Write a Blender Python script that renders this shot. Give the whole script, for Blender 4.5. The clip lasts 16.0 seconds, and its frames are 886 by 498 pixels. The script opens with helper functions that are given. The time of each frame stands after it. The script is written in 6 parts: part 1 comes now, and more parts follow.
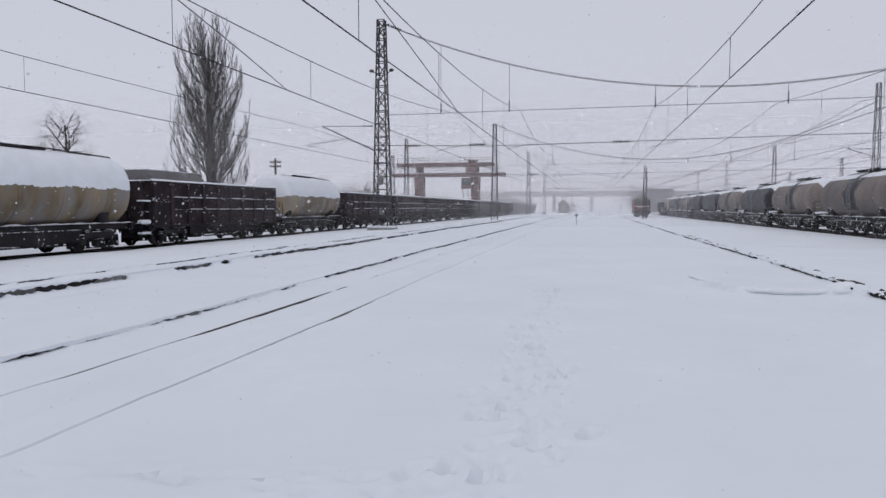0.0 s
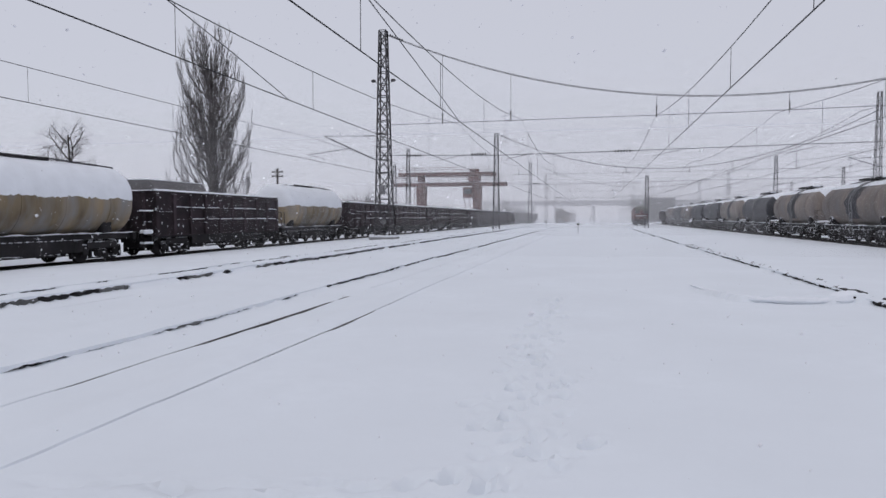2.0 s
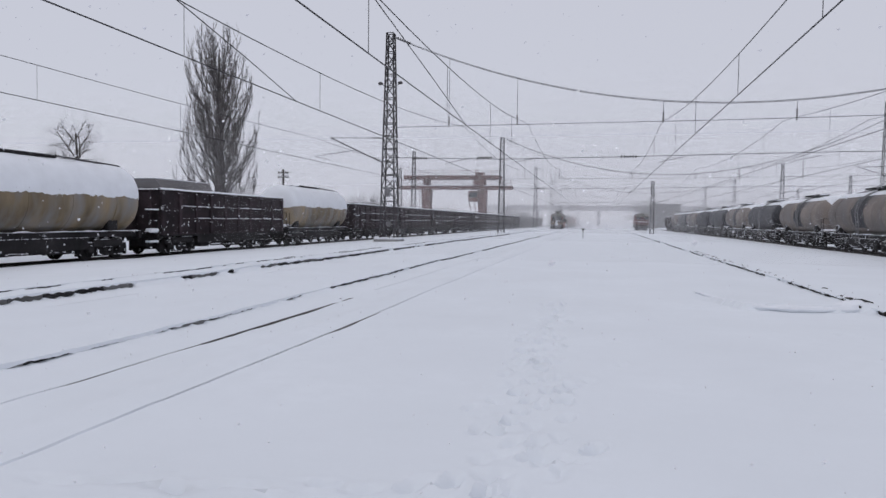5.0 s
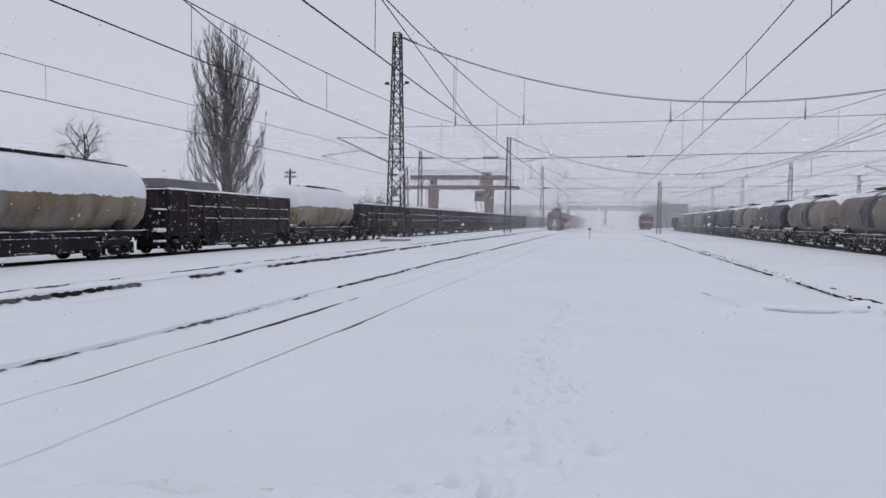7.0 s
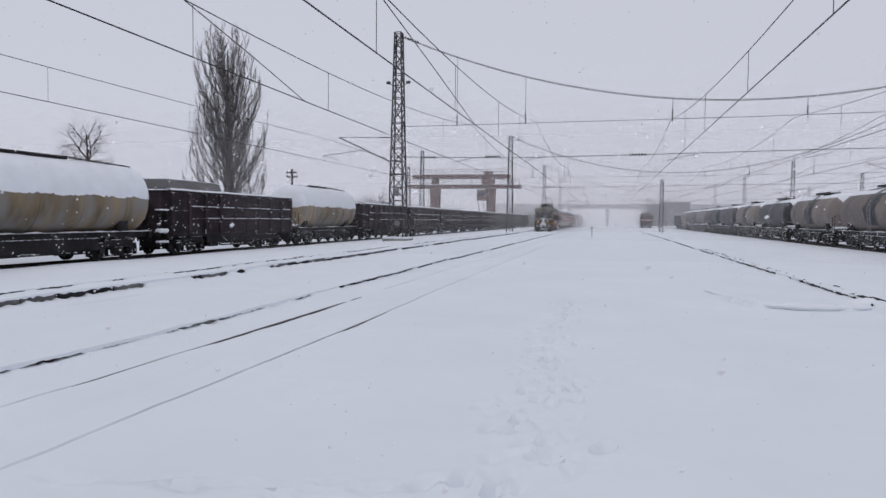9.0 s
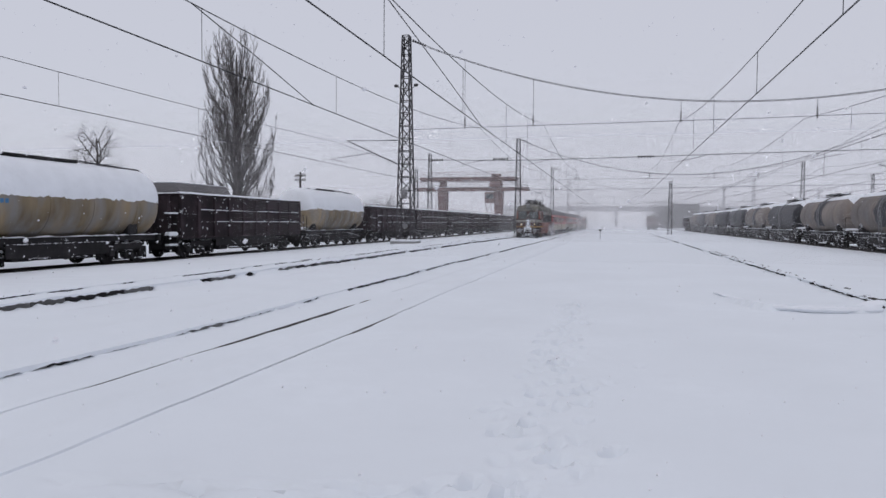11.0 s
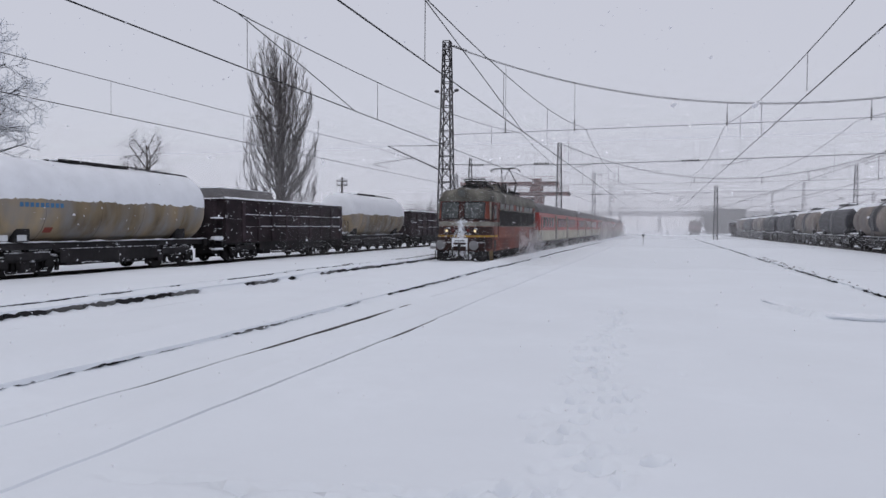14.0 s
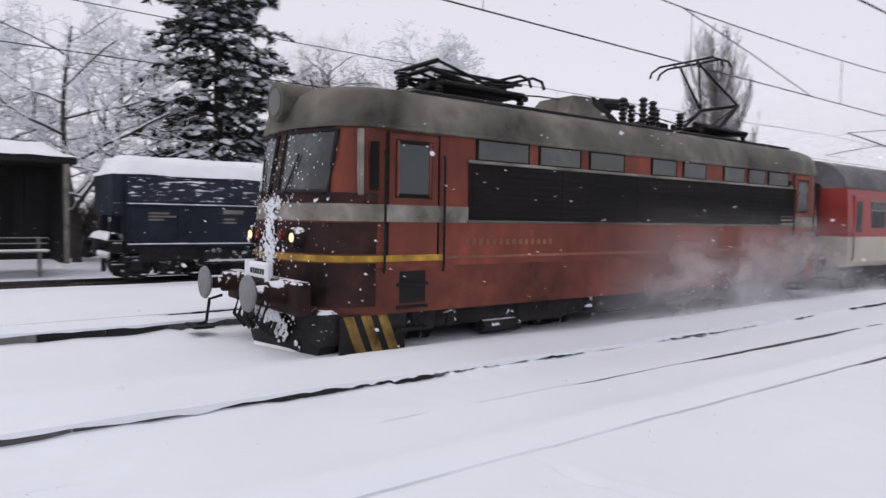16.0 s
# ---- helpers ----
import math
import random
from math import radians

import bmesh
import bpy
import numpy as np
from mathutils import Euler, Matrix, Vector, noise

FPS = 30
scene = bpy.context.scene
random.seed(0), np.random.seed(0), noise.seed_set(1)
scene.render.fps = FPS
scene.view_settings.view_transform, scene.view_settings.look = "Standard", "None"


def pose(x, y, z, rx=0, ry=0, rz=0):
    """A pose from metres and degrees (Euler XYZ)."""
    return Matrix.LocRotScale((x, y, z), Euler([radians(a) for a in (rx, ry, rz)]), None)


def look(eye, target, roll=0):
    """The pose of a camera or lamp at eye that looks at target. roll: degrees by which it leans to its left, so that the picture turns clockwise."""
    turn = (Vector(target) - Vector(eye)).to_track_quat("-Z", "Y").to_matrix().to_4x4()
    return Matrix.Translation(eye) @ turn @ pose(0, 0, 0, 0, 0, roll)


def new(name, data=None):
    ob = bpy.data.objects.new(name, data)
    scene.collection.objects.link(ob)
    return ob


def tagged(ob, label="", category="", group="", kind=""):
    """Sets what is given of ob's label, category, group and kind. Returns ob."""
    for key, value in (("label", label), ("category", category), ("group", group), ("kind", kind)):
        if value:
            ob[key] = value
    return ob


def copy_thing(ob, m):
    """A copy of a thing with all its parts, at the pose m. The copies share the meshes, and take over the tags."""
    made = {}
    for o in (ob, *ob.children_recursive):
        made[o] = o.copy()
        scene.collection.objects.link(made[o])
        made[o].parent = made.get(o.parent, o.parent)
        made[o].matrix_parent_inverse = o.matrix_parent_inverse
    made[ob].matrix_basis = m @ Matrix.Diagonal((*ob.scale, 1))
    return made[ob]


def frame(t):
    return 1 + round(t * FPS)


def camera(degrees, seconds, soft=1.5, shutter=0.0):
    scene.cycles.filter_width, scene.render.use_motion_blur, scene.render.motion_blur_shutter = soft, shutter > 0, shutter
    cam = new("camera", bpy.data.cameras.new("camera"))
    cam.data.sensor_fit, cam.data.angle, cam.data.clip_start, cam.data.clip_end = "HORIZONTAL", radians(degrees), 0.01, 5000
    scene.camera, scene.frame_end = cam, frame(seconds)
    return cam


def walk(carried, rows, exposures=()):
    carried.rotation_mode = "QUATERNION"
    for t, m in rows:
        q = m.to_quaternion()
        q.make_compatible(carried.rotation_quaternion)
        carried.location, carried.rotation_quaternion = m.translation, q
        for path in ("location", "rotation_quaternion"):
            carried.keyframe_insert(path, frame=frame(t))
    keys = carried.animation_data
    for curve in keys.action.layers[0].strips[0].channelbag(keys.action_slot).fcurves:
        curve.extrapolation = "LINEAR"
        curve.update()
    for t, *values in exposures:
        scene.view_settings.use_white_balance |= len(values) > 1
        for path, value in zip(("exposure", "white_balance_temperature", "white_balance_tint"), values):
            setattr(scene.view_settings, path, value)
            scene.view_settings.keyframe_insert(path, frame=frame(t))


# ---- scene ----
# ---------------------------------------------------------------- camera
EYE = (0.0, 0.0, 1.9)
cam = camera(66.7, 16.0, soft=1.5, shutter=0.1)
TURN = [(0.0, 12.37, -3.5, 0.0, 0, 0, 0), (0.5, 12.36, -3.5, 0.14, 0, 0, 0), (1.0, 12.97, -3.11, -0.25, 0, 0, 0), (1.5, 12.8, -3.17, -0.29, 0, 0, 0), (2.0, 12.52, -2.7, 0.09, 0, 0, 0), (2.5, 12.77, -3.26, -0.26, 0, 0, 0), (3.0, 13.07, -3.09, 0.13, 0, 0, 0), (3.5, 12.6, -4.16, -0.75, 0, 0, 0), (4.0, 12.89, -2.76, -0.58, 0, 0, 0), (4.2, 12.76, -2.4, -0.6, 0, 0, 0), (6.5, 13.49, -2.56, -1.07, 0, 0, 0), (7.0, 13.48, -2.47, -0.78, 0, 0, 0), (7.5, 13.38, -2.8, -0.47, 0, 0, 0), (8.0, 13.33, -2.7, -0.54, 0, 0, 0), (8.5, 13.14, -2.62, -0.5, 0, 0, 0), (9.0, 13.66, -2.53, -0.52, 0, 0, 0), (11.5, 14.48, -2.28, -0.48, 0, 0, 0), (12.0, 14.83, -2.17, -0.61, 0, 0, 0), (12.5, 15.24, -1.91, -0.54, 0, 0, 0), (13.0, 15.13, -2.19, -0.61, 0, 0, 0), (13.5, 15.48, -2.05, -0.52, 0, 0, 0), (14.0, 17.74, -1.92, -0.44, 0, 0, 0), (14.5, 23.28, -1.83, -0.6, 0, 0, 0), (15.0, 30.43, -1.98, -0.34, 0, 0, 0), (15.5, 37.89, -2.35, -0.56, -0.16, 0.02, 0.04), (15.6, 39.39, -2.36, -0.64, -0.14, 0.03, 0.06), (15.7, 41.62, -2.02, -0.61, -0.21, 0.02, 0.05), (15.8, 43.58, -1.82, -0.29, -0.24, 0.01, 0.04), (15.9, 46.87, -2.14, -0.51, -0.3, -0.0, 0.06), (16.0, 52.87, -2.66, -1.0, -0.32, 0.04, 0.09)]
walk(cam, [(t, pose(EYE[0] + dx, EYE[1] + dy, EYE[2] + dz, 90 + p, r, y)) for t, y, p, r, dx, dy, dz in TURN],
     exposures=[(0, 0.0, 6500, 10), (13.5, 0.0, 6500, 10), (14.5, 0.0, 6530, 11), (15.0, -0.02, 6600, 12),
                (15.5, -0.08, 6650, 13), (15.7, 0.04, 6700, 14), (15.8, 0.18, 6750, 13.5), (16, 0.4, 6800, 13.5)])

# ---------------------------------------------------------------- world and light
world = bpy.data.worlds.new("overcast")
scene.world = world
world.use_nodes = True
wn, wl = world.node_tree.nodes, world.node_tree.links
wn.clear()
sky = wn.new("ShaderNodeTexSky")
sky.sky_type, sky.sun_disc = "NISHITA", False
sky.sun_elevation, sky.sun_rotation = radians(28), radians(150)
sky_bg = wn.new("ShaderNodeBackground")
sky_bg.inputs["Strength"].default_value = 0.006
cloud_bg = wn.new("ShaderNodeBackground")       # the closed cloud layer
cloud_bg.inputs["Color"].default_value = (0.580, 0.592, 0.672, 1)
cloud_bg.inputs["Strength"].default_value = 0.955
adder, wout = wn.new("ShaderNodeAddShader"), wn.new("ShaderNodeOutputWorld")
wl.new(sky.outputs[0], sky_bg.inputs[0])
wl.new(sky_bg.outputs[0], adder.inputs[0])
wl.new(cloud_bg.outputs[0], adder.inputs[1])
wl.new(adder.outputs[0], wout.inputs[0])
sun = new("sun", bpy.data.lights.new("sun", "SUN"))
sun.data.energy, sun.data.angle, sun.data.color = 0.5, radians(40), (1.0, 0.96, 0.92)
sun.matrix_world = look((0, 0, 50), (14, 24, 0))


# ---------------------------------------------------------------- materials
def material(name, base, rough=0.6, metal=0.0, vary=0.12, grain=8.0, patch=0.8, bump=0.1, bump_scale=40.0, dust=0.0, other=None,
             obj_random=0.0, emit=0.0, stretch=(1, 1, 1), spot=5.0):
    """A procedural surface: base colour with fine grain and larger stains, a bump, and if wanted snow dust caught on it."""
    m = bpy.data.materials.new(name)
    m.use_nodes = True
    n, l = m.node_tree.nodes, m.node_tree.links
    b = n["Principled BSDF"]
    b.inputs["Metallic"].default_value = metal
    b.inputs["Specular IOR Level"].default_value = 0.5 if rough < 0.5 else 0.22
    co = n.new("ShaderNodeTexCoord")
    mp = n.new("ShaderNodeMapping")
    mp.inputs["Scale"].default_value = stretch
    l.new(co.outputs["Object"], mp.inputs[0])

    def noise_tex(scale, detail=4):
        t = n.new("ShaderNodeTexNoise")
        t.inputs["Scale"].default_value, t.inputs["Detail"].default_value = scale, detail
        l.new(mp.outputs[0], t.inputs["Vector"])
        return t

    def ramp(src, a, c):
        r = n.new("ShaderNodeMapRange")
        r.inputs["From Min"].default_value, r.inputs["From Max"].default_value = a, c
        l.new(src, r.inputs[0])
        return r.outputs[0]

    def mix(fac, a, c):
        x = n.new("ShaderNodeMix")
        x.data_type = "RGBA"
        if hasattr(fac, "node"):
            l.new(fac, x.inputs[0])
        else:
            x.inputs[0].default_value = fac
        for s, v in ((x.inputs[6], a), (x.inputs[7], c)):
            if hasattr(v, "node"):
                l.new(v, s)
            else:
                s.default_value = (*v, 1)
        return x.outputs[2]

    dark = tuple(c * (1 - 2.2 * vary) for c in base)
    light = tuple(min(1, c * (1 + vary)) for c in base)
    fine, broad = noise_tex(grain), noise_tex(patch, 6)
    col = mix(ramp(broad.outputs[0], 0.35, 0.65), dark, light)
    col = mix(ramp(fine.outputs[0], 0.4, 0.75), col, other if other else tuple(c * (1 - vary) for c in base))
    if obj_random:
        info = n.new("ShaderNodeObjectInfo")
        hsv = n.new("ShaderNodeHueSaturation")
        mth = n.new("ShaderNodeMath")
        mth.operation, mth.inputs[1].default_value = "MULTIPLY_ADD", obj_random * 2
        mth.inputs[2].default_value = 1 - obj_random
        l.new(info.outputs["Random"], mth.inputs[0])
        l.new(mth.outputs[0], hsv.inputs["Value"])
        l.new(col, hsv.inputs["Color"])
        col = hsv.outputs[0]
    if dust:
        geo = n.new("ShaderNodeNewGeometry")
        sep = n.new("ShaderNodeSeparateXYZ")
        l.new(geo.outputs["Normal"], sep.inputs[0])
        spots = noise_tex(spot, 8)
        add = n.new("ShaderNodeMath")
        add.operation = "MULTIPLY_ADD"
        add.inputs[1].default_value, add.inputs[2].default_value = 0.28, dust - 0.5
        l.new(sep.outputs[2], add.inputs[0])
        tot = n.new("ShaderNodeMath")
        l.new(add.outputs[0], tot.inputs[0])
        l.new(spots.outputs[0], tot.inputs[1])
        col = mix(ramp(tot.outputs[0], 0.56, 0.62), col, (0.8, 0.82, 0.87))
    l.new(col, b.inputs["Base Color"])
    rr = n.new("ShaderNodeMapRange")
    rr.inputs["To Min"].default_value, rr.inputs["To Max"].default_value = max(0.03, rough - 0.15), min(1, rough + 0.15)
    l.new(broad.outputs[0], rr.inputs[0])
    l.new(rr.outputs[0], b.inputs["Roughness"])
    if bump:
        bt = noise_tex(bump_scale, 3)
        bp = n.new("ShaderNodeBump")
        bp.inputs["Strength"].default_value, bp.inputs["Distance"].default_value = bump, 0.02
        l.new(bt.outputs[0], bp.inputs["Height"])
        l.new(bp.outputs[0], b.inputs["Normal"])
    if emit:
        b.inputs["Emission Color"].default_value, b.inputs["Emission Strength"].default_value = (*base, 1), emit
    return m


SNOW = material("snow", (0.765, 0.80, 0.845), 0.75, vary=0.018, grain=3, patch=0.35, bump=0.16, bump_scale=9)
SNOW_CAP = material("snow_cap", (0.80, 0.825, 0.87), 0.75, vary=0.03, grain=6, patch=1.5, bump=0.35, bump_scale=14)
KERB_DARK = material("kerb_dark", (0.035, 0.034, 0.036), 0.8, vary=0.3, grain=14, bump=0.5, obj_random=0.3)
KERB_GREY = material("kerb_grey", (0.18, 0.18, 0.18), 0.85, vary=0.25, grain=20, bump=0.5, obj_random=0.25)
BALLAST = material("ballast", (0.05, 0.045, 0.042), 0.9, vary=0.35, grain=20, bump=0.6, obj_random=0.4)
BALLAST_BED = material("ballast_bed", (0.045, 0.04, 0.04), 0.9, vary=0.3, grain=14, bump=0.8, bump_scale=18, dust=0.12)
RAIL = material("rail_steel", (0.06, 0.052, 0.05), 0.5, 0.5, vary=0.3, grain=20, bump=0.2)
STEEL = material("galvanised_steel", (0.085, 0.082, 0.088), 0.55, 0.4, vary=0.2, grain=12, bump=0.15)
WIRE = material("wire", (0.035, 0.035, 0.04), 0.5, 0.5, vary=0.1)
INSUL = material("insulator", (0.03, 0.025, 0.025), 0.3, vary=0.1)
CONCRETE = material("concrete", (0.30, 0.30, 0.30), 0.9, vary=0.15, grain=20, bump=0.4)
RUST_BROWN = material("wagon_brown", (0.040, 0.029, 0.034), 0.8, vary=0.3, grain=5, patch=1.2, bump=0.25, obj_random=0.25, dust=0.41, spot=5.0)
UNDER = material("undercarriage", (0.028, 0.026, 0.028), 0.8, vary=0.35, grain=7, bump=0.4, dust=0.395)
UNDER_SNOWY = material("snowed_undercarriage", (0.022, 0.02, 0.021), 0.8, vary=0.35, grain=7, bump=0.4, dust=0.455, spot=4.5)
TANK_CREAM = material("tank_cream", (0.27, 0.21, 0.135), 0.6, vary=0.34, grain=1.6, patch=0.45, bump=0.08, other=(0.215, 0.215, 0.22), stretch=(1, 1, 0.3))
TANK_BROWN = material("tank_brown", (0.185, 0.155, 0.135), 0.55, vary=0.24, grain=1.6, patch=0.5, bump=0.08, obj_random=0.3, other=(0.13, 0.12, 0.12), stretch=(1, 1, 0.3))
TANK_DARK = material("tank_dark", (0.040, 0.040, 0.047), 0.5, vary=0.25, grain=2, patch=0.6, bump=0.08)
TANK_GREY = material("tank_grey", (0.066, 0.068, 0.077), 0.55, vary=0.2, grain=2, patch=0.6, bump=0.08)
HOPPER_BLUE = material("hopper_blue", (0.019, 0.025, 0.042), 0.6, vary=0.25, grain=4, patch=0.9, bump=0.15)
HOPPER_BLUE_SNOW = material("hopper_blue_snowy", (0.019, 0.025, 0.042), 0.6, vary=0.25, grain=4, patch=0.9, bump=0.15, dust=0.38, spot=7.0, stretch=(1, 0.4, 2.4))
LOCO_RED = material("loco_red", (0.205, 0.050, 0.031), 0.5, vary=0.27, grain=3, patch=0.9, bump=0.05, other=(0.145, 0.040, 0.029), stretch=(1, 1, 0.45))
LOCO_DIRTY = material("loco_red_dirty", (0.165, 0.046, 0.031), 0.6, vary=0.28, grain=4, patch=1.1, bump=0.08)
NOSE = material("nose_grime", (0.042, 0.018, 0.016), 0.75, vary=0.4, grain=5, patch=1.6, bump=0.15, dust=0.38, spot=9.0)
LOCO_ROOF = material("loco_roof_grey", (0.155, 0.148, 0.126), 0.7, vary=0.34, grain=3, patch=0.8, bump=0.08)
STRIPE_GREY = material("stripe_pale", (0.25, 0.235, 0.205), 0.6, vary=0.28, grain=6, patch=1.8)
FADED = material("faded_line", (0.27, 0.12, 0.07), 0.6, vary=0.25, grain=9)
HAZARD = material("hazard_yellow", (0.24, 0.15, 0.045), 0.8, vary=0.42, grain=8, patch=3)
STRIPE_YELLOW = material("stripe_yellow", (0.42, 0.25, 0.04), 0.6, vary=0.35, grain=6, patch=2.5)
LOUVRE = material("louvre", (0.009, 0.0075, 0.007), 0.8, vary=0.3, grain=9, bump=0.1)
GLASS = material("dark_glass", (0.045, 0.055, 0.06), 0.12, vary=0.1, bump=0.0)
CAB_GLASS = material("cab_glass", (0.055, 0.063, 0.064), 0.12, vary=0.35, patch=1.5, bump=0.0)
BLACK = material("black_iron", (0.018, 0.017, 0.018), 0.6, 0.2, vary=0.3, grain=9, bump=0.3)
BUFFER = material("buffer_grey", (0.24, 0.24, 0.25), 0.6, vary=0.2, grain=8, bump=0.2)
LAMP = material("headlamp", (1.0, 0.78, 0.45), 0.2, emit=0.75, vary=0.0, bump=0)
DUSTY_GLASS = material("dusty_glass", (0.085, 0.09, 0.085), 0.35, vary=0.2, grain=6, bump=0)
TAIL = material("lamp_red", (0.12, 0.015, 0.012), 0.3, vary=0.0, bump=0)
COACH_RED = material("coach_red", (0.34, 0.050, 0.045), 0.4, vary=0.12, grain=3, patch=0.7, bump=0.04)
COACH_CREAM = material("coach_cream", (0.50, 0.47, 0.39), 0.5, vary=0.15, grain=3, patch=0.7, bump=0.04, stretch=(1, 1, 0.5))
COACH_ROOF = material("coach_roof", (0.15, 0.145, 0.15), 0.7, vary=0.2, grain=3, bump=0.08, dust=0.2)
BARK = material("bark", (0.075, 0.066, 0.062), 0.9, vary=0.3, grain=6, bump=0.6, bump_scale=20)
POPLAR = material("poplar_bark", (0.17, 0.158, 0.16), 0.9, vary=0.25, grain=6, bump=0.5, bump_scale=15)
NEEDLE = material("needles", (0.045, 0.052, 0.048), 0.8, vary=0.3, grain=3, bump=0.2)
WOOD_DARK = material("dark_boards", (0.03, 0.028, 0.028), 0.8, vary=0.3, grain=5, bump=0.3, stretch=(1, 1, 0.2))
GANTRY = material("gantry_paint", (0.165, 0.10, 0.095), 0.7, vary=0.2, grain=4, bump=0.1)
WALL_GREY = material("far_wall", (0.16, 0.155, 0.16), 0.9, vary=0.15, grain=0.6, patch=0.1, bump=0.1, bump_scale=4)
WHITE_PAINT = material("white_paint", (0.62, 0.64, 0.66), 0.6, vary=0.1)
BLUE_PAINT = material("blue_paint", (0.07, 0.19, 0.36), 0.6, vary=0.15)
ORANGE = material("orange_plate", (0.24, 0.055, 0.04), 0.6, vary=0.1)
SHUNT_RED = material("shunter_red", (0.11, 0.030, 0.030), 0.5, vary=0.2, grain=3)


# ---------------------------------------------------------------- mesh tools
class Shape:
    """A growing list of vertices and faces; m: which material of the part each face takes."""

    def __init__(self):
        self.v, self.f, self.m, self.k = [], [], [], 0

    def add(self, verts, faces):
        o = len(self.v)
        self.v += [tuple(p) for p in verts]
        self.f += [tuple(o + i for i in q) for q in faces]
        self.m += [self.k] * len(faces)
        return self

    def box(self, x0, x1, y0, y1, z0, z1, c=0.0, m=None):
        if c <= 0:
            v = [(x, y, z) for x in (x0, x1) for y in (y0, y1) for z in (z0, z1)]
            f = [(0, 1, 3, 2), (4, 6, 7, 5), (0, 4, 5, 1), (2, 3, 7, 6), (0, 2, 6, 4), (1, 5, 7, 3)]
        else:
            v, idx = [], {}
            lo, hi = (x0, y0, z0), (x1, y1, z1)
            c = min([c] + [0.45 * abs(b - a) for a, b in zip(lo, hi)])
            for s in ((i, j, k) for i in (0, 1) for j in (0, 1) for k in (0, 1)):
                for ax in range(3):
                    p = [hi[i] - (c if i != ax else 0) if s[i] else lo[i] + (c if i != ax else 0) for i in range(3)]
                    idx[(s, ax)] = len(v)
                    v.append(tuple(p))
            f = []
            for ax in range(3):
                a, b = (ax + 1) % 3, (ax + 2) % 3
                for side in (0, 1):
                    def s_(u, w):
                        q = [0, 0, 0]
                        q[ax], q[a], q[b] = side, u, w
                        return tuple(q)
                    ring = [idx[(s_(*uw), ax)] for uw in ((0, 0), (1, 0), (1, 1), (0, 1))]
                    f.append(tuple(ring if side else ring[::-1]))
                for u in (0, 1):
                    for w in (0, 1):
                        def t_(e):
                            q = [0, 0, 0]
                            q[ax], q[a], q[b] = e, u, w
                            return tuple(q)
                        q = (idx[(t_(0), a)], idx[(t_(1), a)], idx[(t_(1), b)], idx[(t_(0), b)])
                        f.append(q if u == w else q[::-1])
            for s in ((i, j, k) for i in (0, 1) for j in (0, 1) for k in (0, 1)):
                q = tuple(idx[(s, ax)] for ax in range(3))
                f.append(q if sum(s) % 2 else q[::-1])
        if m is not None:
            v = [tuple(m @ Vector(p)) for p in v]
        return self.add(v, f)

    def tube(self, pts, r, n=6, caps=True, r_end=None):
        """A round bar along points; r: radius, or one per point."""
        pts = [Vector(p) for p in pts]
        k = len(pts)
        rs = list(r) if hasattr(r, "__len__") else [r + ((r_end if r_end is not None else r) - r) * i / max(1, k - 1) for i in range(k)]
        v = []
        for i, p in enumerate(pts):
            d = (pts[min(i + 1, k - 1)] - pts[max(i - 1, 0)])
            d = d.normalized() if d.length > 1e-9 else Vector((0, 0, 1))
            a = d.cross(Vector((0, 0, 1)) if abs(d.z) < 0.95 else Vector((0, 1, 0))).normalized()
            b = d.cross(a)
            v += [p + (a * math.cos(2 * math.pi * j / n) + b * math.sin(2 * math.pi * j / n)) * rs[i] for j in range(n)]
        f = [(i * n + j, i * n + (j + 1) % n, (i + 1) * n + (j + 1) % n, (i + 1) * n + j) for i in range(k - 1) for j in range(n)]
        if caps and n > 2:
            f += [tuple(range(n))[::-1], tuple((k - 1) * n + j for j in range(n))]
        return self.add(v, f)

    def lathe(self, prof, axis="y", n=24, at=(0, 0, 0)):
        """prof: (place along the axis, radius)."""
        v = []
        for s, r in prof:
            for j in range(n):
                a, b = r * math.cos(2 * math.pi * j / n), r * math.sin(2 * math.pi * j / n)
                q = {"x": (s, a, b), "y": (b, s, a), "z": (a, b, s)}[axis]
                v.append((at[0] + q[0], at[1] + q[1], at[2] + q[2]))
        k = len(prof)
        f = [(i * n + j, i * n + (j + 1) % n, (i + 1) * n + (j + 1) % n, (i + 1) * n + j) for i in range(k - 1) for j in range(n)]
        f += [tuple(range(n))[::-1], tuple((k - 1) * n + j for j in range(n))]
        return self.add(v, f)

    def prism(self, prof, y0, y1):
        """prof: closed outline of (x, z), drawn out along y."""
        n = len(prof)
        v = [(x, y0, z) for x, z in prof] + [(x, y1, z) for x, z in prof]
        f = [(j, (j + 1) % n, n + (j + 1) % n, n + j) for j in range(n)] + [tuple(range(n))[::-1], tuple(n + j for j in range(n))]
        return self.add(v, f)

    def grid(self, rows):
        """rows: lists of points of equal length."""
        w = len(rows[0])
        v = [p for r in rows for p in r]
        f = [(i * w + j, i * w + j + 1, (i + 1) * w + j + 1, (i + 1) * w + j) for i in range(len(rows) - 1) for j in range(w - 1)]
        return self.add(v, f)


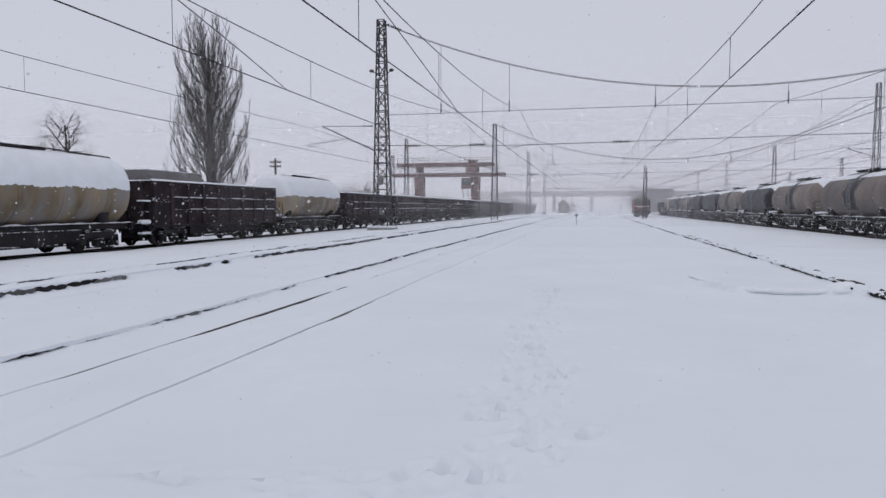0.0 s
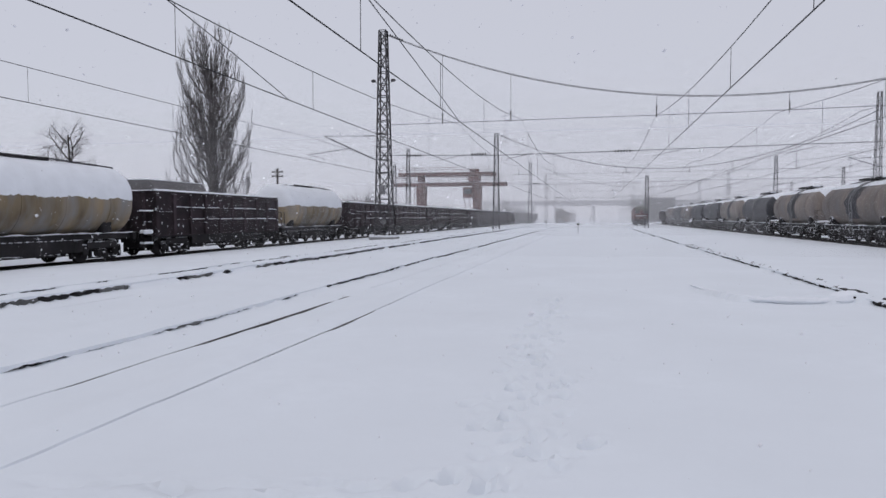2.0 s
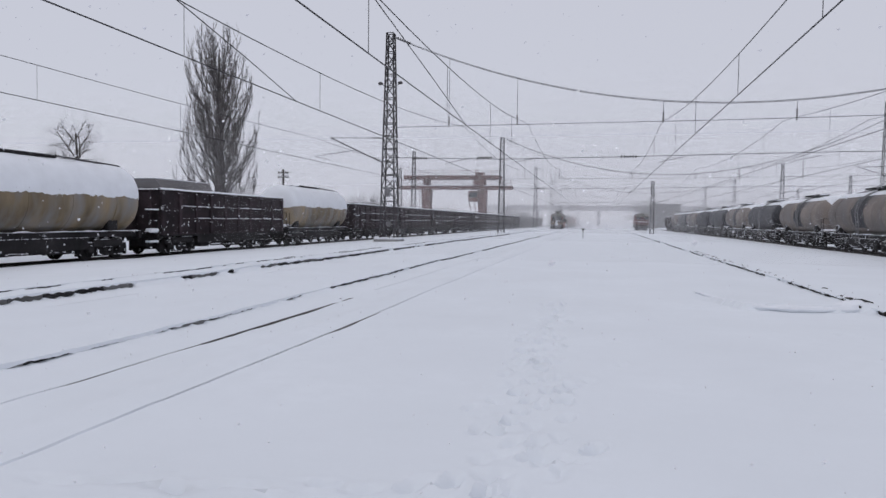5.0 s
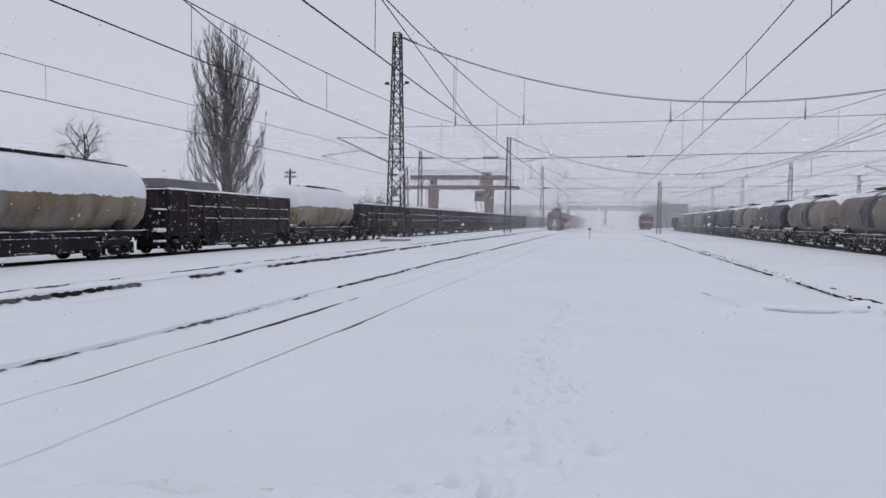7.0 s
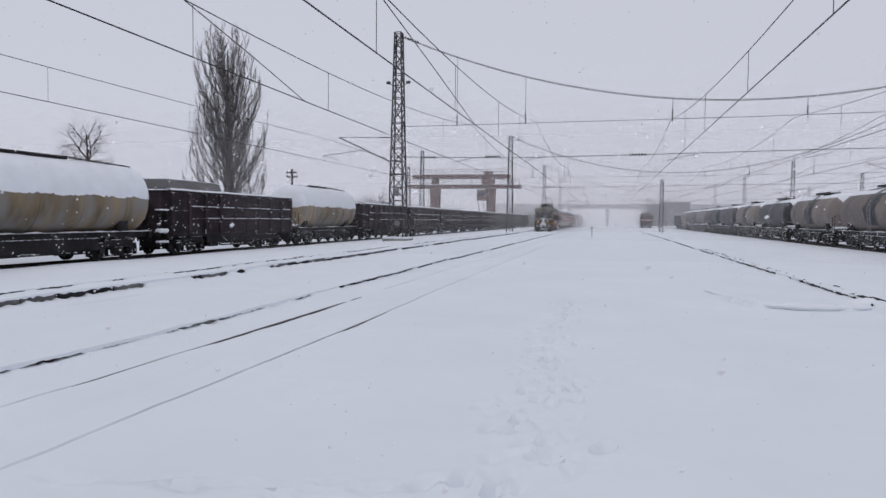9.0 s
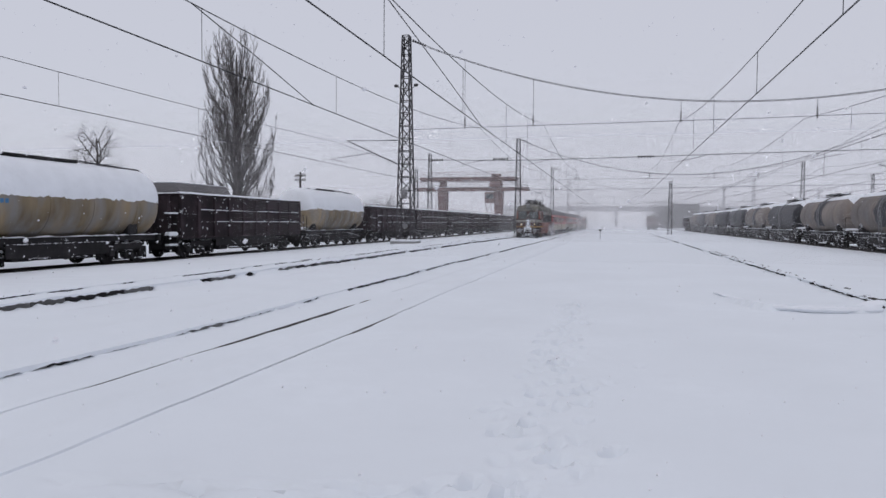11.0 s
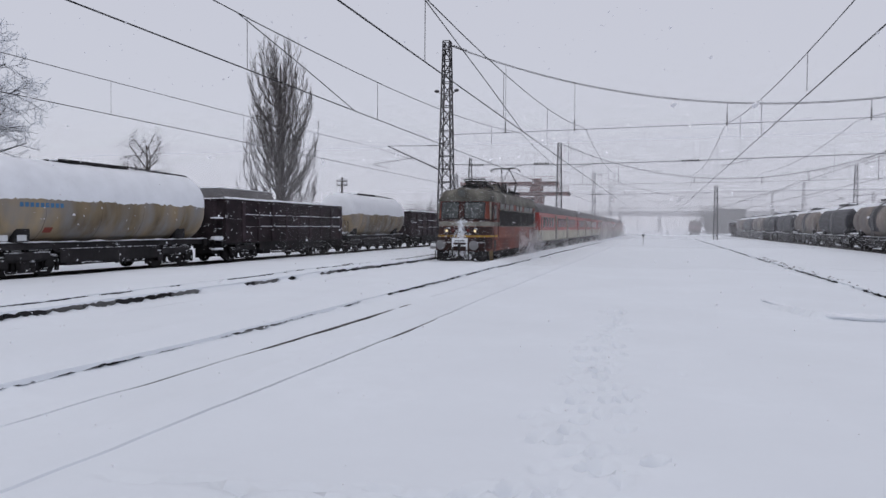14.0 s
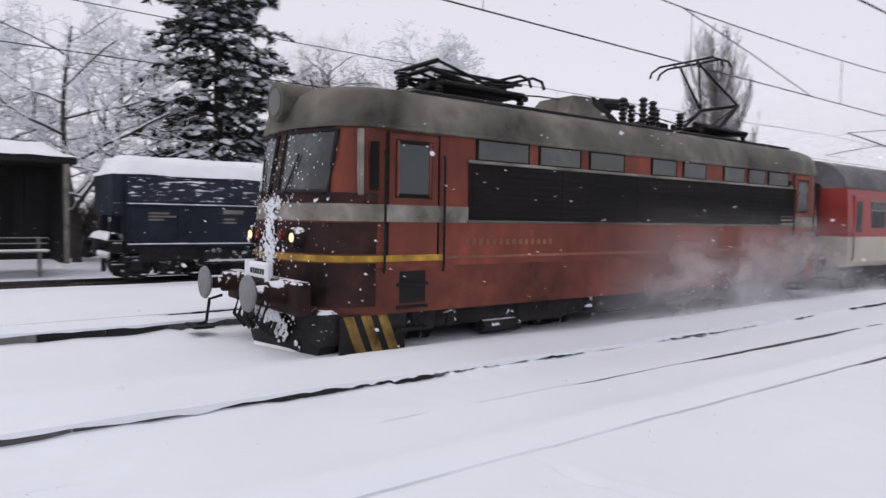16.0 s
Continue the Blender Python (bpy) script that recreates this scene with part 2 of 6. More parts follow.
def mesh_of(name, shape, mats, smooth=False):
    me = bpy.data.meshes.new(name)
    me.from_pydata(shape.v, [], shape.f)
    for m in (mats if isinstance(mats, (list, tuple)) else [mats]):
        me.materials.append(m)
    if any(shape.m):
        me.polygons.foreach_set("material_index", shape.m)
    bm = bmesh.new()
    bm.from_mesh(me)
    bmesh.ops.recalc_face_normals(bm, faces=bm.faces)
    bm.to_mesh(me)
    bm.free()
    if smooth:
        me.polygons.foreach_set("use_smooth", [True] * len(me.polygons))
        me.set_sharp_from_angle(angle=radians(38))
    me.update()
    return me


def part(name, shape, mats, parent=None, label="", at=None, smooth=False, kind=""):
    """One mesh object, under a thing or a part."""
    ob = new(name, shape if isinstance(shape, bpy.types.Mesh) else mesh_of(name, shape, mats, smooth))
    if parent is not None:
        ob.parent = parent
    if at is not None:
        ob.matrix_basis = at
    return tagged(ob, label, kind=kind)


def thing(name, label, category, at=None, group="", kind=""):
    ob = new(name)
    ob.empty_display_size = 0.3
    if at is not None:
        ob.matrix_basis = at
    return tagged(ob, label, category, group, kind)


def fbm(x, y, s=1.0):
    return noise.fractal(Vector((x * s, y * s, 3.7)), 1.0, 2.0, 3)


# ---------------------------------------------------------------- plan
TRACK_NEAR, TRACK_LOCO, TRACK_WAGONS = -5.1, -9.75, -21.75
TRACK_RIGHT, TRACK_SHUNT, TRACK_TANKS = 4.2, 12.0, 17.2
EDGE_LOW, EDGE_HIGH, EDGE_TOP, EDGE_RIGHT = -6.98, -11.45, -12.05, 5.95      # stone edges along the tracks
Z_LOCO, Z_WAGONS = -0.10, 0.0


def drift(y, seed, thresh):
    """How far snow has blown over a stone edge: 0 bare to 1 buried."""
    if {1.0: 15.0, 5.0: 14.8, 7.0: 14.8, 9.0: 16.2}.get(seed, 0) < y < {1.0: 16.8, 5.0: 16.8, 7.0: 16.8, 9.0: 17.9}.get(seed, 0):
        return 1.0
    if seed == 1.0 and -4 < y < 15:
        return max(0.0, min(0.6, (0.22 if y > 6 else 0.0) + 0.5 * noise.noise(Vector((y * 0.8, 2.2, 0)))))
    if seed == 5.0 and -4 < y < 5:
        return 0.0
    q = noise.noise(Vector((y * 0.22, seed, 0.3))) + 0.55 * noise.noise(Vector((y * 1.3, seed, 7.1)))
    return max(0.0, min(1.0, (q - thresh) * 3.0))


FEET = []
rng = random.Random(5)
for i in range(120):                     # a trodden trail that runs ahead
    s = i / 119
    FEET.append((-0.6 - 0.3 * s + (0.12 if i % 2 else -0.12) + rng.gauss(0, .30 - .18 * s), 3.6 + 12.6 * s ** 1.3 + rng.uniform(-.15, .15), rng.uniform(-35, 35), rng.choice((.035, .05, .065, .085, .13))))
for i in range(14):                      # crossing prints
    FEET.append((-3.8 + i * 0.21 + rng.uniform(-.08, .08), 4.15 + rng.uniform(-.28, .3) + 0.02 * i, 90 + rng.uniform(-30, 30), rng.uniform(.05, .1)))
FEET += [(-0.27, 7.93, 10, .11), (-0.05, 8.2, 20, .05), (4.5, 11.2, 0, .1), (4.2, 13.0, 0, .08), (-0.2, 5.45, 60, .06), (0.35, 9.3, 0, .04)]


def ground_z(x, y):
    near = max(0.0, 1 - math.hypot(x, y) / 160)
    z = 0.05 * fbm(x, y, 0.13) * near + 0.015 * fbm(x, y, 0.7) * near
    z *= 0.35 + 0.65 * min(1, max(0, (y + 2) / 6)) if abs(x) < 6 else 1
    up_l = 0.10 if x < EDGE_LOW else 0
    if x < EDGE_HIGH:
        up_l += 0.17
    if x < EDGE_TOP:
        up_l += 0.07 - 0.30 * min(1.0, (EDGE_TOP - x) / 8.3)     # falls gently to the wagons' track
    if x < -20.4:
        up_l -= 0.16 * min(1.0, (-20.4 - x) / 0.35)
    if EDGE_LOW > x > -9:
        up_l += 0.13 * math.exp(-((x + 7.8) / 0.33) ** 2)        # bank thrown up beside the running line
    if x > EDGE_RIGHT:
        up_l = 0.12
    z += up_l
    if -19.8 < x < EDGE_TOP - 0.3 and -10 < y < 60:
        z += 0.035 * fbm(x + 31, y, 0.9)
    # soft bank beside the nearer rail
    z += 0.085 * math.exp(-((x + 4.72) / 0.22) ** 2)
    z -= 0.03 * math.exp(-((x + 5.4) / 0.4) ** 2)
    # lip of the crossing that lies across the track
    if 2.5 < x < 6.2:
        lip_y = 16.15 + 0.05 * math.sin(x * 7) + (2.9 * (3.2 - x) if x < 3.2 else 0) + (0.35 * (x - 4.9) if x > 4.9 else 0)
        if y > lip_y:
            z += 0.15 * math.exp(-(y - lip_y) / 1.5) * min(1, (x - 2.5) / 0.5)
            z += 0.10 * math.exp(-((x - 5.35) / 0.4) ** 2 - ((y - 17.0) / 0.6) ** 2)
    if abs(x) < 5 and 3 < y < 17:
        for fx, fy, a, dp in FEET:
            dx, dy = x - fx, y - fy
            if abs(dx) < 0.5 and abs(dy) < 0.5:
                ca, sa = math.cos(radians(a)), math.sin(radians(a))
                u, w = dx * ca + dy * sa, -dx * sa + dy * ca
                q = (u / 0.062) ** 2 + (w / 0.125) ** 2
                z += -dp * math.exp(-q * 0.9) + 0.22 * dp * math.exp(-(math.sqrt(q) - 1.6) ** 2 * 4)
        z += 0.035 * fbm(x * 2.2 + 9, y * 1.5, 1.0) * math.exp(-((x + 0.65) / 0.5) ** 2)
    return z


def build_ground():
    def steps(stops):
        out = [stops[0][0]]
        for (a, s), (b, _) in zip(stops, stops[1:]):
            k = max(1, round((b - a) / s))
            out += [a + (b - a) * (i + 1) / k for i in range(k)]
        return out
    ys = steps([(-900, 300), (-300, 60), (-60, 10), (-10, 1.0), (-1, 0.22), (3.2, 0.045), (9.5, 0.07), (14, 0.1), (19, 0.14), (45, 0.4), (90, 2), (200, 10), (400, 60), (1000, 500), (2500, 0)])
    xs = steps([(-2000, 600), (-400, 60), (-100, 12), (-40, 2), (-24, 0.5), (-12.1, 0.25), (-7.6, 0.3), (-6.5, 0.18), (-4.1, 0.1), (-2.0, 0.042), (0.6, 0.12), (5.4, 0.15), (6.7, 0.4), (12, 0.8), (24, 4), (60, 20), (200, 100), (600, 700), (2000, 0)])
    edges = [(EDGE_LOW, 1.0, 0.2, 1), (EDGE_HIGH, 5.0, 0.24, 1), (EDGE_TOP, 7.0, 0.0, 1), (EDGE_RIGHT, 9.0, 0.3, -1)]
    for e, *_ in edges:
        xs = [x for x in xs if abs(x - e) > 0.26]
    cols = [("x", x) for x in xs]
    for k, (e, *_) in enumerate(edges):
        cols += [("e", e + q * 0.001, k, j) for j, q in enumerate((-3, -2, -1, 0, 1, 2, 3))]
    rails = (-5.83, -4.37, -10.5)
    for k, r in enumerate(rails):
        cols = [c for c in cols if not (c[0] == "x" and abs(c[1] - r) < 0.06)]
        cols += [("r", r + q, k) for q in (-0.022, -0.006, 0.006, 0.022)]
    cols.sort(key=lambda c: c[1])
    s = Shape()
    rows = []
    for y in ys:
        row = []
        for c in cols:
            x = c[1]
            if c[0] == "x":
                row.append((x, y, ground_z(x, y)))
            elif c[0] == "e":
                e, seed, th, side = edges[c[2]]
                d = drift(y, seed, th) if -20 < y < 130 else 0.5
                j = c[3] if side > 0 else 6 - c[3]          # 0 on the raised side, 6 on the low side
                hi, lo = ground_z(e - side * 0.3, y), ground_z(e + side * 0.3, y)
                step = max(0.01, hi - lo)
                lip = 0.03 * noise.noise(Vector((y * 1.7, seed, 1))) + 0.02 * noise.noise(Vector((y * 5, seed, 2)))
                drip = min(step, 0.012 + step * (0.14 + 0.30 * max(0, noise.noise(Vector((y * 11, seed, 21)))) + 0.45 * max(0, noise.noise(Vector((y * 2.6, seed, 9)))) + 0.35 * max(0, noise.noise(Vector((y * 7, seed, 5)))) + d))
                pile = min(step, step * (0.35 * max(0, noise.noise(Vector((y * 9.5, seed, 27)))) + 0.35 * max(0, 0.2 + noise.noise(Vector((y * 1.4, seed, 13)))) + 0.7 * max(0, noise.noise(Vector((y * 4.3, seed, 17)))) ** 1.2 + d))
                front = 0.03 + lip + 0.05 * d
                off, z = ((-0.22, hi), (front - 0.012, hi - 0.006), (front, hi - drip), (-0.05, hi - drip + 0.004), (-0.05, lo + pile), (0.07 + lip, lo + pile * 0.7), (0.26, lo))[j]
                xx = e + side * off
                row.append((xx, y, z))
            else:
                bare = noise.noise(Vector((y * 0.35, 20 + c[2] * 5, 0))) + 0.5 * noise.noise(Vector((y * 2.3, c[2], 4)))
                dip = max((0.0, 0.62, 0.0)[c[2]], min(1.0, bare * 2 + (0.85, 1.3, 0.45)[c[2]]))
                if c[2] == 0:
                    dip = min(dip, 0.72)
                if c[2] != 1 and 13.8 < y < 17.3:
                    dip = 0.0
                if y < 5.2 and c[2] != 1:
                    dip *= min(1.0, max(0.0, 3 * noise.noise(Vector((y * 0.9, 3, c[2])))))
                inner = abs(x - rails[c[2]]) < 0.012
                row.append((x, y, ground_z(x, y) - (0.045 * dip if inner else 0)))
        rows.append(row)
    s.grid(rows)
    ob = part("ground", s, SNOW, smooth=True, kind="structure", label="even snow cover over the railway yard with footprints")
    return ob


ground = build_ground()


# ---------------------------------------------------------------- rails and stone edges
def build_rails():
    for x in (-5.83, -4.37, -10.5):
        s = Shape().box(-0.035, 0.035, -20, 260, -0.16, -0.03 if x > -8 else 0.055, 0.008).box(-0.07, 0.07, -20, 260, -0.2, -0.16)
        part("rail", s, RAIL, ground, "snowed-in steel rail", pose(x, 0, 0))
    for x in (TRACK_WAGONS - 0.75, TRACK_WAGONS + 0.75):
        part("rail", Shape().box(-0.035, 0.035, -30, 300, -0.17, 0.0, 0.008).box(-0.075, 0.075, -30, 300, -0.19, -0.15), RAIL, ground, "dark steel rail", pose(x, 0, 0))
    for x in (TRACK_TANKS - 0.75, TRACK_TANKS + 0.75):
        part("rail", Shape().box(-0.035, 0.035, 10, 300, 0, 0.2, 0.008), RAIL, ground, "dark steel rail", pose(x, 0, 0))


build_rails()
part("ballast_bed", Shape().box(-0.98, 0.98, 3.2, 262, -0.3, -0.085, 0.05), BALLAST_BED, ground, "dark sheltered ballast under the standing wagons", pose(TRACK_WAGONS, 0, 0))
part("ballast_bed", Shape().box(-1.25, 1.25, 30, 172, -0.1, 0.19, 0.05), BALLAST_BED, ground, "dark sheltered ballast under the standing wagons", pose(TRACK_TANKS, 0, 0))

# ---------------------------------------------------------------- lattice masts
def lattice_mast(height, w0, w1, panels, at, label, lamps=False, block=True, near=False):
    mast = thing("lattice_mast", label, "catenary mast", at)
    def corner(i, z):
        w = w0 + (w1 - w0) * z / height
        return Vector(((-1, 1, 1, -1)[i] * w / 2, (-1, -1, 1, 1)[i] * w / 2, z))
    lace = Shape()
    for i in range(4):
        a, b = corner(i, 0), corner(i, height)
        part("leg", Shape().tube([a, b], 0.06 if near else 0.048, 4), STEEL, mast)
    ph = [height * (1 - (1 - k / panels) ** 1.12) for k in range(panels + 1)]
    for i in range(4):
        for k in range(panels):
            s = Shape()
            a0, a1 = corner(i, ph[k]), corner((i + 1) % 4, ph[k])
            b0, b1 = corner(i, ph[k + 1]), corner((i + 1) % 4, ph[k + 1])
            s.tube([a0, b1] if k % 2 else [a1, b0], 0.042 if near else 0.028, 4)
            s.tube([b0, b1], 0.034 if near else 0.022, 4)
            if near:
                part("cross_brace", s, STEEL, mast)
            else:
                lace.v, lace.f, lace.m = lace.v + s.v, lace.f + [tuple(a + len(lace.v) for a in q) for q in s.f], lace.m + s.m
    if not near:
        part("lacing", lace, STEEL, mast, kind="stuff")
    if block:
        part("foundation", Shape().box(-w0 * 0.85, w0 * 0.85, -w0 * 0.7, w0 * 0.7, -0.4, 0.18, 0.04), CONCRETE, mast, "concrete foundation block")
        part("snow_cover", Shape().box(-w0 * 0.86, w0 * 0.86, -w0 * 0.71, w0 * 0.71, 0.18, 0.32, 0.06), SNOW_CAP, mast, "snow on the foundation")
    if lamps:
        for sx in (-1, 1):
            w = (w0 + (w1 - w0) * 0.76) / 2
            arm = part("lamp_arm", Shape().tube([(sx * w, 0, 11.3), (sx * (w + 0.15), 0, 11.75), (sx * (w + 0.45), 0, 11.95)], 0.03, 6), STEEL, mast)
            part("lamp_head", Shape().lathe([(-0.2, 0.04), (-0.12, 0.11), (0.05, 0.12), (0.16, 0.06)], "x", 10, (sx * (w + 0.45), 0, 11.95)), STEEL, arm, smooth=True)
        part("switch_box", Shape().box(-0.16, 0.2, -0.62, -0.4, 3.4, 4.1, 0.03), BUFFER, mast, "small grey switch box")
        part("round_sign", Shape().lathe([(-0.62, 0.02), (-0.6, 0.22), (-0.57, 0.22)], "y", 14, (0.12, 0, 1.35)), BUFFER, mast, smooth=True)
    return mast


MAST_LABEL = "tall tapered steel lattice mast standing in snow"
lattice_mast(15.65, 1.15, 0.5, 17, pose(-15.45, 49, 0.22), "tall steel lattice mast with two lamps and insulators", lamps=True, near=True)
for x, y, h in ((-12.8, 91, 13.2), (-13.9, 154, 14.3), (-14.2, 212, 14.8), (-14.5, 270, 14.8), (33.9, 92, 17.0), (33.9, 139, 13.5), (33.9, 185, 13.5), (33.9, 233, 13.5),
                (57, 174, 13.5), (33.9, 49, 16.0), (-32.0, 115.7, 14.0), (-36.1, 121, 11.6), (-0.4, 330, 15.0), (62, 235, 13.5), (12.5, 300, 13), (20, 360, 14), (-9, 330, 14)):
    m = lattice_mast(h, 0.85, 0.42, 12, pose(x, y, 0), MAST_LABEL, block=False)
    m["group"] = "catenary masts"
lattice_mast(8.6, 0.6, 0.4, 12, pose(8.5, 113.4, 0), "short dark lattice mast beside the shunting track", block=False)

# ---------------------------------------------------------------- overhead wires
SUPPORTS = [-17, 49, 91, 154, 212, 270, 330]


def messenger_z(y, top, low):
    for a, b in zip(SUPPORTS, SUPPORTS[1:]):
        if a <= y <= b:
            u = (y - a) / (b - a) * 2 - 1
            return top - (top - low) * ((b - a) / 66) ** 1.6 * (1 - u * u)
    return top


def catenary(x, contact, top, low, jumper=None):
    line = thing("catenary", "thin dark overhead contact wire hung on droppers", "overhead wire", group="overhead lines")
    part("contact_wire", Shape().tube([(x, -17, contact), (x, 49, contact), (x, 330, contact)], 0.017, 5), WIRE, line)
    ys = [-17 + 347 * i / 120 for i in range(121)]
    part("messenger_wire", Shape().tube([(x, y, messenger_z(y, top, low)) for y in ys], 0.015, 5), WIRE, line)
    for y in (-8, 1, 8, 14.5, 22.6, 32, 40, 55, 64, 73, 83, 97, 108, 119, 131, 143, 160, 172, 184, 196):
        part("dropper", Shape().tube([(x, y, contact), (x, y, messenger_z(y, top, low))], 0.009, 4), WIRE, line)
    for a, b in jumper or ():
        za = messenger_z(a, top, low)
        part("jumper", Shape().tube([(x, a, za), (x, a + (b - a) * 0.5, za + (contact - za) * 0.48), (x, b, contact)], 0.014, 5), WIRE, line)


catenary(TRACK_LOCO, 5.74, 8.85, 7.0, [(14.1, 20.7)])
catenary(TRACK_NEAR, 5.62, 9.0, 7.05, [(14.0, 26.0)])
catenary(TRACK_WAGONS, 6.44, 8.2, 7.8)
catenary(4.15, 5.9, 8.9, 7.1)
catenary(TRACK_SHUNT, 6.1, 8.9, 7.3)
catenary(TRACK_TANKS, 6.1, 8.9, 7.2)
catenary(24.5, 6.2, 8.9, 7.2)
catenary(30.0, 6.2, 8.9, 7.2)


def insulator(a, b, parent, r=0.075):
    """A string of sheds from a to b."""
    a, b = Vector(a), Vector(b)
    d, n = b - a, 6
    s = Shape()
    for i in range(n):
        c = a + d * ((i + 0.5) / n)
        q = d / n * 0.28
        s.tube([c - q, c, c + q], [r * 0.45, r, r * 0.45], 8)
    s.tube([a, b], 0.02, 5)
    part("insulator", s, INSUL, parent, "dark ribbed insulator")


def headspan(y, x0, x1, z_left, z_right, sag_z, hang, zu, zl, ins):
    span = thing("headspan", "steel cross-span wires with insulators between masts", "overhead wire", group="headspans")
    def top_z(x):
        u = (x - x0) / (x1 - x0)
        base = z_left + (z_right - z_left) * u
        return base - (0.5 * (z_left + z_right) - sag_z) * 4 * u * (1 - u) ** 1.0
    n = 40
    pts = [(x0 + (x1 - x0) * i / n, y, top_z(x0 + (x1 - x0) * i / n)) for i in range(n + 1)]
    for off in (0.0, 0.07):
        part("span_wire", Shape().tube([(px, py, pz - off) for px, py, pz in pts], 0.02, 5), WIRE, span)
    part("upper_cross_wire", Shape().tube([(x0, y, zu), ((x0 + x1) / 2, y, zu + 0.1), (x1, y, zu + 0.4)], 0.018, 5), WIRE, span)
    part("lower_cross_wire", Shape().tube([(x0 - 0.6, y, zl + 0.1), (-7, y, zl - 0.1), (0.9, y, zl), ((x0 + x1) / 2 + 4, y, zl + 0.2), (x1, y, zl + 0.4)], 0.024, 5), WIRE, span)
    insulator((x0 + 0.4, y, top_z(x0 + 0.4)), (x0 + 1.5, y, top_z(x0 + 1.5)), span, 0.12)
    for x in hang:
        zt = top_z(x)
        part("hanger", Shape().tube([(x, y, zt), (x, y, zu + 0.75)], 0.014, 4), WIRE, span)
        insulator((x, y, zu + 0.75), (x, y, zu - 0.05), span, 0.085)
    for x in ins:
        insulator((x - 0.6, y, zl + 0.02), (x + 0.6, y, zl + 0.02), span, 0.12)
    for x in hang:   # steady arms under the lower wire
        part("steady_arm", Shape().tube([(x + 1.6, y, zl), (x - 0.1, y, zl - 0.35), (x - 0.3, y, zl - 0.5)], 0.02, 5), WIRE, span)
    return span


span_a = headspan(49, -15.4, 33.9, 15.7, 15.5, 10.12, (-10.9, -5.85, 4.25, 12.7, 20.5), 8.85, 6.5, (-8.2, -13.1, 2.0))
headspan(91, -12.6, 33.9, 13.1, 15.0, 8.2, (-9.75, -5.1, 4.2, 12, 17.2, 24.5), 7.6, 6.35, (-7.5,))
headspan(154, -13.7, 33.9, 14.2, 13.4, 8.4, (-9.75, -5.1, 4.2, 12, 17.2, 24.5), 7.6, 6.3, (-7.5,))
headspan(212, -14.0, 33.9, 14.6, 13.4, 8.4, (-9.75, 4.2, 12, 17.2), 7.6, 6.3, (-7.5,))


def cantilever(x_mast, y, side, reach, z0, z1, zc):
    arm = thing("cantilever_arm", "slanted steel bracket arm carrying the overhead wire", "bracket", group="bracket arms")
    tip = x_mast + side * reach
    part("strut", Shape().tube([(x_mast, y, z0), (tip, y, z1)], 0.05, 6), STEEL, arm)
    part("stay_rod", Shape().tube([(x_mast, y, z1 - 0.1), (tip, y, z1)], 0.022, 5), WIRE, arm)
    insulator((x_mast + side * 0.2, y, z1 - 0.08), (x_mast + side * 1.0, y, z1 - 0.06), arm, 0.07)
    insulator((x_mast + side * 0.2, y, z0 + 0.1), (x_mast + side * 0.9, y, z0 + 0.1 + (z1 - z0) * 0.16), arm, 0.07)
    part("registration_arm", Shape().tube([(x_mast + side * reach * 0.5, y, z0 + (z1 - z0) * 0.5), (tip + side * 1.3, y, zc + 0.15)], 0.026, 5), WIRE, arm)
    part("steady_arm", Shape().tube([(tip + side * 1.3, y, zc + 0.1), (tip + side * 0.4, y, zc - 0.05), (tip, y, zc - 0.2)], 0.02, 5), WIRE, arm)


cantilever(-16.0, 49, -1, 4.25, 6.2, 8.15, 6.6)
for y in (139, 185, 233):
    cantilever(33.6, y, -1, 3.2, 6.4, 8.2, 6.6)
    cantilever(34.2, y, 1, 3.2, 6.4, 8.2, 6.6)
cantilever(34.0, 92, -1, 3.4, 8.0, 9.2, 7.5)


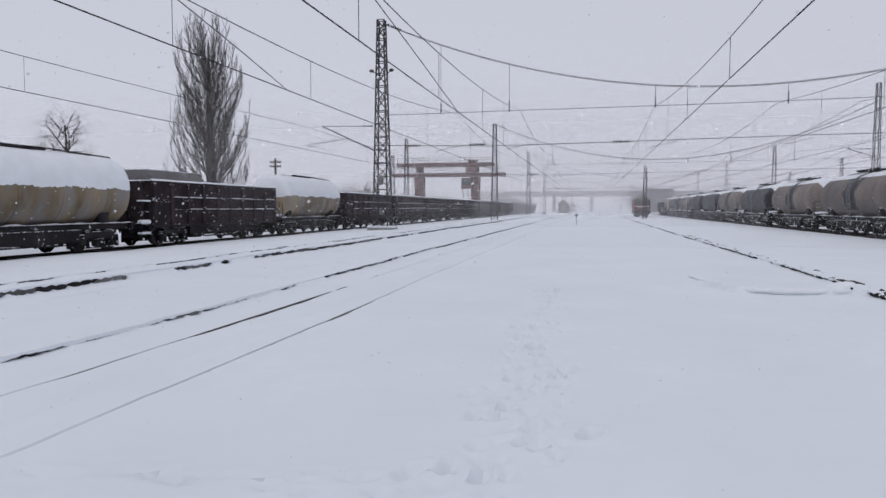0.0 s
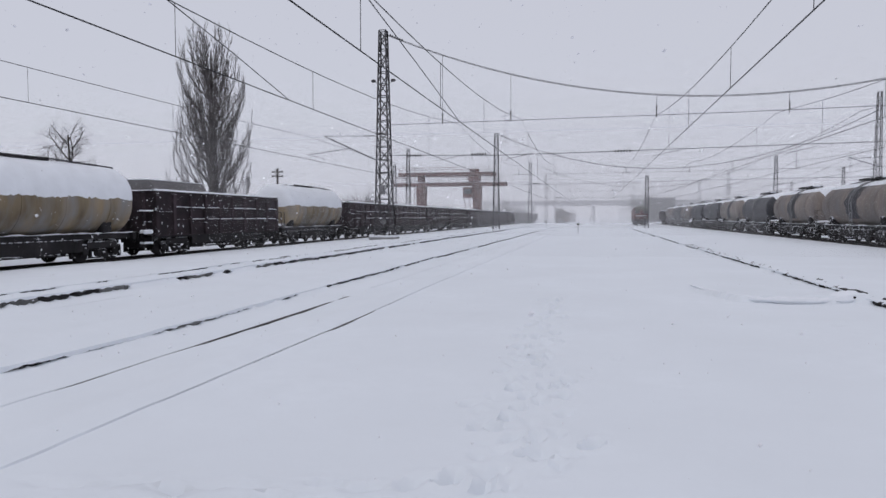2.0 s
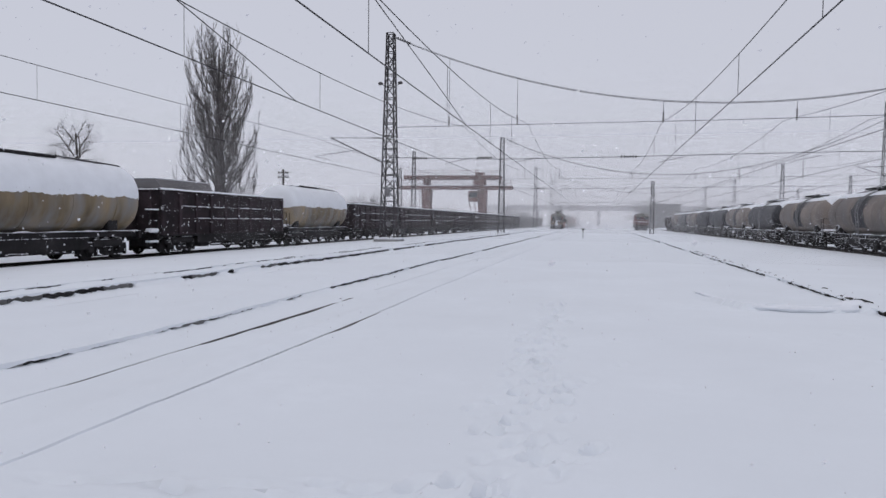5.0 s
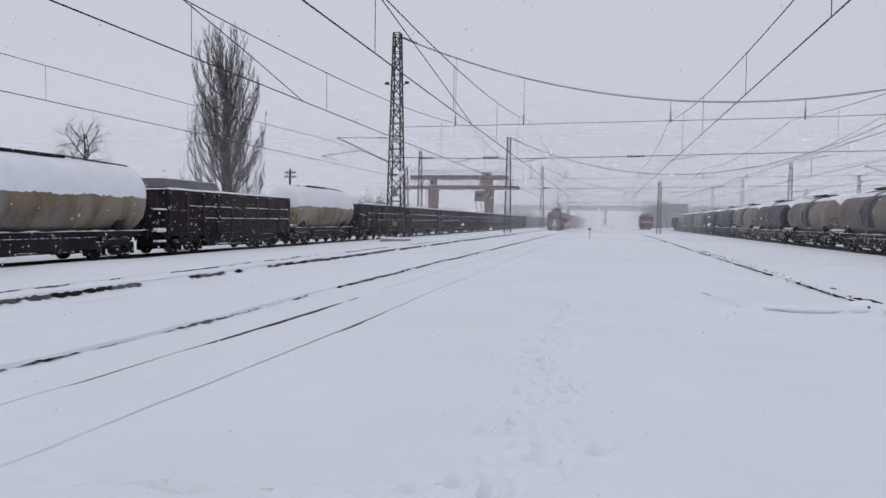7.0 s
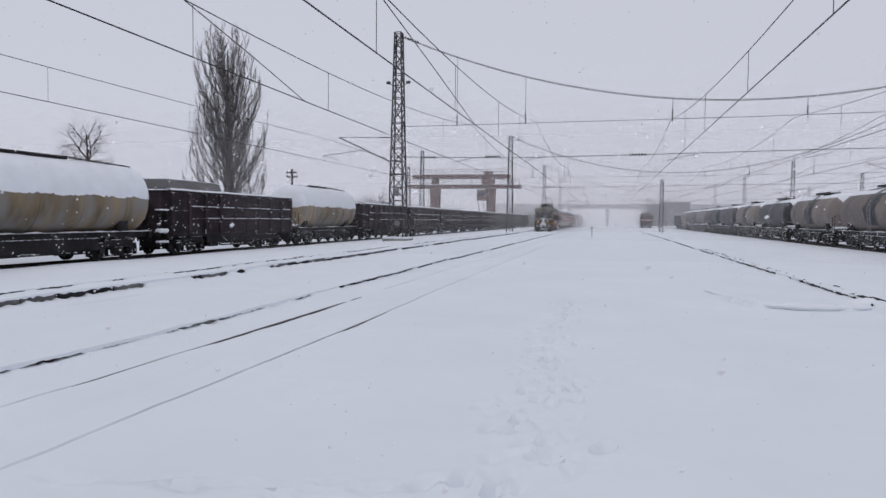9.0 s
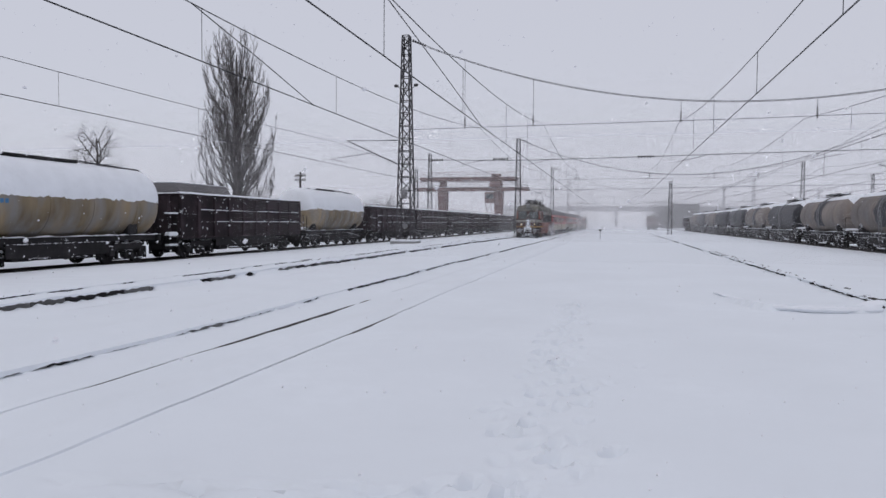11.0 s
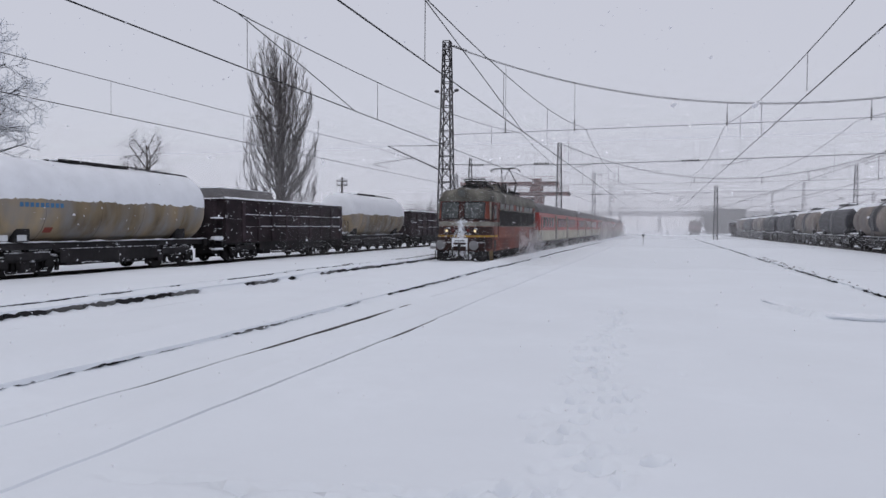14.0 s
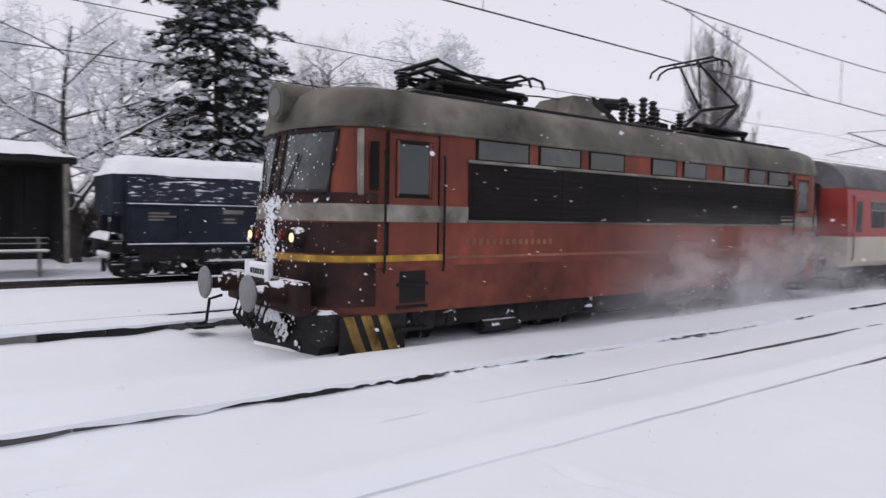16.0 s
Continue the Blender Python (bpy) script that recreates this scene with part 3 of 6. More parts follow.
# ---------------------------------------------------------------- freight wagons: common parts
def bogie(parent, y, z0=0.0, gauge=0.75, wheel_r=0.46, base=1.8, name="bogie", mat=None):
    mat = mat or UNDER
    s = Shape()
    for sx in (-1, 1):
        s.box(sx * 1.0 - 0.06, sx * 1.0 + 0.06, y - base / 2 - 0.35, y + base / 2 + 0.35, z0 + 0.55, z0 + 0.75, 0.03)
        s.box(sx * 1.0 - 0.07, sx * 1.0 + 0.07, y - 0.35, y + 0.35, z0 + 0.28, z0 + 0.62, 0.05)
        for dy in (-base / 2, base / 2):
            s.box(sx * 1.0 - 0.1, sx * 1.0 + 0.1, y + dy - 0.17, y + dy + 0.17, z0 + 0.33, z0 + 0.66, 0.04)
    s.box(-1.0, 1.0, y - 0.2, y + 0.2, z0 + 0.45, z0 + 0.7, 0.03)
    for sx in (-1, 1):
        for q in (-0.2, 0.2):                                  # spring nests, brake blocks and their hangers
            s.lathe([(z0 + 0.2, 0.1), (z0 + 0.27, 0.12), (z0 + 0.33, 0.1), (z0 + 0.4, 0.12), (z0 + 0.46, 0.1), (z0 + 0.55, 0.12)], "z", 8, (sx * 1.06, y + q, 0))
        for dy in (-base / 2, base / 2):
            for q in (-0.54, 0.54):
                s.box(sx * 0.8 - 0.07, sx * 0.8 + 0.07, y + dy + q - 0.06, y + dy + q + 0.06, z0 + 0.2, z0 + 0.62, 0.02)
        s.tube([(sx * 1.1, y - base / 2, z0 + 0.22), (sx * 1.1, y + base / 2, z0 + 0.22)], 0.035, 5)
        s.box(sx * 1.12 - 0.03, sx * 1.12 + 0.03, y - base / 2, y + base / 2, z0 + 0.62, z0 + 0.9, 0.02)
    b = part(name, s, mat, parent)
    for dy in (-base / 2, base / 2):
        w = Shape()
        for sx in (-1, 1):
            w.lathe([(sx * gauge - 0.07, wheel_r * 0.3), (sx * gauge - 0.065, wheel_r), (sx * gauge + 0.05, wheel_r * 0.97), (sx * gauge + 0.06, wheel_r * 0.75), (sx * gauge + 0.02, wheel_r * 0.3)], "x", 18, (0, y + dy, z0 + wheel_r))
        w.tube([(-gauge, y + dy, z0 + wheel_r), (gauge, y + dy, z0 + wheel_r)], 0.08, 8)
        part("wheelset", w, mat, b)
    return b


def buffers(parent, y_face, y_body, z=1.05, side=1):
    for sx in (-0.875, 0.875):
        a, b = (y_face, y_body)
        d = 1 if b > a else -1
        s = Shape().lathe([(a, 0.02), (a, 0.2), (a + d * 0.05, 0.22), (a + d * 0.09, 0.12), (a + d * 0.3, 0.1), (a + d * 0.32, 0.14), (b, 0.15)], "y", 16, (sx, 0, z))
        part("buffer", s, BLACK, parent, smooth=True)
    part("coupling_hook", Shape().box(-0.06, 0.06, min(y_face + (0.15 if y_body > y_face else -0.3), y_body), max(y_face + (0.3 if y_body > y_face else -0.15), y_body), z - 0.12, z + 0.06, 0.03).tube([(0, y_face, z - 0.05), (0, y_face + (0.1 if y_body > y_face else -0.1), z - 0.32), (0, y_face + (0.2 if y_body > y_face else -0.2), z - 0.1)], 0.035, 6), BLACK, parent)


def lumpy(rows, amp, seed):
    return [[(x, y, z + amp * noise.noise(Vector((x * 1.3 + seed, y * 0.9, seed)))) for x, y, z in r] for r in rows]


def arc(r, zc, a0, a1, n, flat=1.0):
    return [(r * math.sin(radians(a0 + (a1 - a0) * i / n)), zc + r * flat * math.cos(radians(a0 + (a1 - a0) * i / n))) for i in range(n + 1)]


# ---------------------------------------------------------------- tank wagon
def tank_snow(prof, zc, ang, thick, seed):
    """Snow wrapped over a tank and its domed ends, with a ragged lower edge."""
    ys = []
    for (ya, ra), (yb, rb) in zip(prof, prof[1:]):
        k = max(1, int((yb - ya) / 0.12))
        ys += [(ya + (yb - ya) * q / k, ra + (rb - ra) * q / k) for q in range(k)]
    ys.append(prof[-1])
    mid, n = 0.5 * (prof[0][0] + prof[-1][0]), 26
    top, under = [], []
    for y, r in ys:
        wob = 1 + 0.045 * noise.noise(Vector((y * 1.3, seed, 0))) + 0.05 * noise.noise(Vector((y * 6.5, seed, 3)))
        end = min(1.0, 0.3 + (r / prof[len(prof) // 2][1]) ** 2)
        o, u = [], []
        for j in range(n + 1):
            c = 2 * j / n - 1
            a = radians(ang * wob * c)
            q = r + 0.004 + thick * end * max(0.06, 1 - abs(c) ** 2.2) + 0.02 * noise.noise(Vector((y * 1.5, c * 3, seed)))
            yy = y + (0.10 if y > mid else -0.10) * (1 - min(1.0, r / prof[len(prof) // 2][1])) * (1 - c * c)
            o.append((q * math.sin(a), yy, zc + q * math.cos(a)))
            u.append(((r - 0.02) * math.sin(a), y, zc + (r - 0.02) * math.cos(a)))
        top.append(o)
        under.append(u)
    s = Shape().grid(top)
    for j in (0, n):
        s.grid([[q[j] for q in top], [q[j] for q in under]])
    return s


def tank_wagon(at, length, mat, label, group, detail=2, thick=0.26, snow=62, r=1.42, zc=2.62, platform=True, under=None):
    under = under or UNDER
    w = thing("tank_wagon", label, "tank wagon", at, group)
    L = length
    y0, y1 = 1.15, L - 0.45
    dome = [(y0, 0.05), (y0 + 0.025, r * 0.3), (y0 + 0.07, r * 0.52), (y0 + 0.14, r * 0.7), (y0 + 0.24, r * 0.84), (y0 + 0.36, r * 0.94), (y0 + 0.5, r * 0.985), (y0 + 0.62, r)]
    prof = dome + [(y0 + 0.7 + (y1 - y0 - 1.4) * i / 6, r) for i in range(7)] + [(y0 + y1 - a, b) for a, b in dome[::-1]]
    tank = part("tank", Shape().lathe(prof, "y", 40, (0, 0, zc)), mat, w, smooth=True)
    for k in (0.17, 0.4, 0.6, 0.83) if detail else ():
        yy = y0 + (y1 - y0) * k
        part("hoop", Shape().lathe([(yy - 0.03, r + 0.002), (yy - 0.03, r + 0.014), (yy + 0.03, r + 0.014), (yy + 0.03, r + 0.002)], "y", 40, (0, 0, zc)), mat, tank)
    part("frame", Shape().box(-1.15, -0.95, 0.55, L - 0.55, 0.98, 1.24, 0.02).box(0.95, 1.15, 0.55, L - 0.55, 0.98, 1.24, 0.02).box(-1.3, 1.3, 0.5, 0.7, 0.9, 1.25, 0.02).box(-1.3, 1.3, L - 0.7, L - 0.5, 0.9, 1.25, 0.02).box(-0.3, 0.3, 0.6, L - 0.6, 0.95, 1.2), under, w)
    for k in (0.18, 0.82):
        yy = L * k
        part("saddle", Shape().box(-1.05, 1.05, yy - 0.25, yy + 0.25, 1.2, zc - r * 0.72, 0.04).box(-1.2, -0.9, yy - 0.3, yy + 0.3, 1.2, zc - r * 0.5, 0.05).box(0.9, 1.2, yy - 0.3, yy + 0.3, 1.2, zc - r * 0.5, 0.05), under, w)
        bogie(w, L * (0.2 if k < 0.5 else 0.8), mat=under)
    buffers(w, 0.0, 0.5)
    buffers(w, L, L - 0.5)
    part("brake_gear", Shape().tube([(0.5, L * 0.42, 0.78), (0.5, L * 0.56, 0.78)], 0.2, 10).box(-0.9, -0.5, L * 0.38, L * 0.5, 0.55, 0.95, 0.04).tube([(0.9, L * 0.3, 0.7), (0.9, L * 0.7, 0.7)], 0.03, 5), under, w)
    for sx in (-1, 1):
        part("side_sill", Shape().box(sx * 1.18 - 0.03, sx * 1.18 + 0.03, L * 0.3, L * 0.7, 0.48, 1.0, 0.02).box(sx * 1.1 - 0.1, sx * 1.1 + 0.1, L * 0.46, L * 0.54, 0.4, 0.8, 0.03), under, w)
    for sx in (-1, 1):
        q = [[(sx * (1.16 + 0.18 * (a - 0.5)), 0.6 + (L - 1.2) * b / 36, 1.235 + 0.07 * (1 - (2 * a - 1) ** 2) * max(0.0, 0.4 + 1.6 * noise.noise(Vector((b * 0.55, sx, at.translation.y))))) for a in (0, 0.3, 0.7, 1)] for b in range(37)]
        part("snow_strip", Shape().grid(q), SNOW_CAP, w, smooth=True)
        for yy in (L * 0.2, L * 0.8):
            part("bogie_snow", Shape().grid(lumpy([[(sx * (0.92 + 0.2 * a), yy - 1.2 + 2.4 * b / 14, 0.755 + 0.05 * (1 - (2 * a - 1) ** 2)) for a in (0, 0.3, 0.7, 1)] for b in range(15)], 0.05, yy)), SNOW_CAP, w, smooth=True)
    for sx in (-1, 1):                                       # truss rods, boxes and pipes hung under the frame
        part("truss_rod", Shape().tube([(sx * 1.12, L * 0.28, 0.98), (sx * 1.12, L * 0.38, 0.42), (sx * 1.12, L * 0.62, 0.42), (sx * 1.12, L * 0.72, 0.98)], 0.045, 6), under, w)
        for k, (a, b, z) in enumerate(((0.33, 0.40, 0.36), (0.44, 0.49, 0.5), (0.56, 0.63, 0.34), (0.65, 0.69, 0.55))):
            part("underframe_box", Shape().box(sx * 0.86 - 0.2, sx * 0.86 + 0.2, L * a, L * b, z, 1.0, 0.04), under, w)
    part("centre_beam", Shape().box(-0.45, 0.45, 0.8, L - 0.8, 0.5, 0.96, 0.05), under, w)
    part("drain_valve", Shape().lathe([(0.62, 0.1), (0.7, 0.16), (1.1, 0.16), (1.25, 0.3)], "z", 12, (0, L * 0.5, 0)), under, w)
    if platform:
        pl = part("end_platform", Shape().box(-1.35, 1.35, 0.25, 1.0, 1.27, 1.33, 0.01), under, w)
        s = Shape()
        for sx in (-1.3, 1.3):
            s.tube([(sx, 0.3, 0.6), (sx, 0.3, 2.25), (sx, 0.75, 2.25), (sx, 0.75, 1.3)], 0.025, 6)
        s.tube([(-1.3, 0.3, 2.25), (1.3, 0.3, 2.25)], 0.025, 6).tube([(-1.3, 0.3, 1.8), (1.3, 0.3, 1.8)], 0.02, 6)
        part("handrail", s, UNDER, pl)
        for sx in (-1.28, 1.28):
            part("step", Shape().box(sx - 0.2, sx + 0.2, 0.3, 0.7, 0.5, 0.54).box(sx - 0.2, sx + 0.2, 0.3, 0.7, 0.85, 0.89), UNDER, pl)
        part("snow_on_platform", Shape().grid(lumpy([[(-1.3 + 2.6 * i / 8, 0.28 + 0.7 * j / 4, 1.36 + 0.12 * math.sin(math.pi * j / 4)) for i in range(9)] for j in range(5)], 0.09, 3)), SNOW_CAP, pl, smooth=True)
    # walkway and hatch along the top
    top = zc + r
    walkway = part("walkway", Shape().box(-0.35, 0.35, L * 0.36, L * 0.64, top + 0.2, top + 0.25).box(-0.38, -0.33, L * 0.36, L * 0.64, top + 0.2, top + 0.32).box(0.33, 0.38, L * 0.36, L * 0.64, top + 0.2, top + 0.32), under, w)
    part("hatch", Shape().lathe([(top - 0.1, 0.3), (top + 0.16, 0.3), (top + 0.18, 0.36), (top + 0.26, 0.34), (top + 0.3, 0.1)], "z", 16, (0, L * 0.5, 0)), UNDER, walkway, smooth=True)
    part("walkway_snow", Shape().box(-0.28, 0.28, L * 0.37, L * 0.63, top + 0.252, top + 0.33, 0.04), SNOW_CAP, walkway)
    part("rail_pipe", Shape().tube([(0.42, L * 0.64, top + 0.28), (0.42, L * 0.93, top + 0.16)], 0.04, 6), STEEL, walkway)
    if snow:
        part("snow_load", tank_snow(prof, zc, snow, thick, at.translation.y), SNOW_CAP, w, "thick snow lying on the tank", smooth=True)
    return w


def ladder_band(w, y, r=1.42, zc=2.62):
    s = Shape()
    for dy in (-0.22, 0.22):
        s.tube([((r + 0.1) * math.sin(radians(a)), y + dy, zc + (r + 0.1) * math.cos(radians(a))) for a in range(-110, 111, 10)], 0.03, 5)
    for a in range(-110, 111, 12):
        x, z = (r + 0.1) * math.sin(radians(a)), zc + (r + 0.1) * math.cos(radians(a))
        s.tube([(x, y - 0.22, z), (x, y + 0.22, z)], 0.02, 4)
    for sx in (-1, 1):
        for dy in (-0.22, 0.22):
            s.tube([(sx * 1.42, y + dy, zc - 0.52), (sx * 1.36, y + dy, 0.7)], 0.025, 5)
        for k in range(6):
            s.tube([(sx * 1.4, y - 0.22, 0.8 + 0.25 * k), (sx * 1.4, y + 0.22, 0.8 + 0.25 * k)], 0.018, 4)
    part("ladder", s, BUFFER, w, "frosted steel ladder over the tank")


# ---------------------------------------------------------------- open wagon (gondola)
def open_wagon(at, length, label, near=True, brake=False):
    w = thing("open_wagon", label, "goods wagon", at, "brown open goods wagons")
    L, hw, z0, z1 = length, 1.40, 1.1, 3.1
    y0, y1 = 0.62, L - 0.62
    body = part("body", Shape().box(-hw, hw, y0, y1, z0 - 0.08, z0), RUST_BROWN, w)
    for x in (-hw, hw):
        part("side_wall", Shape().box(x - 0.03, x + 0.03, y0, y1, z0, z1), RUST_BROWN, body)
    for y in (y0, y1):
        part("end_wall", Shape().box(-hw + 0.03, hw - 0.03, y - 0.03, y + 0.03, z0, z1), RUST_BROWN, body)
    rim = Shape()
    for x in (-hw, hw):
        rim.box(x - 0.08, x + 0.08, y0 - 0.08, y1 + 0.08, z1 - 0.02, z1 + 0.1, 0.02)
    for y in (y0, y1):
        rim.box(-hw, hw, y - 0.08, y + 0.08, z1 - 0.02, z1 + 0.1, 0.02)
    part("top_rim", rim, RUST_BROWN, w)
    n = 9
    for sx in (-1, 1):
        for i in range(n + 1):
            y = y0 + 0.1 + (y1 - y0 - 0.2) * i / n
            wide = 0.12 if i not in (2, 4, 5, 7) else 0.08
            part("rib", Shape().box(sx * hw + min(0, sx * 0.13), sx * hw + max(0, sx * 0.13), y - wide, y + wide, z0 - 0.05, z1 - 0.03, 0.02), RUST_BROWN, body)
        if sx > 0 or not near:
            for i in range(n):
                ya, yb = y0 + 0.2 + (y1 - y0 - 0.2) * i / n, y0 + 0.02 + (y1 - y0 - 0.2) * (i + 1) / n
                for z in (2.2,) if i == 0 else (2.42, 1.82):
                    part("ledge", Shape().box(sx * hw, sx * (hw + 0.1), ya, yb, z - 0.05, z, 0.01), RUST_BROWN, body)
                    q = [[(sx * (hw + 0.0 + 0.11 * a), ya + (yb - ya) * b / 5, z + 0.055 * (1 - (2 * a - 1) ** 2) * (0.5 + 0.6 * abs(noise.noise(Vector((ya + b, z, 1))))) + 0.004) for a in (0, 0.35, 0.7, 1)] for b in range(6)]
                    if noise.noise(Vector((ya * 3, z * 2, at.translation.y))) > -0.33:
                        part("snow_strip", Shape().grid(q), SNOW_CAP, body, smooth=True)
    for y, d in ((y0, -1), (y1, 1)):
        for x in (-0.9, 0, 0.9):
            part("end_rib", Shape().box(x - 0.08, x + 0.08, y + min(0, 0.12 * d), y + max(0, 0.12 * d), z0, z1, 0.02), RUST_BROWN, body)
    for x in (-hw, hw):
        q = [[(x - 0.1 + 0.2 * a, y0 - 0.08 + (y1 - y0 + 0.16) * b / 40, z1 + 0.095 + 0.085 * (1 - (2 * a - 1) ** 2) + 0.03 * noise.noise(Vector((b * 0.7, x, at.translation.y)))) for a in (0, 0.15, 0.5, 0.85, 1)] for b in range(41)]
        part("snow_strip", Shape().grid(q), SNOW_CAP, body, smooth=True)
    part("frame", Shape().box(-1.3, -1.15, 0.5, L - 0.5, 0.92, 1.08).box(1.15, 1.3, 0.5, L - 0.5, 0.92, 1.08).box(-1.35, 1.35, 0.48, 0.66, 0.85, 1.1, 0.02).box(-1.35, 1.35, L - 0.66, L - 0.48, 0.85, 1.1, 0.02).box(-0.25, 0.25, 0.5, L - 0.5, 0.7, 1.0), UNDER, w)
    bogie(w, L * 0.2)
    bogie(w, L * 0.8)
    for sx in (-1, 1):
        part("side_sill", Shape().box(sx * 1.25 - 0.03, sx * 1.25 + 0.03, L * 0.28, L * 0.72, 0.55, 0.95, 0.02), UNDER, w)
    part("brake_gear", Shape().tube([(0.6, L * 0.4, 0.7), (0.6, L * 0.5, 0.7)], 0.18, 10).box(-0.8, 0.8, L * 0.54, L * 0.6, 0.55, 0.85, 0.04), UNDER, w)
    part("centre_beam", Shape().box(-0.5, 0.5, 0.8, L - 0.8, 0.42, 0.92, 0.05), UNDER, w)
    for sx in (-1, 1):
        for a, b, z in ((0.31, 0.37, 0.34), (0.42, 0.47, 0.5), (0.53, 0.6, 0.3), (0.64, 0.68, 0.45)):
            part("underframe_box", Shape().box(sx * 0.95 - 0.22, sx * 0.95 + 0.22, L * a, L * b, z, 0.95, 0.04), UNDER, w)
        part("truss_rod", Shape().tube([(sx * 1.2, L * 0.28, 0.94), (sx * 1.2, L * 0.38, 0.4), (sx * 1.2, L * 0.62, 0.4), (sx * 1.2, L * 0.72, 0.94)], 0.045, 6), UNDER, w)
    if brake:
        pl = part("brake_platform", Shape().box(-1.35, 1.35, -0.15, 0.55, 1.12, 1.18, 0.01), UNDER, w)
        for sx in (-1.32, 1.32):
            part("handrail", Shape().tube([(sx, -0.1, 0.5), (sx, -0.1, 2.2), (sx, 0.5, 2.2), (sx, 0.5, 1.1)], 0.04, 6).tube([(sx, -0.1, 1.7), (sx, 0.5, 1.7)], 0.03, 6), UNDER, pl)
            for z, d in ((1.24, 0.1), (2.23, 0.035), (0.72, 0.05)):
                part("snow_lump", Shape().box(sx - 0.2, sx + 0.12, -0.16, 0.52, z - d, z + d, 0.06), SNOW_CAP, pl)
    buffers(w, 0, 0.5)
    buffers(w, L, L - 0.5)
    part("snow_load", Shape().grid(lumpy([[(-1.46 + 2.92 * i / 10, y0 - 0.06 + (y1 - y0 + 0.12) * j / 30, z1 + 0.09 + 0.10 * math.sin(math.pi * i / 10) ** 0.4 * min(1, 8 * j / 30, 8 * (30 - j) / 30)) for i in range(11)] for j in range(31)], 0.05, at.translation.y)), SNOW_CAP, w, "level snow filling the wagon", smooth=True)
    return w


TRAIN_LEFT = "cream tank wagon under thick snow, blue and orange markings"


# ---------------------------------------------------------------- hopper wagon
def hopper_wagon(at, length):
    w = thing("hopper_wagon", "dark blue self-discharging hopper wagon heaped with snow", "hopper wagon", at)
    L, hw = length, 1.45
    y0, y1 = 0.75, L - 0.45
    prof = [(-1.05, 1.0), (-hw, 1.0), (-hw, 2.16), (-1.5, 2.2), (-1.52, 2.3), (-1.28, 3.05), (1.28, 3.05), (1.52, 2.3), (1.5, 2.2), (hw, 2.16), (hw, 1.0), (1.05, 1.0)]
    body = part("body", Shape().prism(prof, y0, y1), HOPPER_BLUE, w)
    upper = Shape()
    upper.grid([[(1.525, y, 2.31) for y in (y0 + 0.02, y1 - 0.02)], [(1.285, y, 3.04) for y in (y0 + 0.02, y1 - 0.02)]])
    part("sloped_panel", upper, HOPPER_BLUE_SNOW, body, "sloped panel with blown snow", pose(0.006, 0, 0))
    lower = Shape().box(hw, hw + 0.012, y0 + 6.6, y1 - 0.1, 1.2, 2.12)
    part("side_panel", lower, HOPPER_BLUE_SNOW, body, "side panel with blown snow")
    for i in range(9):
        y = y0 + 0.15 + (y1 - y0 - 0.3) * i / 8
        part("rib", Shape().box(hw, hw + 0.05, y - 0.04, y + 0.04, 1.0, 2.16, 0.01), HOPPER_BLUE, body)
    for z in (2.22, 1.1):
        part("side_rail", Shape().box(hw - 0.02, hw + 0.09, y0, y1, z - 0.05, z, 0.01), HOPPER_BLUE, body)
        q = [[(hw + 0.09 * a, y0 + (y1 - y0) * b / 60, z + 0.05 * (1 - (2 * a - 1) ** 2) * (0.5 + 0.8 * abs(noise.noise(Vector((b * 0.4, z, 1))))) + 0.004) for a in (0, 0.35, 0.7, 1)] for b in range(61)]
        part("snow_strip", Shape().grid(q), SNOW_CAP, body, smooth=True)
    # ends lean inwards above the headstocks
    part("end_slope", Shape().prism([(-1.25, 1.9), (-1.25, 3.05), (1.25, 3.05), (1.25, 1.9)], y0 - 0.35, y0).box(-0.6, -0.5, y0 - 0.3, y0, 1.0, 2.0).box(0.5, 0.6, y0 - 0.3, y0, 1.0, 2.0), HOPPER_BLUE, body)
    # no hollow here: the recess's shade is a flat black plate
    part("door_recess", Shape().box(hw + 0.008, hw + 0.02, 6.1, 7.15, 1.0, 2.2), BLACK, body, "flat black plate for the shade of the hand wheel's recess")
    wheel = Shape().tube([(hw + 0.1, 6.62 + 0.26 * math.cos(a * math.pi / 8), 1.52 + 0.26 * math.sin(a * math.pi / 8)) for a in range(17)], 0.025, 6)
    for a in (0.5, 2.6, 4.7):
        wheel.tube([(hw + 0.1, 6.62, 1.52), (hw + 0.1, 6.62 + 0.25 * math.cos(a), 1.52 + 0.25 * math.sin(a))], 0.018, 5)
    part("hand_wheel", wheel, STRIPE_GREY, body, "pale hand wheel")
    # winged emblem of plain bars and the lettering
    for k in range(5):
        for sgn in (-1, 1):
            a = 6.62 + sgn * 0.13
            b = 6.62 + sgn * (1.35 - 0.2 * k)
            z = 2.9 - 0.075 * k
            x = 1.525 - 0.24 * (z - 2.31) / 0.73 + 0.02
            part("emblem_bar", Shape().box(x - 0.01, x + 0.012, min(a, b), max(a, b), z - 0.02, z + 0.02), WHITE_PAINT, body)
    part("emblem_post", Shape().prism([(1.372, 2.58), (1.384, 2.58), (1.27, 2.94), (1.258, 2.94)], 6.56, 6.68), WHITE_PAINT, body, at=pose(0.06, 0, 0))
    cu = bpy.data.curves.new("lettering", "FONT")
    cu.body, cu.size, cu.extrude, cu.align_x = "CARGO", 0.30, 0.004, "CENTER"
    tx = new("lettering", cu)
    tx.parent = body
    cu.materials.append(WHITE_PAINT)
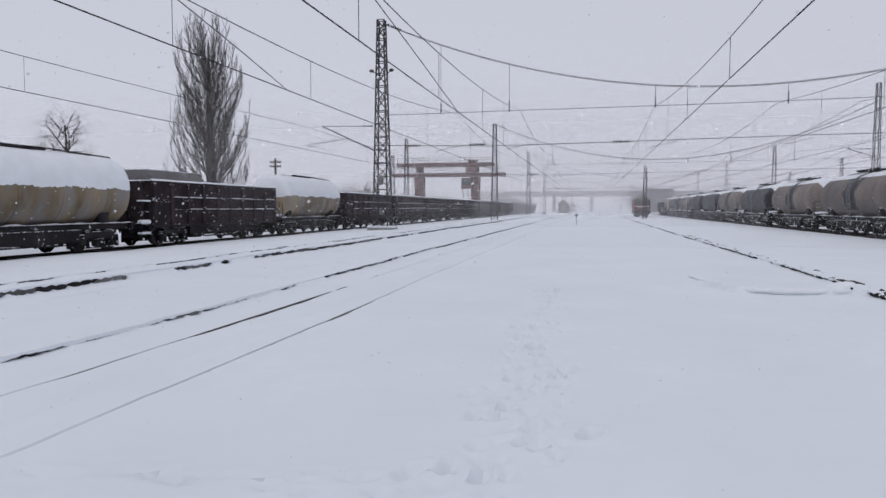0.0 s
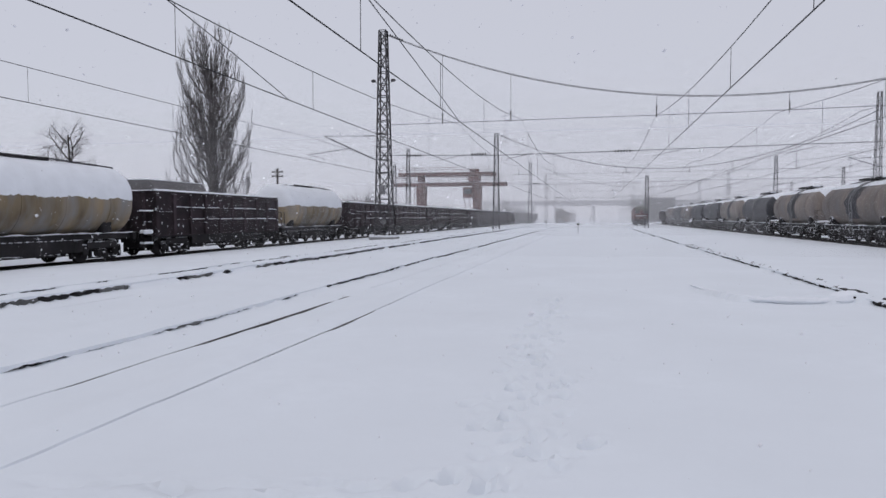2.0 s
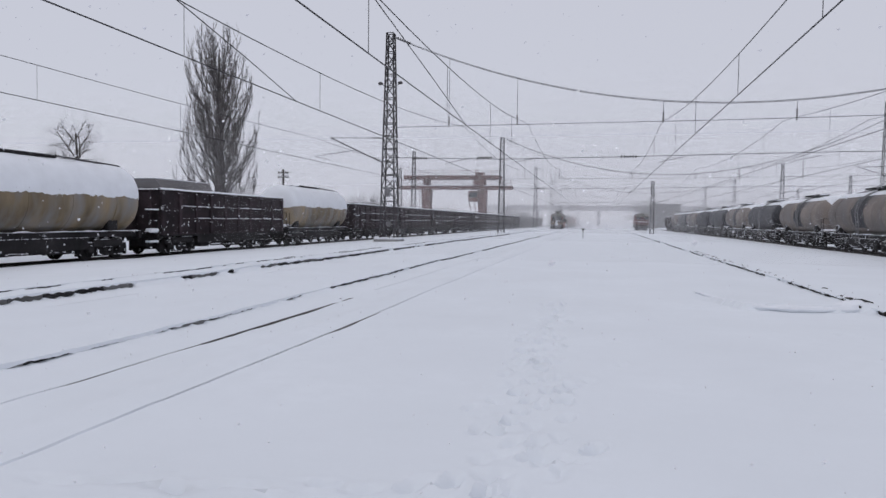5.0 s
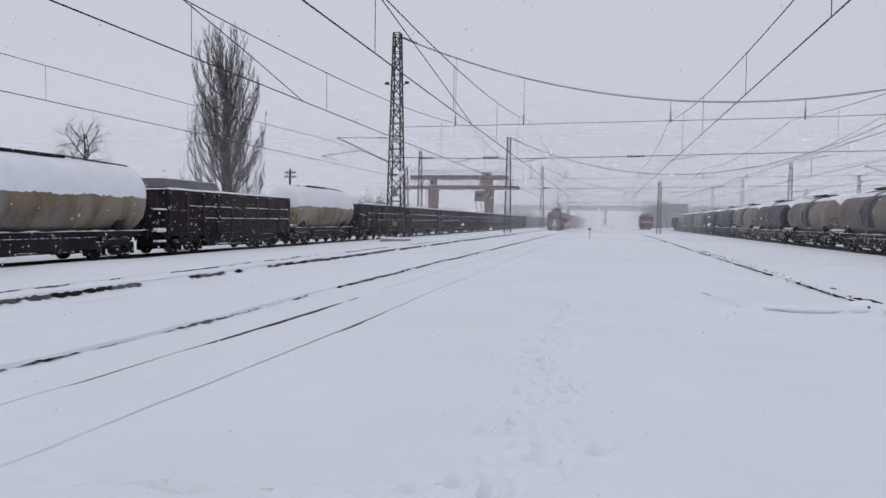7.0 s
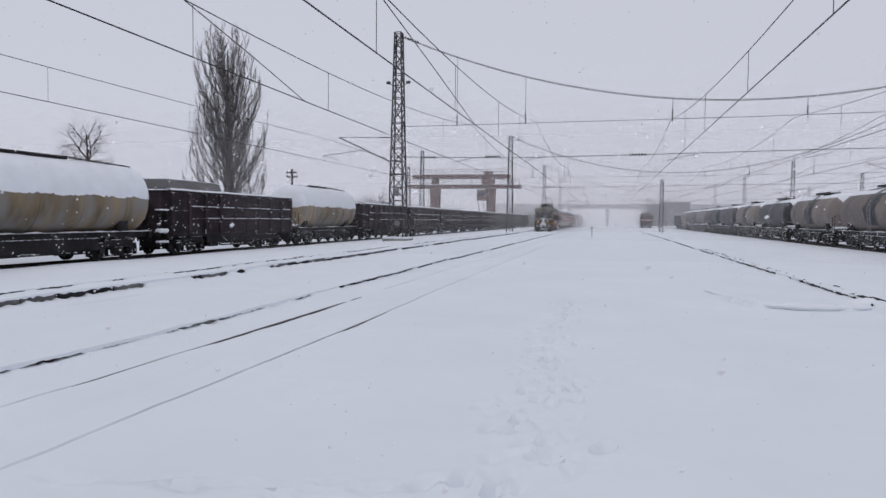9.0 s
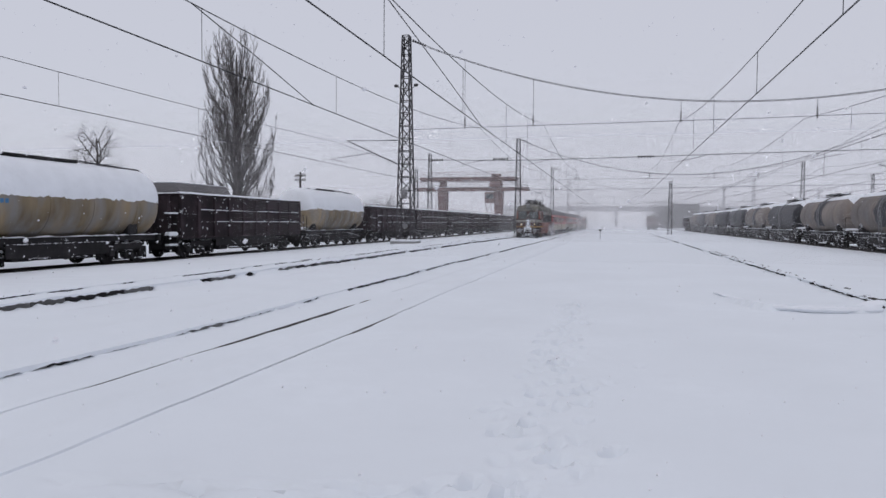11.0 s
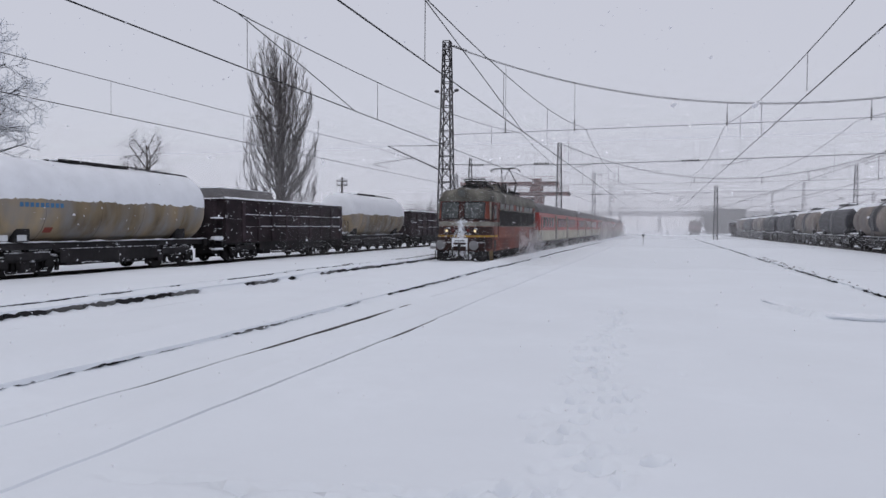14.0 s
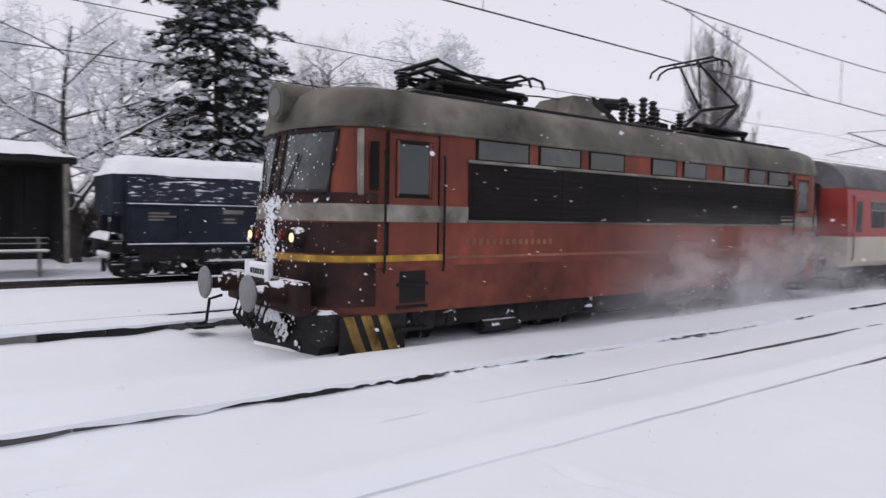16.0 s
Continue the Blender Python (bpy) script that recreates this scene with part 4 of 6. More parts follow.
    tx.matrix_basis = Matrix.Translation((1.555, 6.15, 2.34)) @ Matrix.Rotation(radians(90), 4, "Z") @ Matrix.Rotation(radians(72), 4, "X")
    tagged(tx, "white painted lettering")
    part("name_bar", Shape().box(1.50, 1.512, 5.05, 5.45, 2.36, 2.52), WHITE_PAINT, body, at=pose(0.03, 0, 0))
    for y, z, wd, h in ((1.3, 1.95, 0.55, 0.05), (1.3, 1.86, 0.75, 0.05), (1.3, 1.77, 0.4, 0.05), (3.3, 1.98, 0.7, 0.12), (3.3, 1.8, 0.45, 0.05), (3.3, 1.7, 0.5, 0.05), (4.6, 1.78, 0.5, 0.05), (8.6, 1.9, 0.7, 0.08), (8.6, 1.75, 0.5, 0.05)):
        part("marking", Shape().box(hw + 0.012, hw + 0.018, y, y + wd, z, z + h), STRIPE_GREY, body)
    part("snow_load", Shape().grid(lumpy([[(-1.34 + 2.68 * i / 12, y0 - 0.38 + (y1 - y0 + 0.4) * j / 40, 3.04 + 0.62 * (math.sin(math.pi * i / 12) ** 0.45) * min(1, 0.55 + 12 * j / 40, 0.5 + 10 * (40 - j) / 40) * (1 if 0 < j < 40 else 0)) for i in range(13)] for j in range(41)], 0.06, 3)), SNOW_CAP, w, "thick rounded snow heap", smooth=True)
    part("frame", Shape().box(-1.2, -1.0, 0.45, L - 0.45, 0.85, 1.1).box(1.0, 1.2, 0.45, L - 0.45, 0.85, 1.1).box(-1.35, 1.35, 0.42, 0.62, 0.85, 1.15, 0.02).box(-1.35, 1.35, L - 0.62, L - 0.42, 0.85, 1.15, 0.02), UNDER, w)
    for y in (3.6, 5.5, 7.4):
        chute = Shape()
        chute.add([(-1.2, y - 0.8, 1.0), (1.2, y - 0.8, 1.0), (1.2, y + 0.8, 1.0), (-1.2, y + 0.8, 1.0), (-1.35, y - 0.7, 0.5), (1.35, y - 0.7, 0.5), (1.35, y + 0.7, 0.5), (-1.35, y + 0.7, 0.5)],
                  [(0, 1, 2, 3), (7, 6, 5, 4), (0, 4, 5, 1), (1, 5, 6, 2), (2, 6, 7, 3), (3, 7, 4, 0)])
        ch = part("chute", chute, UNDER, w)
    part("discharge_gear", Shape().box(-1.05, 1.05, 3.0, 8.3, 0.16, 0.52, 0.05).box(0.9, 1.2, 3.4, 4.6, 0.2, 0.9, 0.04).box(0.9, 1.2, 6.2, 7.8, 0.24, 0.9, 0.04), UNDER, w)
    part("chute_rail", Shape().box(1.36, 1.44, 2.9, 8.0, 0.5, 0.58, 0.01), UNDER, ch)
    part("snow_strip", Shape().box(1.3, 1.46, 3.0, 7.9, 0.585, 0.63, 0.02), SNOW_CAP, ch)
    bogie(w, 2.0)
    bogie(w, L - 2.0)
    buffers(w, 0, 0.45)
    buffers(w, L, L - 0.45)
    pl = part("end_platform", Shape().box(-1.3, 1.3, 0.3, 0.75, 1.15, 1.2).tube([(1.28, 0.35, 0.5), (1.28, 0.35, 1.9)], 0.025, 6).tube([(1.28, 0.7, 0.5), (1.28, 0.7, 1.9)], 0.025, 6).box(1.1, 1.4, 0.35, 0.7, 0.5, 0.55), UNDER, w)
    part("snow_on_platform", Shape().grid(lumpy([[(-1.3 + 2.6 * i / 8, 0.25 + 0.5 * j / 4, 1.22 + 0.2 * math.sin(math.pi * j / 4) ** 0.5) for i in range(9)] for j in range(5)], 0.07, 3)), SNOW_CAP, pl, smooth=True)
    return w


hopper_wagon(pose(TRACK_WAGONS, 3.55, Z_WAGONS), 11.3)
tank_a = tank_wagon(pose(TRACK_WAGONS, 15.2, Z_WAGONS), 12.4, TANK_CREAM, TRAIN_LEFT, "cream tank wagons", snow=83, r=1.46, zc=2.54, thick=0.22)
def on_tank(name, y0, y1, a0, a1, mat, w, r=1.473, zc=2.56):
    s = Shape().grid([[(r * math.cos(radians(a)), y, zc + r * math.sin(radians(a))) for y in (y0, y1)] for a in [a0 + (a1 - a0) * i / 6 for i in range(7)]])
    part(name, s, mat, w)
for i in range(9):
    on_tank("lettering_bar", 1.9 + 0.2 * i, 2.04 + 0.2 * i, -4, 2, BLUE_PAINT, tank_a)
on_tank("orange_plate", 3.05, 3.4, -42, -33, ORANGE, tank_a)
for y in (1.3, 2.0):
    part("white_plate", Shape().box(1.2, 1.22, y, y + 0.35, 1.3, 1.5), WHITE_PAINT, tank_a)
open_wagon(pose(TRACK_WAGONS, 27.7, Z_WAGONS), 13.9, "dark brown open wagon with snow-lined ledges and a brake platform", brake=True)
tank_wagon(pose(TRACK_WAGONS, 41.6, Z_WAGONS), 12.1, TANK_CREAM, TRAIN_LEFT, "cream tank wagons", snow=83, r=1.46, zc=2.54, thick=0.22)
y = 53.8
for i in range(8):
    open_wagon(pose(TRACK_WAGONS, y, Z_WAGONS), 14.0, "dark brown open wagon with snow-lined ledges", near=True)
    y += 14.0
y += 6
for i in range(6):
    open_wagon(pose(TRACK_WAGONS, y, Z_WAGONS), 14.0, "dark brown open wagon with snow-lined ledges", near=True)
    y += 14.0

# tank train on the far right-hand track
TANK_TONES = [TANK_BROWN, TANK_BROWN, TANK_BROWN, TANK_DARK, TANK_BROWN, TANK_GREY, TANK_GREY, TANK_BROWN, TANK_GREY, TANK_BROWN]
for i, tone in enumerate(TANK_TONES):
    t_ob = tank_wagon(pose(TRACK_TANKS, 27.15 + 13.1 * i, 0.12), 13.1, tone, "weathered brown tank wagon with an oil-stained middle" if tone is TANK_BROWN else "grimy dark grey tank wagon with a thin snow cap",
                      "tank wagons of the far train", snow=34, r=1.38, zc=2.5, thick=0.09, detail=1, under=UNDER_SNOWY)
    ladder_band(t_ob, 6.55, 1.38, 2.5)
    if tone is TANK_BROWN:                                   # spilt oil round the filling hatch
        rows = []
        for k in range(41):
            a = radians(-128 + 6.4 * k)
            w0, w1 = 0.9 + 0.35 * noise.noise(Vector((k * 0.35, i, 1))), 1.15 + 0.4 * noise.noise(Vector((k * 0.35, i, 6)))
            rows.append([(1.386 * math.sin(a), 6.55 + q, 2.5 + 1.386 * math.cos(a)) for q in (-w0, -0.3, 0.3, w1)])
        part("oil_stain", Shape().grid(rows), TANK_DARK, t_ob, "dark oil stain running down the tank", smooth=True)
open_wagon(pose(TRACK_TANKS, 27.3 + 13.1 * len(TANK_TONES), 0.12), 12.0, "dark open wagon at the end of the tank train")


# ---------------------------------------------------------------- electric locomotive
def build_loco():
    w = thing("electric_locomotive", "worn red electric locomotive with snow-caked nose, headlights on", "locomotive")
    L = 16.4
    def plan(nose_out=0.0):
        half = [(0.0, 0.80), (0.45, 0.82), (0.9, 0.93), (1.2, 1.10), (1.38, 1.35), (1.45, 1.70)]
        front = [(-x, y) for x, y in half[::-1]] + [(x, y) for x, y in half[1:]]
        rear = [(x, L - y) for x, y in half[::-1]] + [(-x, L - y) for x, y in half[1:]]
        return front + rear
    P = plan()
    n = len(P)
    def ring(z, inset=0.0, squeeze=1.0, slope=0.0):
        out = []
        for x, y in P:
            yy = y + (slope if y < L / 2 else -slope)
            out.append((x * squeeze, yy, z))
        return out
    def shell(rings, cap=True):
        s = Shape()
        v = [p for r in rings for p in r]
        f = [(i * n + j, i * n + (j + 1) % n, (i + 1) * n + (j + 1) % n, (i + 1) * n + j) for i in range(len(rings) - 1) for j in range(n)]
        if cap:
            f += [tuple(range(n))[::-1], tuple((len(rings) - 1) * n + j for j in range(n))]
        return s.add(v, f)
    body = part("body", shell([ring(0.82), ring(1.42), ring(2.0, slope=0.02), ring(2.3, slope=0.05), ring(3.32, squeeze=0.985, slope=0.22)]), LOCO_RED, w, smooth=True)
    part("lower_skirt", shell([ring(0.72), ring(1.38)]), LOCO_DIRTY, body, "grimy lower skirt", pose(0, 0, 0) @ Matrix.Diagonal((1.004, 1.0, 1, 1)), smooth=True)
    rf = [ring(3.32, squeeze=1.0, slope=0.14), ring(3.37, squeeze=1.012, slope=0.13), ring(3.68, squeeze=0.975, slope=0.20), ring(3.82, squeeze=0.92, slope=0.30), ring(3.93, squeeze=0.78, slope=0.5), ring(3.99, squeeze=0.5, slope=0.8), ring(4.02, squeeze=0.25, slope=1.2)]
    roof = part("roof", shell(rf), LOCO_ROOF, w, "dull grey rounded roof", smooth=True)
    part("roof_deck", Shape().box(-0.85, 0.85, 2.6, L - 2.6, 3.95, 4.06, 0.03), LOCO_ROOF, roof)
    for sx in (-1, 1):
        part("roof_walkway", Shape().box(sx * 1.0 - 0.12, sx * 1.0 + 0.12, 2.6, L - 2.4, 3.93, 3.99, 0.01), BLACK, roof, "dark roof walkway")
    part("gutter", Shape().box(1.40, 1.49, 1.7, L - 1.7, 3.31, 3.36, 0.01).box(-1.49, -1.40, 1.7, L - 1.7, 3.31, 3.36, 0.01), LOCO_ROOF, roof)
    # front and rear ends: stripes, windows, lamps
    def band(z0, z1, sl0, sl1, out, name, mat, parent, y_max, label="", both=True):
        for rear in ((False, True) if both else (False,)):
            pts = [(x, y) for x, y in P if y < 2]
            pts = [(-1.45, y_max)] + pts + [(1.45, y_max)]
            s = Shape()
            rows = []
            for z, sl in ((z0, sl0), (z1, sl1)):
                r = []
                for x, y in pts:
                    nx = x / 1.45
                    r.append((x + out * nx * 1.2, y + sl - out * (1 - abs(nx) ** 4), z))
                rows.append(r if not rear else [(x, L - y, z) for x, y, z in r])
            s.grid(rows)
            part(name, s, mat, parent, label)
    band(2.02, 2.26, 0.025, 0.045, 0.014, "pale_stripe", STRIPE_GREY, body, 3.35, "pale grey waist stripe")
    band(1.46, 1.55, 0.0, 0.0, 0.016, "yellow_stripe", STRIPE_YELLOW, body, 2.9, "yellow waist line")
    part("side_line", Shape().box(1.455, 1.463, 2.9, L - 2.9, 1.48, 1.52).box(-1.463, -1.455, 2.9, L - 2.9, 1.48, 1.52), FADED, body)
    def windscreen(sx, rear):
        # corners follow the sloped cab front
        def P3(u, z):
            pts = [(0.16, 0.805), (0.45, 0.82), (0.9, 0.93), (1.17, 1.08)]
            k = min(2, int(u * 3))
            f = u * 3 - k
            x = pts[k][0] + (pts[k + 1][0] - pts[k][0]) * f
            y = pts[k][1] + (pts[k + 1][1] - pts[k][1]) * f
            y += 0.05 + (z - 2.3) * 0.17 / 1.02
            return (sx * x, y - 0.025, z)
        s = Shape().grid([[P3(i / 9, z) for i in range(10)] for z in (2.42, 2.85, 3.27)])
        fr = Shape()
        edge = [P3(i / 9, 2.42) for i in range(10)] + [P3(1, 2.85)] + [P3(i / 9, 3.27) for i in range(9, -1, -1)] + [P3(0, 2.85), P3(0, 2.42)]
        fr.tube(edge, 0.035, 5)
        if rear:
            for q in (s, fr):
                q.v = [(x, L - y, z) for x, y, z in q.v]
        pane = part("windscreen", s, CAB_GLASS, body, "grey cab window", smooth=True)
        part("window_frame", fr, BLACK, pane)
        if not rear:
            wp = Shape().tube([P3(0.25, 2.35), P3(0.45, 2.95)], 0.014, 4)
            wp.v = [(x, y - 0.03, z) for x, y, z in wp.v]
            part("wiper", wp, BLACK, pane)
    for sx in (-1, 1):
        windscreen(sx, False)
        windscreen(sx, True)
    pillar = Shape().box(-0.11, 0.11, 0.84, 1.1, 2.1, 3.4, 0.02)
    pillar.v = [(x, y + (z - 2.3) * 0.16, z) for x, y, z in pillar.v]
    part("centre_pillar", pillar, NOSE, body, "grimy window pillar")
    # side quarter panes in pale trim
    for sx in (-1, 1):
        part("corner_trim", Shape().box(sx * 1.40 - 0.045, sx * 1.40 + 0.045, 1.46, 1.53, 2.38, 3.28, 0.01), STRIPE_GREY, body)
    # nose: central lamp, snow, head lamps
    part("roof_lamp", Shape().lathe([(0.86, 0.20), (0.84, 0.23), (0.86, 0.29), (1.3, 0.29), (2.2, 0.12)], "y", 20, (0, 0, 3.74)), LOCO_ROOF, roof, "round roof lamp housing", smooth=True)
    part("lamp_glass", Shape().lathe([(0.845, 0.02), (0.85, 0.20), (0.87, 0.20)], "y", 16, (0, 0, 3.74)), DUSTY_GLASS, roof, smooth=True)
    for sx in (-1, 1):
        h = part("headlight", Shape().lathe([(0.80, 0.10), (0.775, 0.125), (0.80, 0.14), (1.0, 0.15)], "y", 18, (sx * 0.76, 0, 1.78)), NOSE, w, smooth=True)
        part("lens", Shape().lathe([(0.77, 0.02), (0.773, 0.06), (0.79, 0.065)], "y", 14, (sx * 0.76, 0, 1.78)), LAMP, h, "glowing warm headlight")
        part("marker_light", Shape().lathe([(0.77, 0.02), (0.76, 0.07), (0.95, 0.08)], "y", 12, (sx * 0.40, 0, 1.80)), TAIL, w)
    band(0.84, 1.44, 0.0, 0.0, 0.010, "nose_panel", NOSE, body, 1.72, "grimy nose panel", both=False)
    band(1.57, 2.0, 0.002, 0.022, 0.010, "nose_panel", NOSE, body, 1.72, "grimy nose panel", both=False)
    band(2.27, 2.41, 0.046, 0.066, 0.010, "nose_panel", NOSE, body, 1.5, "grimy nose panel", both=False)
    part("snowed_plate", Shape().box(-0.36, 0.36, 0.60, 0.70, 1.17, 1.40, 0.03).box(-0.42, -0.34, 0.56, 0.68, 0.80, 1.42, 0.03).box(0.34, 0.42, 0.56, 0.68, 0.80, 1.42, 0.03).box(-0.4, 0.4, 0.56, 0.66, 0.98, 1.06, 0.03), SNOW_CAP, w, "snow-crusted plate under the lamps")
    rb = random.Random(3)
    blobs = Shape()
    for k in range(1500):
        if k < 430:
            z = rb.uniform(1.40, 2.35)
            x = rb.gauss(0, 0.13 + 0.05 * math.sin(z * 9))
            r = rb.uniform(0.006, 0.032)
        elif k < 950:
            x, z = rb.gauss(0, 0.3), rb.uniform(0.2, 1.15)
            r = rb.uniform(0.01, 0.045)
        else:
            x, z = rb.gauss(0, 0.55), rb.choice((rb.uniform(0.4, 2.4), rb.uniform(2.2, 3.5)))
            r = rb.uniform(0.004, 0.016)
        if abs(x) > 1.25:
            continue
        y = 0.785 + (0.0 if abs(x) < 0.45 else 0.24 * (abs(x) - 0.45) if abs(x) < 0.9 else 0.11 + 0.57 * (abs(x) - 0.9)) + (0 if z < 2.0 else 0.025 if z < 2.3 else 0.05 + 0.167 * (z - 2.3))
        o = len(blobs.v)
        blobs.lathe([(-r * 0.45, r * 0.35), (-r * 0.1, r), (r * 0.3, r * 0.8)], "y", 6, (x, y - 0.008, z))
        q, sq = rb.uniform(0.6, 1.5), rb.uniform(0.6, 1.4)
        blobs.v[o:] = [(x + (a - x) * q, b, z + (c - z) * sq) for a, b, c in blobs.v[o:]]
    part("snow_crust", blobs, SNOW_CAP, w, "snow lumps stuck to the front", kind="stuff")
    # number bars on the nose: unreadable marks
    for i in range(6):
        part("number_bar", Shape().box(-0.25 + 0.09 * i, -0.20 + 0.09 * i, 0.59, 0.602, 1.23, 1.31), BLACK, w)
    for i in range(14):
        part("number_bar", Shape().box(1.456, 1.460, 3.3 + 0.14 * i, 3.38 + 0.14 * i, 1.68, 1.77), FADED, body)
    # sides
    for sx in (-1, 1):
        xo = sx * 1.45
        def sbox(y0, y1, z0, z1, d0, d1, c=0.0):
            a, b = xo + sx * d0, xo + sx * d1
            return Shape().box(min(a, b), max(a, b), y0, y1, z0, z1, c)
        for yd, yn in ((1.92, 1), (L - 2.77, -1)):
            d = part("cab_door", sbox(yd, yd + 0.85, 1.52, 3.26, -0.02, 0.016, 0.008), LOCO_RED, body, "red cab door")
            part("door_window", sbox(yd + 0.16, yd + 0.68, 2.42, 3.12, 0.012, 0.024, 0.004), GLASS, d)
            for fy in (yd + 0.12, yd + 0.68):
                part("window_post", sbox(fy, fy + 0.04, 2.38, 3.16, 0.014, 0.032), LOCO_DIRTY, d)
            for yy in (yd - 0.09, yd + 0.94):
                part("grab_rail", Shape().tube([(xo + sx * 0.05, yy, 1.3), (xo + sx * 0.07, yy, 1.4), (xo + sx * 0.07, yy, 2.9), (xo + sx * 0.05, yy, 3.0)], 0.018, 6), BLACK, d)
            part("side_window", sbox(yd - 0.30, yd - 0.16, 2.45, 3.12, 0.0, 0.01, 0.004), LOUVRE, body)
            part("window_surround", sbox(yd + 0.10, yd + 0.74, 2.36, 3.18, 0.010, 0.0165), LOUVRE, d)
            for fy in (yd - 0.035, yd + 0.85):
                part("door_seam", sbox(fy, fy + 0.035, 1.5, 3.28, 0.002, 0.012), LOUVRE, body)
            for z in (0.45, 0.78, 1.1):
                part("step", sbox(yd + 0.15, yd + 0.7, z, z + 0.05, -0.18, 0.03, 0.01), BLACK, w)
            # shade of the step hollow, put on as a thin black plate
            part("step_recess", sbox(yd + 0.2, yd + 0.65, 0.86, 1.32, 0.004, 0.012), BLACK, body)
        ya, yb = 3.38, 13.66
        lv = part("louvre_panel", sbox(ya, yb, 2.06, 2.93, 0.0, 0.01), LOUVRE, body, "long dark louvred air intake")
        for k in range(9):
            z = 2.10 + 0.093 * k
            part("slat", sbox(ya + 0.05, yb - 0.05, z, z + 0.06, 0.006, 0.018, 0.003), LOUVRE, lv)
        for k in range(6):
            yy = ya + (yb - ya) * k / 5
            part("louvre_post", sbox(yy - 0.025, yy + 0.025, 2.06, 2.93, 0.01, 0.022), LOUVRE, lv)
        part("louvre_trim", sbox(ya - 0.05, yb + 0.05, 2.93, 2.975, 0.0, 0.04, 0.008), STRIPE_GREY, body)
        part("louvre_trim", sbox(ya - 0.05, yb + 0.05, 2.02, 2.06, 0.0, 0.03, 0.008), LOCO_ROOF, body)
        for a, b in ((3.55, 4.6), (4.9, 5.85), (6.15, 7.05), (7.95, 8.7), (9.0, 9.75), (10.5, 11.3), (11.5, 12.2), (12.4, 13.3)):
            wn_ = part("engine_window", sbox(a, b, 3.0, 3.285, -0.012, 0.006), DUSTY_GLASS, body)
            part("window_frame", sbox(a - 0.045, b + 0.045, 2.972, 3.312, -0.02, 0.001), LOUVRE, wn_)
        # sand pipes, boxes and skirts below
        for k in range(4):
            yy = 4.6 + 2.1 * k
            part("equipment_box", Shape().box(sx * 1.05 - 0.2, sx * 1.05 + 0.2, yy, yy + 1.2, 0.35, 0.8, 0.05), UNDER, w)
    # striped plough and corner plates
    pl = part("snow_plough", Shape().add([(-1.25, 1.05, 0.5), (0, 0.75, 0.5), (1.25, 1.05, 0.5), (-1.2, 0.95, 0.12), (0, 0.55, 0.12), (1.2, 0.95, 0.12), (-1.25, 1.3, 0.5), (1.25, 1.3, 0.5), (-1.2, 1.2, 0.12), (1.2, 1.2, 0.12)],
         [(0, 1, 4, 3), (1, 2, 5, 4), (2, 7, 9, 5), (0, 3, 8, 6), (3, 4, 5, 9, 8), (0, 6, 7, 2, 1), (6, 8, 9, 7)]), BLACK, w, "black plough with snow on its lip")
    part("plough_snow", Shape().grid(lumpy([[(-1.1 + 2.2 * i / 10, 0.62 + 0.36 * abs(i - 5) / 5 - 0.1 * a, 0.13 + 0.09 * (1 - a)) for i in range(11)] for a in (0, 0.5, 1)], 0.05, 2)), SNOW_CAP, pl, smooth=True)
    for sx in (-1, 1):
        plate = part("corner_plate", Shape().box(sx * 1.40 - 0.02, sx * 1.40 + 0.02, 1.2, 2.25, 0.15, 0.74), BLACK, w, "yellow and black hazard plate")
        for k in range(3):
            ys_ = 1.46 + 0.27 * k
            x = sx * 1.424
            part("hazard_stripe", Shape().add([(x, ys_, 0.17), (x, ys_ + 0.16, 0.17), (x, ys_ - 0.06, 0.72), (x, ys_ - 0.22, 0.72)], [(0, 1, 2, 3)]), HAZARD, plate)
    for y_beam in (0.62, L - 0.72):
        part("buffer_beam", Shape().box(-1.3, 1.3, y_beam, y_beam + 0.22, 0.75, 1.2, 0.03), NOSE, w)
    for yf, yb2, d in ((0.08, 0.66, 1), (L, L - 0.5, -1)):
        for sx in (-0.875, 0.875):
            part("buffer", Shape().lathe([(yf, 0.03), (yf + d * 0.01, 0.23), (yf + d * 0.05, 0.25), (yf + d * 0.09, 0.2), (yf + d * 0.1, 0.1)], "y", 20, (sx, 0, 1.05)), BUFFER, w, "frosted grey buffer", smooth=True)
            part("buffer_stem", Shape().lathe([(yf + d * 0.08, 0.1), (yf + d * 0.3, 0.1), (yf + d * 0.31, 0.15), (yb2, 0.16)], "y", 16, (sx, 0, 1.05)), NOSE, w, smooth=True)
    for x in (-0.55, -0.35, 0.35, 0.55):
        hoses = Shape()
        hoses.tube([(x, 0.5, 0.95), (x, 0.25, 0.9), (x * 0.95, 0.15, 0.6), (x * 0.9, 0.3, 0.4), (x * 0.7, 0.42, 0.55)], 0.03, 6)
        hoses.v = [(a, b + 0.3, c) for a, b, c in hoses.v]
        part("hose", hoses, BLACK, w, "black brake hose")
    hoses = Shape()
    hoses.box(-0.07, 0.07, 0.15, 0.5, 0.95, 1.1, 0.03).tube([(0, 0.2, 1.0), (0, 0.12, 0.6), (0, 0.25, 0.45)], 0.045, 6)
    hoses.v = [(a, b + 0.3, c) for a, b, c in hoses.v]
    part("coupling_hook", hoses, BLACK, w, "black screw coupling")
